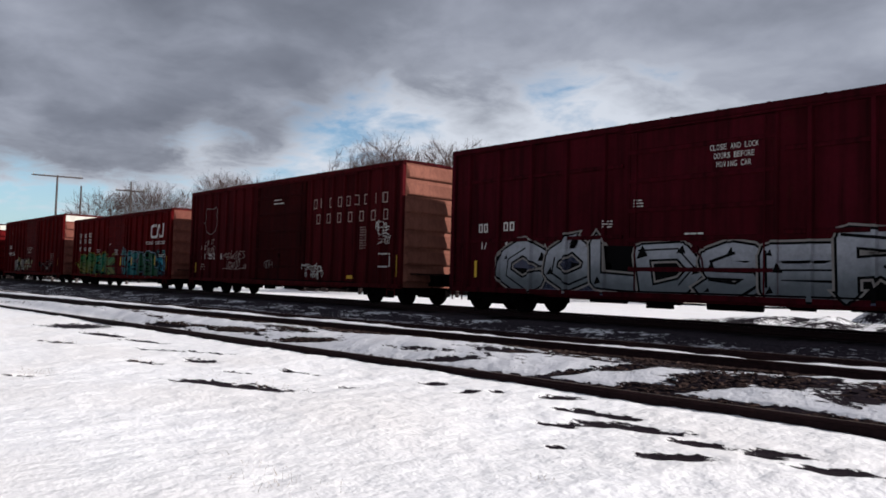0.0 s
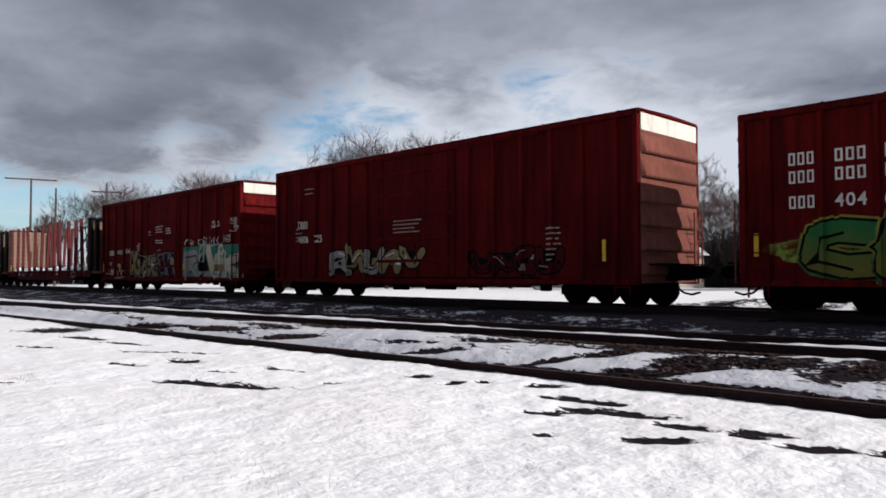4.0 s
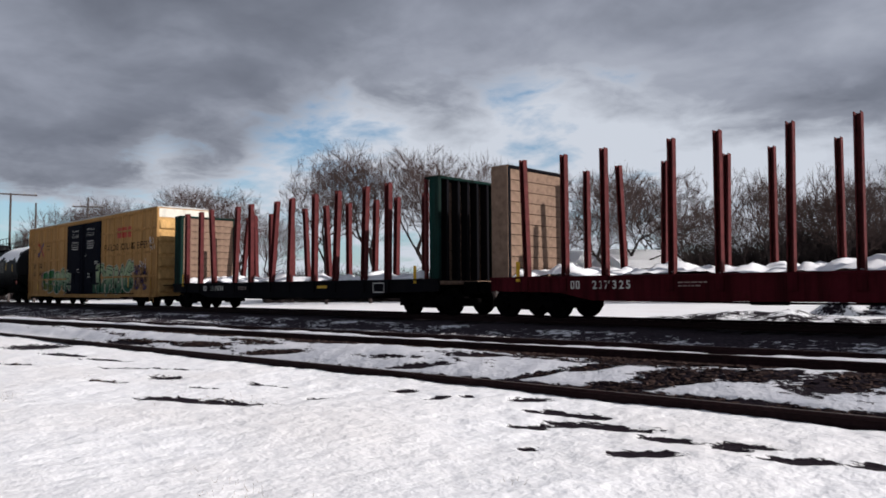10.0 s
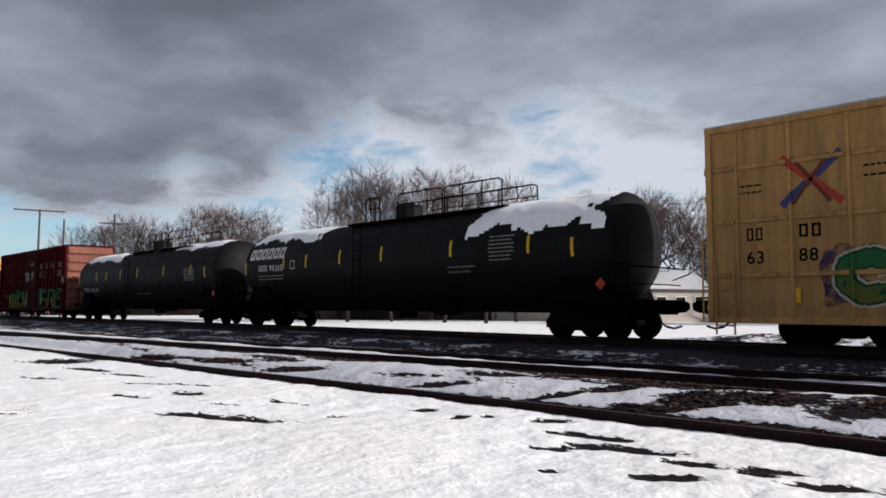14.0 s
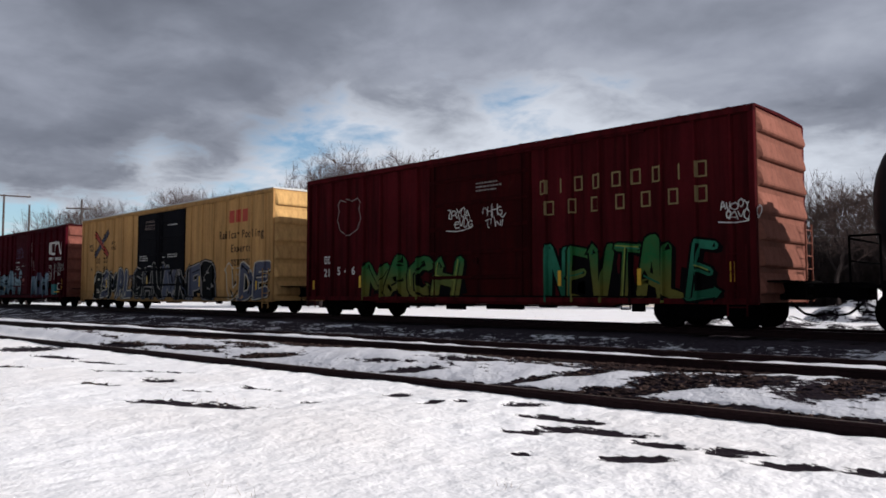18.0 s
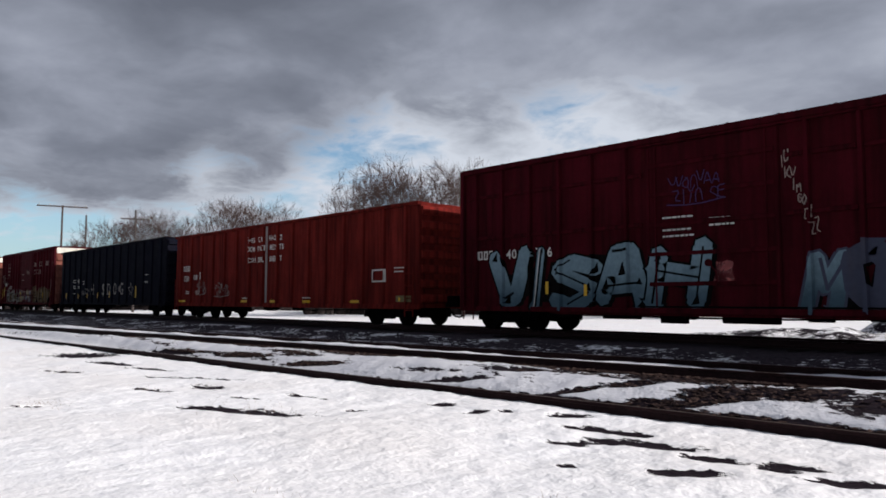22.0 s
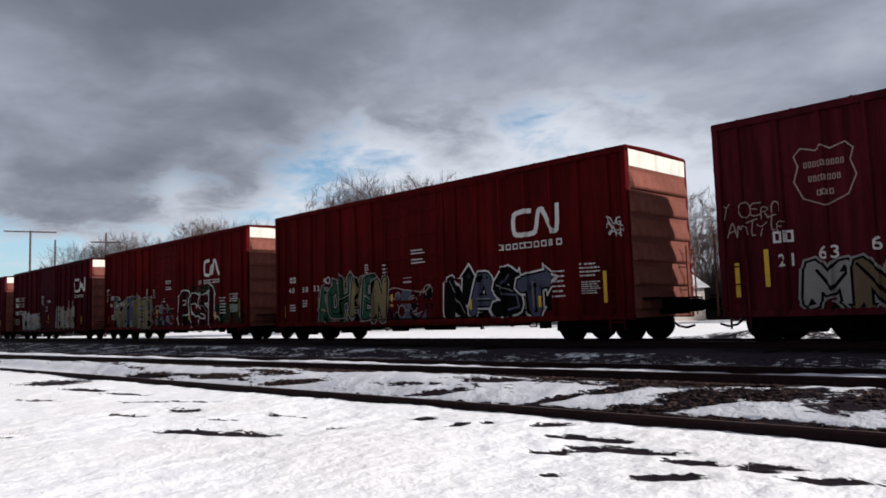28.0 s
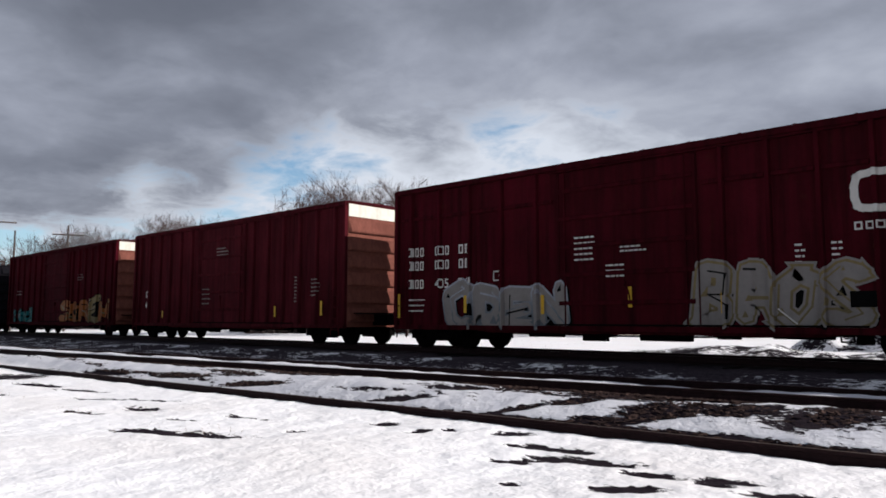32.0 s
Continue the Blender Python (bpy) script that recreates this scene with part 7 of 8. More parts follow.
    small_print(mk, ((0.2, 2.7, 0.25, 0.25, 3), (1.75, 2.35, 0.6, 0.2, 2), (-0.9, 1.9, 0.4, 0.3, 2), (0.75, 1.6, 0.5, 0.5, 3)), M["chalk"], 75)
    tg.cloud(-7.3, 0.85, 1.0, 1.3, M["violet"], 6, -1.4)
    tg.cloud(6.9, 0.80, 1.7, 1.45, M["violet"], 7, -1.4)
    tg.piece(4, -6.9, 0.78, 5.0, 1.25, M["mint"], M["pine"], M["cream"], 51, M["leafgreen"], 0, M["cream"], "CESAR")
    tg.rect(1.6, 0.72, 4.8, 0.45, M["pine"], -0.4)
    tg.piece(4, 2.2, 0.55, 4.6, 1.62, M["mint"], M["pine"], M["cream"], 53, None, 0, M["cream"], "DRUG")
    tg.scrawl(7.7, 1.95, 0.75, 0.45, M["chalk"], 77, 9, 0.026)
    tg.scrawl(8.75, 2.75, 0.5, 0.75, M["chalk"], 78, 12, 0.026)
    tg.scrawl(7.8, 1.3, 0.7, 0.5, M["ink"], 79, 8, 0.06)
    finish(car, mk, tg, "mint green sprayed lettering with pine shadow")

    # two tank cars
    strips = [(-9.0, 2.2), (-6.0, 2.35), (-4.4, 2.35), (-2.2, 2.4), (0.2, 2.4), (3.6, 2.4), (6.7, 2.35), (8.2, 2.2)]
    car, zc, r = tank_car(mid(-174.4, -193.6), 19.2, "black tank car with large white lettering and snow patches", 3, {"strips": strips, "snow": [(-9.0, -3.6, 0.60, 4), (4.2, 9.2, 0.25, 9), (-3.5, 4.5, 1.25, 7)]})
    mk = Sheet([], 0)
    mk.spaced(-8.75, 2.80, 0.46, 6, 0.46, M["chalk"], 0.12)
    mk.bars(-7.95, 2.30, 0.7, 0.24, M["chalk"], 4)
    mk.text("95265", -7.10, 2.30, 1.05, 0.24, M["chalk"])
    mk.block(-8.0, 1.95, 2.0, 0.26, M["dimchalk"], 2, 0, 3)
    mk.stroke([(-5.5, 2.35), (-5.2, 2.35), (-5.2, 2.65), (-5.5, 2.65)], 0.03, M["chalk"], 0, True)
    mk.block(5.2, 2.2, 1.0, 0.8, M["ghost"], 7, 0, 6)
    mk.block(3.4, 1.9, 1.2, 0.3, M["ghost"], 2, 0, 7)
    wrap(mk, car, zc, r)
    car, zc, r = tank_car(mid(-195.5, -214.7), 19.2, "black tank car with a frosted round end", 6, {"strips": strips, "snow": [(-9.2, -3.0, 0.62, 14), (-3.4, 3.5, 1.10, 17), (3.2, 9.0, 0.80, 19)]})
    mk = Sheet([], 0)
    mk.bars(-8.5, 1.72, 0.95, 0.22, M["chalk"], 4)
    mk.text("224134", -7.35, 1.72, 1.35, 0.22, M["chalk"])
    mk.block(-8.0, 1.50, 1.2, 0.12, M["dimchalk"], 1, 0, 3)
    mk.block(6.0, 2.1, 1.1, 0.65, M["ghost"], 6, 0, 5)
    mk.block(-0.6, 1.5, 2.0, 0.16, M["ghost"], 1, 0, 9)
    wrap(mk, car, zc, r)

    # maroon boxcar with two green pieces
    car, mk, tg = boxcar(mid(-216.62, -232.84), 16.2, 4.89, "maroon", "tall maroon boxcar with two green graffiti pieces", door_coat="door_dark_red", door=(-1.9, 2.1), ribs=(7, 7), white_top=False, end_ribs=7, end_coat="oxide_sunlit_pale", rib_w=0.10, reflectors=((7.55, 1.05, 0.45), (-7.7, 0.95, 0.35), (-5.1, 1.0, 0.4), (3.0, 1.0, 0.4), (5.3, 1.0, 0.4)))
    shield(mk, -6.45, 2.79, 1.28, 1.27, M["ghost"])
    mk.spaced(2.30, 3.45, 0.55, 9, 0.42, M["khaki"])
    mk.spaced(2.50, 2.88, 0.70, 7, 0.42, M["khaki"])
    mk.text("21", -7.2, 1.40, 0.40, 0.27, M["chalk"])
    mk.text("546", -6.55, 1.45, 1.2, 0.27, M["chalk"])
    mk.bars(-7.2, 1.85, 0.45, 0.27, M["chalk"], 2)
    mk.block(0.1, 3.75, 0.95, 0.32, M["ghost"], 3, 0, 81)
    for k in (0, 1):
        tg.scrawl(-1.0 + 1.2 * k, 2.70, 0.9, 0.62, M["chalk"], 90 + k, 10, 0.03)
    tg.scrawl(7.3, 2.42, 0.8, 0.48, M["chalk"], 94, 9, 0.04)
    tg.piece(5, -5.0, 0.50, 4.5, 1.42, M["olive"], M["ink"], M["lime"], 61, M["leafgreen"], 0, None, "MACH")
    tg.piece(5, 2.55, 0.50, 4.7, 1.52, M["leafgreen"], M["ink"], M["lime"], 63, M["seagreen"], 0, None, "NEVTALE")
    finish(car, mk, tg, "two green sprayed names outlined black")

    # yellow boxcar with black and white graffiti
    car, mk, tg = boxcar(mid(-235.1, -254.6), 19.45, 4.92, "yellow", "long yellow boxcar with black and white graffiti", white_top=False, door=(-2.45, 2.55), doors=2, ribs=(6, 7), door_coat="black", end_coat="yellow_sunlit", tc=7.1, sill=0.48, rib_d=0.05, top_coat="galv", rib_w=0.10, reflectors=((-6.1, 1.1, 0.4), (-1.2, 1.2, 0.5), (4.0, 1.1, 0.45), (8.6, 0.95, 0.35)))
    for k in (0, 1):
        mk.stroke([(-7.85, 2.9 + 1.15 * k), (-6.25, 4.05 - 1.15 * k)], 0.34, M["ink"], 0.1 + 0.1 * k)
        mk.stroke([(-7.85, 2.9 + 1.15 * k), (-6.25, 4.05 - 1.15 * k)], 0.22, M["redink" if k else "slate"], 0.5 + 0.1 * k)
        mk.stroke([(-7.85, 2.9 + 1.15 * k), (-6.25, 4.05 - 1.15 * k)], 0.05, M["ink"], 0.9 + 0.1 * k)
    for wd, x, z, w in (("next", -8.75, 3.35, 0.6), ("load", -8.75, 3.12, 0.6), ("any", -5.75, 3.4, 0.5), ("road", -5.8, 3.12, 0.65)):
        mk.text(wd, x, z, w, 0.24, M["ink"])
    mk.bars(-7.75, 2.44, 0.55, 0.28, M["ink"], 2)
    mk.bars(-6.75, 2.46, 0.55, 0.28, M["ink"], 2)
    for wd, x in (("6", -8.5), ("71", -7.75), ("38", -6.75), ("5", -5.65)):
        mk.text(wd, x, 2.02, 0.28 * len(wd), 0.26, M["ink"])
    for k, wd in enumerate(("CLOSE AND LOCK", "BOTH DOORS BEFORE", "MOVING CAR")):
        mk.text(wd, -1.55, 4.25 - 0.17 * k, 1.05, 0.10, M["dimchalk"])
    mk.block(0.9, 4.0, 0.9, 0.2, M["chalk"], 1, 0, 99)
    small_print(mk, ((-2.1, 2.4, 0.9, 0.3, 3), (-1.2, 2.1, 1.0, 0.1, 1), (0.9, 2.5, 1.1, 0.2, 2), (0.3, 2.5, 0.3, 0.2, 1)), M["chalk"], 95)
    mk.bars(6.35, 3.75, 1.55, 0.52, M["redink"], 3, 0, 0.8)
    mk.text("Railcar", 5.55, 3.10, 1.65, 0.34, M["ink"])
    mk.text("Pooling", 7.35, 3.08, 1.65, 0.34, M["ink"])
    mk.text("Experts", 6.5, 2.52, 1.6, 0.32, M["ink"])
    mk.bars(6.5, 1.95, 1.6, 0.26, M["ink"], 7)
    tg.cloud(-7.9, 0.75, 5.6, 1.1, M["slate"], 12, -1.4)
    tg.piece(5, -7.8, 0.50, 4.9, 1.45, M["ink"], M["cream"], M["ghost"], 71, M["slate"], 0, M["ink"], "BSMAL")
    tg.piece(6, -2.8, 0.45, 8.1, 1.62, M["ink"], M["ghost"], M["ghost"], 73, M["slate"], 0, M["ink"], "CHUMNPB")
    tg.cloud(4.5, 1.3, 0.7, 0.65, M["slate"], 5, 0)
    tg.piece(3, 6.2, 0.50, 3.3, 1.45, M["slate"], M["cream"], M["ink"], 75, M["yellow"], 0, None, "UDE")
    finish(car, mk, tg, "black letters with white sprayed outlines")

    # maroon boxcar with pale blue graffiti
    car, mk, tg = boxcar(mid(-256.99, -273.25), 16.25, 4.89, "oxide_dark", "tall dark red boxcar with pale blue graffiti", door=(-1.6, 1.75), ribs=(6, 6), grid=(2.75, 4.0), white_top=False, end_ribs=6, end_coat="oxide_sunlit", reflectors=((7.6, 1.0, 0.7), (-4.7, 1.05, 0.35), (-3.4, 1.0, 0.3)))
    worm(mk, 5.35, 3.15, 1.9, 0.85, M["chalk"])
    mk.bars(5.2, 2.85, 0.65, 0.17, M["chalk"], 3)
    mk.bars(6.35, 2.82, 0.80, 0.17, M["chalk"], 4)
    mk.bars(-7.45, 2.1, 0.65, 0.26, M["chalk"], 3)
    mk.text("409", -6.3, 2.1, 0.65, 0.26, M["chalk"])
    mk.text("336", -5.2, 2.1, 0.65, 0.26, M["chalk"])
    tg.scrawl(1.72, 2.3, 0.2, 1.8, M["dimchalk"], 109, 9, 0.024)
    small_print(mk, ((-1.1, 2.4, 0.9, 0.6, 4), (0.1, 2.6, 0.6, 0.3, 2), (5.3, 1.6, 0.25, 1.0, 8), (6.0, 1.7, 0.25, 0.9, 8), (6.6, 1.9, 0.5, 0.2, 2)), M["chalk"], 101)
    mk.stroke([(6.65, 1.05), (7.15, 1.05), (7.15, 1.40), (6.65, 1.40)], 0.05, M["chalk"], 0, True)
    mk.rect(6.3, 0.86, 1.0, 0.07, M["reflector"])
    tg.piece(5, -6.9, 0.52, 6.9, 1.70, M["paleblue"], M["ink"], M["chalk"], 81, None, 0, None, "VISAH")
    tg.scrawl(6.3, 2.2, 1.5, 0.5, M["ghost"], 104, 12, 0.03)
    tg.scrawl(-0.9, 3.2, 1.3, 0.7, M["violet"], 106, 9, 0.06)
    tg.piece(4, 2.2, 0.52, 3.2, 1.45, M["paleblue"], M["slate"], M["paleblue"], 83, M["slate"], 0, None, "MOCD")
    tg.rect(5.6, 0.75, 1.0, 0.6, M["teal"], -1.0)
    tg.cloud(0.0, 1.2, 0.7, 0.6, M["rose"], 3, 0)
    finish(car, mk, tg, "pale blue sprayed name with black outline")

    # coral high-side gondola
    car, mk, tg = high_gondola(mid(-275.3, -295.0), 19.7, 4.21, "coral", "bright coral high-sided chip gondola", 16, 7.5, reflectors=((8.9, 0.85, 0.12),))
    mk.stroke([(-0.36, 0.85), (-0.36, 4.15)], 0.17, M["ghost"], 0.5)
    for k, (wd, x, w) in enumerate((("THIS", -2.0, 0.6), ("CAR", -1.1, 0.55), ("HAS", -0.15, 0.6), ("2", 0.75, 0.2))):
        mk.text(wd, x, 3.45, w, 0.22, M["chalk"])
    for wd, x, w in (("COM", -2.0, 0.6), ("PART", -1.15, 0.72), ("MEN", -0.1, 0.65), ("TS", 0.7, 0.4)):
        mk.text(wd, x, 3.05, w, 0.22, M["chalk"])
    for wd, x, w in (("DIVI", -1.85, 0.6), ("DER", -1.1, 0.6), ("SHEE", -0.1, 0.62), ("T", 0.75, 0.2)):
        mk.text(wd, x, 2.55, w, 0.22, M["chalk"])
    mk.bars(-8.9, 2.35, 0.85, 0.26, M["chalk"], 4)
    mk.text("750", -8.85, 1.85, 0.60, 0.26, M["chalk"])
    mk.text("08", -7.7, 1.9, 0.45, 0.26, M["chalk"])
    mk.stroke([(7.25, 1.55), (8.0, 1.55), (8.0, 1.95), (7.25, 1.95)], 0.05, M["chalk"], 0, True)
    small_print(mk, ((8.5, 1.85, 0.7, 0.25, 2), (-8.6, 1.2, 0.4, 0.2, 2), (-7.4, 1.2, 0.4, 0.2, 2), (-2.5, 0.95, 0.6, 0.12, 1), (2.6, 0.95, 0.6, 0.12, 1)), M["chalk"], 111)
    for x in (-9.2, -2.6, 0.0, 2.6, 5.9):
        mk.rect(x, 0.78, 0.55, 0.10, M["reflector"])
    mk.rect(8.6, 0.82, 0.8, 0.22, M["khaki"])
    mk.stroke([(-7.0, 1.95), (-6.7, 1.95), (-6.7, 2.25), (-7.0, 2.25)], 0.04, M["chalk"], 0, True)
    tg.scrawl(-7.2, 1.2, 0.9, 0.7, M["ghost"], 115, 10, 0.035)
    tg.scrawl(-5.2, 1.1, 1.4, 0.6, M["ghost"], 117, 10, 0.035)
    finish(car, mk, tg, "thin chalky scrawled tags")

    # black high-side gondola
    car, mk, tg = high_gondola(mid(-296.3, -315.4), 19.1, 4.33, "navy", "black high-sided chip gondola with chalk writing", 15, 7.4, reflectors=((5.4, 1.0, 0.7), (-7.9, 0.95, 0.4), (-5.2, 1.0, 0.3), (-3.3, 1.0, 0.3), (-1.2, 1.0, 0.35), (1.0, 1.05, 0.35)))
    mk.bars(-6.5, 2.05, 0.35, 0.22, M["chalk"], 2)
    mk.bars(-5.7, 2.08, 0.35, 0.22, M["chalk"], 2)
    mk.text("70", -6.5, 1.65, 0.38, 0.22, M["chalk"])
    mk.text("100", -5.75, 1.66, 0.5, 0.22, M["chalk"])
    mk.stroke([(-4.6, 1.95), (-4.4, 1.95), (-4.4, 2.18), (-4.6, 2.18)], 0.03, M["chalk"], 0, True)
    small_print(mk, ((6.6, 2.3, 0.4, 0.1, 1), (6.5, 1.85, 0.5, 0.15, 2), (-6.4, 1.3, 0.3, 0.12, 1)), M["chalk"], 121)
    tg.text("We", -4.8, 1.22, 0.6, 0.32, M["ghost"], 0, 0.0)
    tg.stroke([(-3.6, 1.2), (-3.85, 1.5), (-3.75, 1.65), (-3.6, 1.52), (-3.45, 1.65), (-3.35, 1.5)], 0.035, M["ghost"], 0, True)
    for wd, x in (("H", -2.9), ("I", -1.7), ("$", -0.75), ("D", 0.25), ("O", 1.35), ("G", 2.5)):
        tg.text(wd, x, 1.22, 0.62, 0.72, M["ghost"], 0, 0.0)
    star = [(4.35 + 0.42 * (1 if k % 2 == 0 else 0.42) * math.sin(2 * math.pi * k / 10), 1.5 + 0.42 * (1 if k % 2 == 0 else 0.42) * math.cos(2 * math.pi * k / 10)) for k in range(10)]
    tg.stroke(star, 0.03, M["ghost"], 0, True)
    finish(car, mk, tg, "thin white chalk writing with heart and star")

    # maroon boxcar with shield
    car, mk, tg = boxcar(mid(-316.97, -333.22), 16.25, 4.89, "plum", "tall plum-brown boxcar with a pale shield outline", door=(-2.0, 2.2), ribs=(7, 7), rib_w=0.11, end_coat="oxide_sunlit", reflectors=((7.5, 1.0, 0.8), (-7.75, 1.0, 0.75), (-7.1, 1.2, 0.8), (-4.2, 1.1, 0.45), (-1.5, 1.1, 0.45), (2.6, 1.0, 0.5), (5.2, 1.05, 0.4)))
    shield(mk, -6.45, 2.80, 1.20, 1.25, M["dimchalk"])
    for wd, z, w, n in (("", 3.62, 1.0, 9), ("", 3.32, 0.8, 7), ("", 3.02, 0.45, 3)):
        mk.bars(-5.85 - w * 0.4, z, w * 0.8, 0.12, M["dimchalk"], n)
    mk.bars(-7.0, 2.12, 0.5, 0.25, M["chalk"], 2)
    mk.text("21", -6.9, 1.62, 0.42, 0.26, M["chalk"])
    mk.text("63", -6.1, 1.72, 0.46, 0.26, M["chalk"])
    mk.text("6", -5.1, 1.82, 0.24, 0.26, M["chalk"])
    mk.spaced(2.45, 3.55, 0.58, 9, 0.36, M["dimchalk"])
    mk.spaced(2.55, 2.95, 0.76, 7, 0.36, M["dimchalk"])
    small_print(mk, ((0.2, 3.0, 0.8, 0.35, 3), (-1.2, 2.5, 0.7, 0.7, 3), (6.4, 1.6, 0.25, 0.9, 6), (6.9, 1.6, 0.25, 0.9, 6)), M["dimchalk"], 131)
    tg.piece(5, -6.3, 0.55, 4.4, 1.15, M["ghost"], M["ink"], M["cream"], 91, M["umber"], 0, M["ghost"], "MNCHU")
    tg.mosaic(-1.9, 0.58, 3.8, 1.15, [M["ink"], M["slate"], M["oxide_dark"], M["plum"], M["khaki"]], M["dimchalk"], 93)
    tg.piece(5, 2.2, 0.55, 4.6, 1.20, M["umber"], M["ink"], M["dimchalk"], 95, None, 0, M["umber"], "EUETM")
    tg.scrawl(-8.05, 2.35, 1.3, 0.75, M["dimchalk"], 133, 12, 0.035)
    finish(car, mk, tg, "grey and khaki sprayed lettering")

    # two red boxcars with white bent-band marks
    for n, (a, b, f1, f2) in enumerate(((-335.5, -351.6, "khaki", "ink"), (-353.95, -369.98, "cream", "ink"))):
        car, mk, tg = boxcar(mid(a, b), 16.15, 4.89, "oxide", "tall red boxcar with graffiti and pale top end" + (", green blob" if n else ""), door=(-1.55, 1.55), ribs=(7, 7), rib_w=0.10, end_coat="oxide_sunlit", reflectors=((7.3, 1.0, 0.8), (-7.5, 0.9, 0.45), (-1.0, 1.15, 0.4), (2.6, 0.95, 0.3), (5.2, 0.95, 0.3)))
        worm(mk, 3.95 + 0.3 * (1 - n), 2.92, 1.65, 0.78, M["chalk"])
        mk.bars(3.4 + 0.3 * (1 - n), 2.60, 2.3, 0.17, M["chalk"], 9, 0, 0.26)
        small_print(mk, ((5.6, 1.2, 0.4, 0.8, 6), (6.5, 1.7, 0.6, 0.4, 4), (6.6, 1.25, 0.5, 0.35, 6), (0.0, 2.5, 0.65, 0.5, 5), (-1.45, 2.15, 0.25, 0.5, 4), (-2.5, 2.35, 0.2, 0.35, 4), (-0.4, 1.9, 0.4, 0.25, 2), (-7.25, 1.15, 0.4, 0.3, 3), (-6.35, 1.3, 0.35, 0.3, 3)), M["chalk"], 141 + n)
        dx = -0.15 * n
        mk.bars(-7.25 + dx, 2.24, 0.45, 0.22, M["chalk"], 2)
        mk.text("40", -7.27 + dx, 1.85, 0.46, 0.20, M["chalk"], 42)
        mk.text("68" if n else "58", -6.35 + dx, 1.85, 0.46, 0.20, M["chalk"], 42)
        mk.text("62" if n else "52", -5.6 + dx, 1.86, 0.46, 0.20, M["chalk"], 42)
        if not n:
            mk.stroke([(-4.62 + 0.12 * math.cos(0.785 * k), 2.22 + 0.12 * math.sin(0.785 * k)) for k in range(8)], 0.03, M["chalk"], 40, True)
        tg.cloud(-6.6 if n else -5.4, 0.55, 4.6 if n else 3.9, 1.7, M["pine"] if n else M["olive"], 12 + n, -1.4)
        if n:
            tg.mosaic(-6.7, 0.50, 4.8, 1.85, [M["cream"], M["khaki"], M["slate"], M["ink"], M["ink"], M["violet"], M["ghost"]], M["cream"], 104)
            tg.rect(-6.45, 1.75, 1.35, 0.42, M["ink"], 6)
            tg.piece(5, -6.4, 0.55, 4.6, 1.55, M["khaki"], M["ink"], M["cream"], 101, M["slate"], 8, M["ghost"], "LEATER")
        else:
            tg.mosaic(-5.3, 0.50, 3.8, 1.60, [M["ghost"], M["pine"], M["pine"], M["ink"], M["khaki"], M["oxide_dark"], M["leafgreen"]], M["ghost"], 108)
            tg.piece(4, -5.2, 0.58, 3.9, 1.45, M["pine"], M["ink"], M["ghost"], 101, M["khaki"], 8, M["ghost"], "AOHMEN")
        if n:
            tg.cloud(5.3, 0.65, 2.5, 1.05, M["pine"], 15, -1.6)
            tg.cloud(1.9, 1.9, 3.4, 0.65, M["pine"], 16, -1.8)
        tg.piece(4, 1.55, 0.58, 3.95, 1.35 + 0.2 * n, M[f2], M["ink"], M["ghost"], 103 + n, M["oxide_dark"] if n else M["slate"], 0, M["chalk"], "PCSL" if n else "NAST")
        tg.scrawl(*((-8.15, 2.25, 0.6, 0.95) if n else (7.4, 2.65, 0.42, 0.55)), M["chalk"], 145 + n, 9, 0.024)
        tg.mosaic(-1.5, 0.58, 2.4, 1.15, [M["oxide_dark"], M["oxide_dark"], M["ink"], M["slate"], M["maroon"]], M["dimchalk"], 107 + n)
        finish(car, mk, tg, "multicoloured sprayed lettering")

    # dark red boxcar with grey and green graffiti
    car, mk, tg = boxcar(mid(-372.42, -388.52), 16.1, 4.89, "oxide_dark", "dark red boxcar with two faded grey graffiti pieces", door=(-2.0, 1.9), ribs=(5, 6), grid=(3.95,), end_coat="oxide_sunlit", reflectors=((-7.85, 0.9, 0.75), (-5.1, 1.05, 0.5), (-2.4, 1.0, 0.5), (0.15, 1.15, 0.5), (2.4, 1.0, 0.45), (6.5, 0.95, 0.5)))
    for r in range(3):
        z = 2.78 - 0.42 * r - (0.14 if r == 2 else 0)
        for k, (x, n) in enumerate(((-7.45, 3), (-6.4, 3), (-5.45, 2 if r < 2 else 3))):
            if r == 2 and k:
                mk.text(("405", "741")[k - 1], x, z, 0.60, 0.27, M["chalk"])
            else:
                mk.bars(x, z, 0.62 if n == 3 else 0.48, 0.27, M["chalk"], n)
    worm(mk, 5.0, 2.95, 1.9, 0.85, M["chalk"])
    mk.bars(5.0, 2.62, 1.6, 0.16, M["chalk"], 8, 0, 0.28)
    mk.stroke([(-4.1, 1.95), (-3.85, 1.95), (-3.85, 2.2), (-4.1, 2.2)], 0.035, M["chalk"], 0, True)
    small_print(mk, ((-1.4, 2.35, 0.6, 0.7, 5), (-0.1, 2.5, 0.7, 0.2, 2), (-0.5, 1.9, 0.5, 0.4, 3), (3.9, 1.9, 0.2, 0.6, 5), (4.6, 1.9, 0.2, 0.6, 5), (-7.4, 1.1, 0.6, 0.5, 3)), M["chalk"], 151)
    tg.piece(4, -5.9, 0.48, 4.3, 1.40, M["ghost"], M["silver"], M["silver"], 111, M["silver"], 0, None, "CDEN")
    tg.piece(4, 1.75, 0.55, 3.6, 1.40, M["ghost"], M["khaki"], M["chalk"], 113, M["khaki"], 0, M["ghost"], "BAOS")
    tg.rect(4.9, 1.10, 0.48, 0.32, M["ink"], 31)
    finish(car, mk, tg, "faded grey and khaki sprayed lettering")

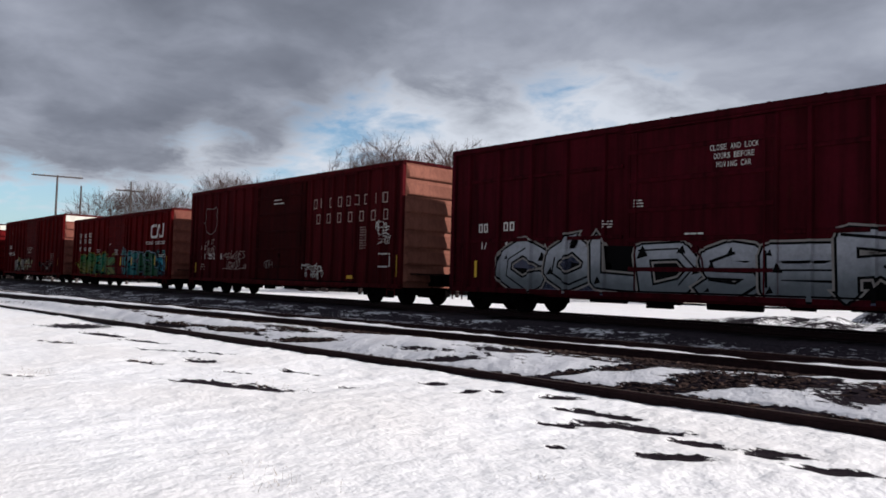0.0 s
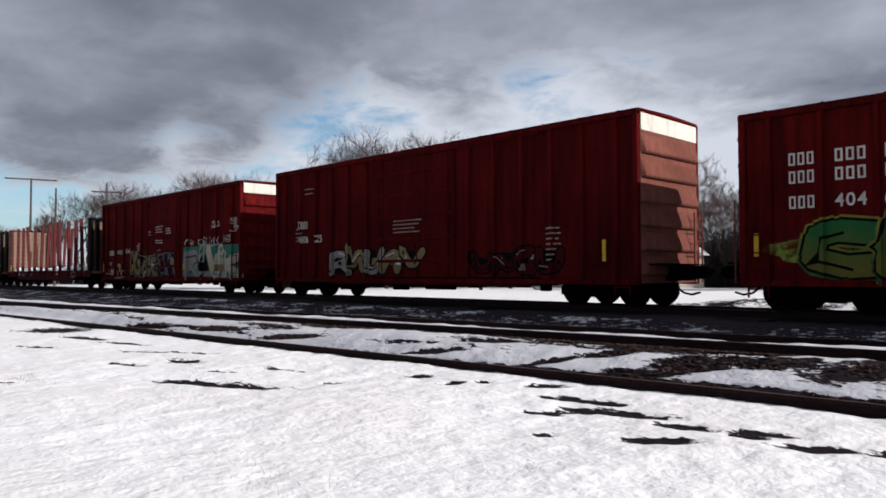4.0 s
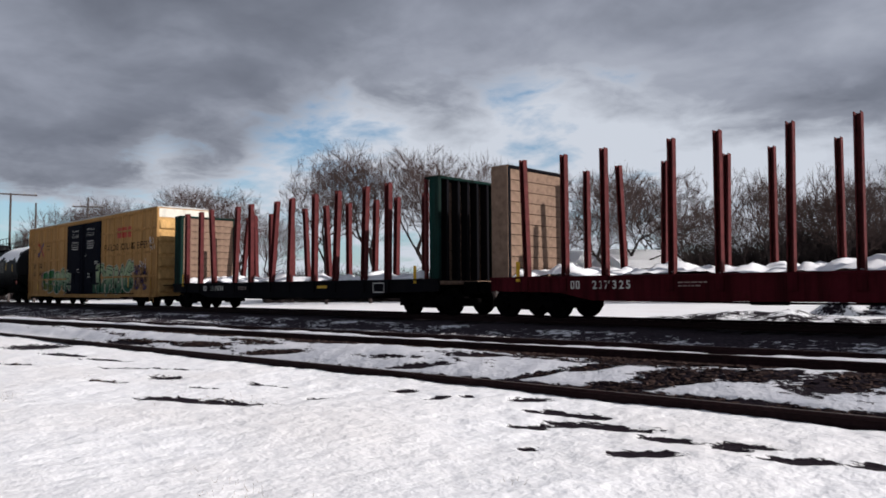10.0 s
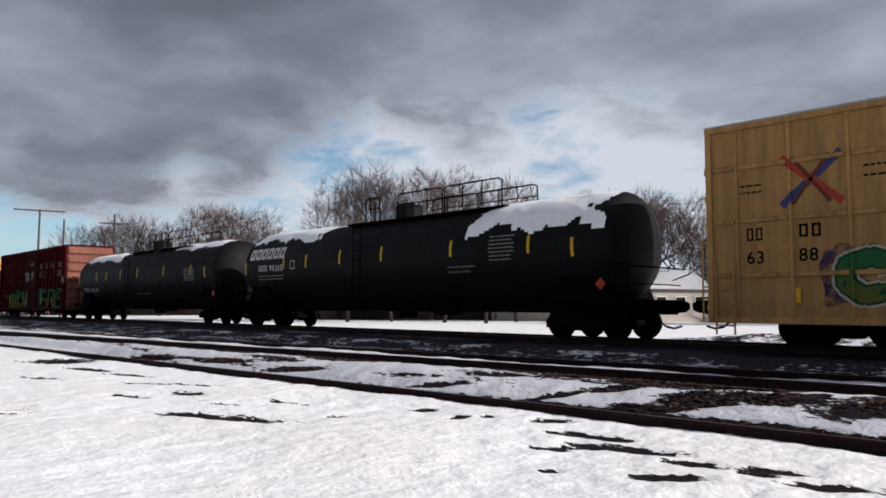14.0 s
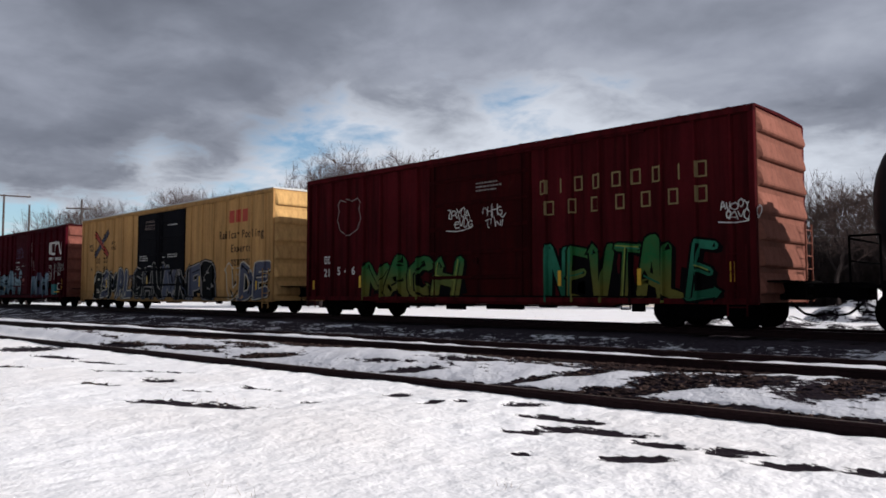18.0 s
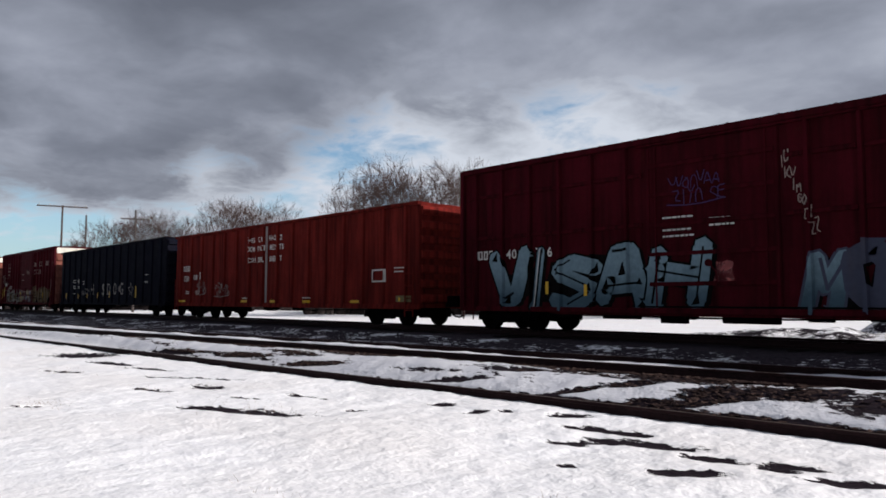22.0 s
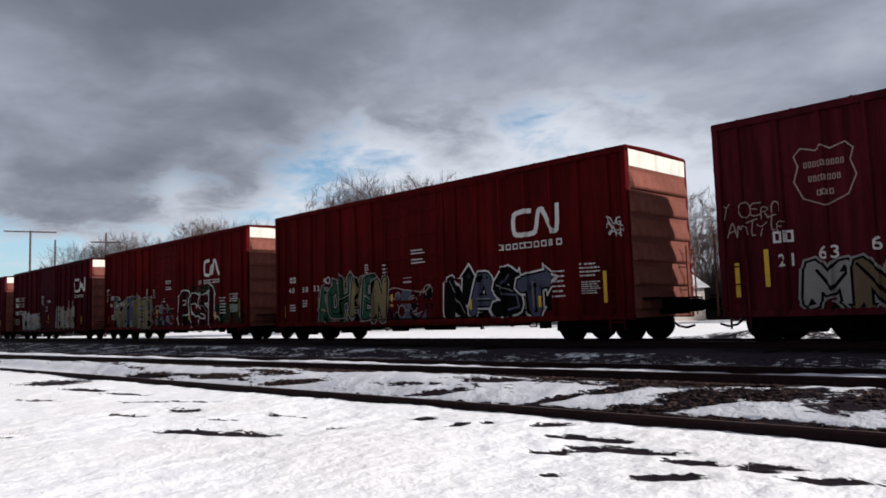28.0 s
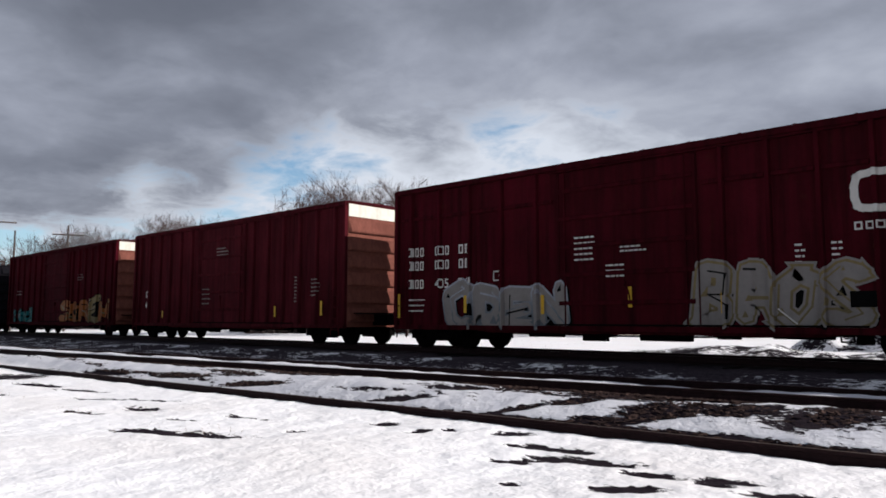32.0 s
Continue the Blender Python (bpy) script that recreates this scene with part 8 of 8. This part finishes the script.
    # plain dark boxcar
    car, mk, tg = boxcar(mid(-390.98, -406.95), 16.0, 4.89, "plum", "plain plum-brown boxcar with close-set ribs", door=(-2.0, 1.8), ribs=(6, 6), rib_w=0.15, end_coat="oxide_sunlit", reflectors=((6.7, 1.0, 0.5), (3.9, 0.95, 0.4), (-5.0, 0.95, 0.3)))
    small_print(mk, ((-0.4, 3.5, 0.9, 0.4, 3), (5.0, 1.5, 0.25, 1.0, 8), (6.0, 1.7, 0.5, 0.7, 5), (-1.5, 1.5, 0.7, 0.8, 4)), M["ghost"], 161)
    mk.bars(-6.9, 1.9, 0.3, 0.26, M["chalk"], 1)
    mk.text("40", -6.9, 1.4, 0.4, 0.26, M["chalk"])
    finish(car, mk, tg)

    # faded boxcar with rusty graffiti
    car, mk, tg = boxcar(mid(-409.1, -425.3), 16.2, 4.89, "oxide_dark", "faded boxcar with rusty orange graffiti", door=(-2.0, 2.0), ribs=(6, 7), end_coat="oxide_sunlit")
    small_print(mk, ((-6.5, 2.4, 0.6, 0.4, 2), (3.0, 3.0, 0.8, 0.4, 3)), M["ghost"], 171)
    tg.piece(4, 1.0, 0.65, 6.4, 1.35, M["orange"], M["ink"], M["ghost"], 121, M["khaki"], 0, None, "SOREM")
    tg.piece(3, -7.2, 0.65, 3.6, 0.95, M["teal"], M["ink"], M["ghost"], 123)
    finish(car, mk, tg, "rusty orange sprayed lettering")

    # last dark boxcar
    car, mk, tg = boxcar(mid(-427.5, -443.7), 16.2, 4.5, "black", "dark boxcar far down the train", door=(-2.0, 2.0), ribs=(6, 6), white_top=False)
    small_print(mk, ((-6.5, 2.4, 0.6, 0.4, 2),), M["ghost"], 181)
    finish(car, mk, tg)


consist()

# ---- the train moves ----
TRAVEL = [(0, 0.0), (4, 47.22), (8, 94.11), (12, 140.83), (16, 187.38), (20, 233.69), (24, 279.74), (28, 325.82), (29, 337.30), (30, 348.70), (31, 360.15), (32, 371.54)]


def motions():
    for car, s in CARS:
        walk(car, [(t, pose(s + d, TRACK_Y, RAIL_TOP)) for t, d in TRAVEL])


motions()
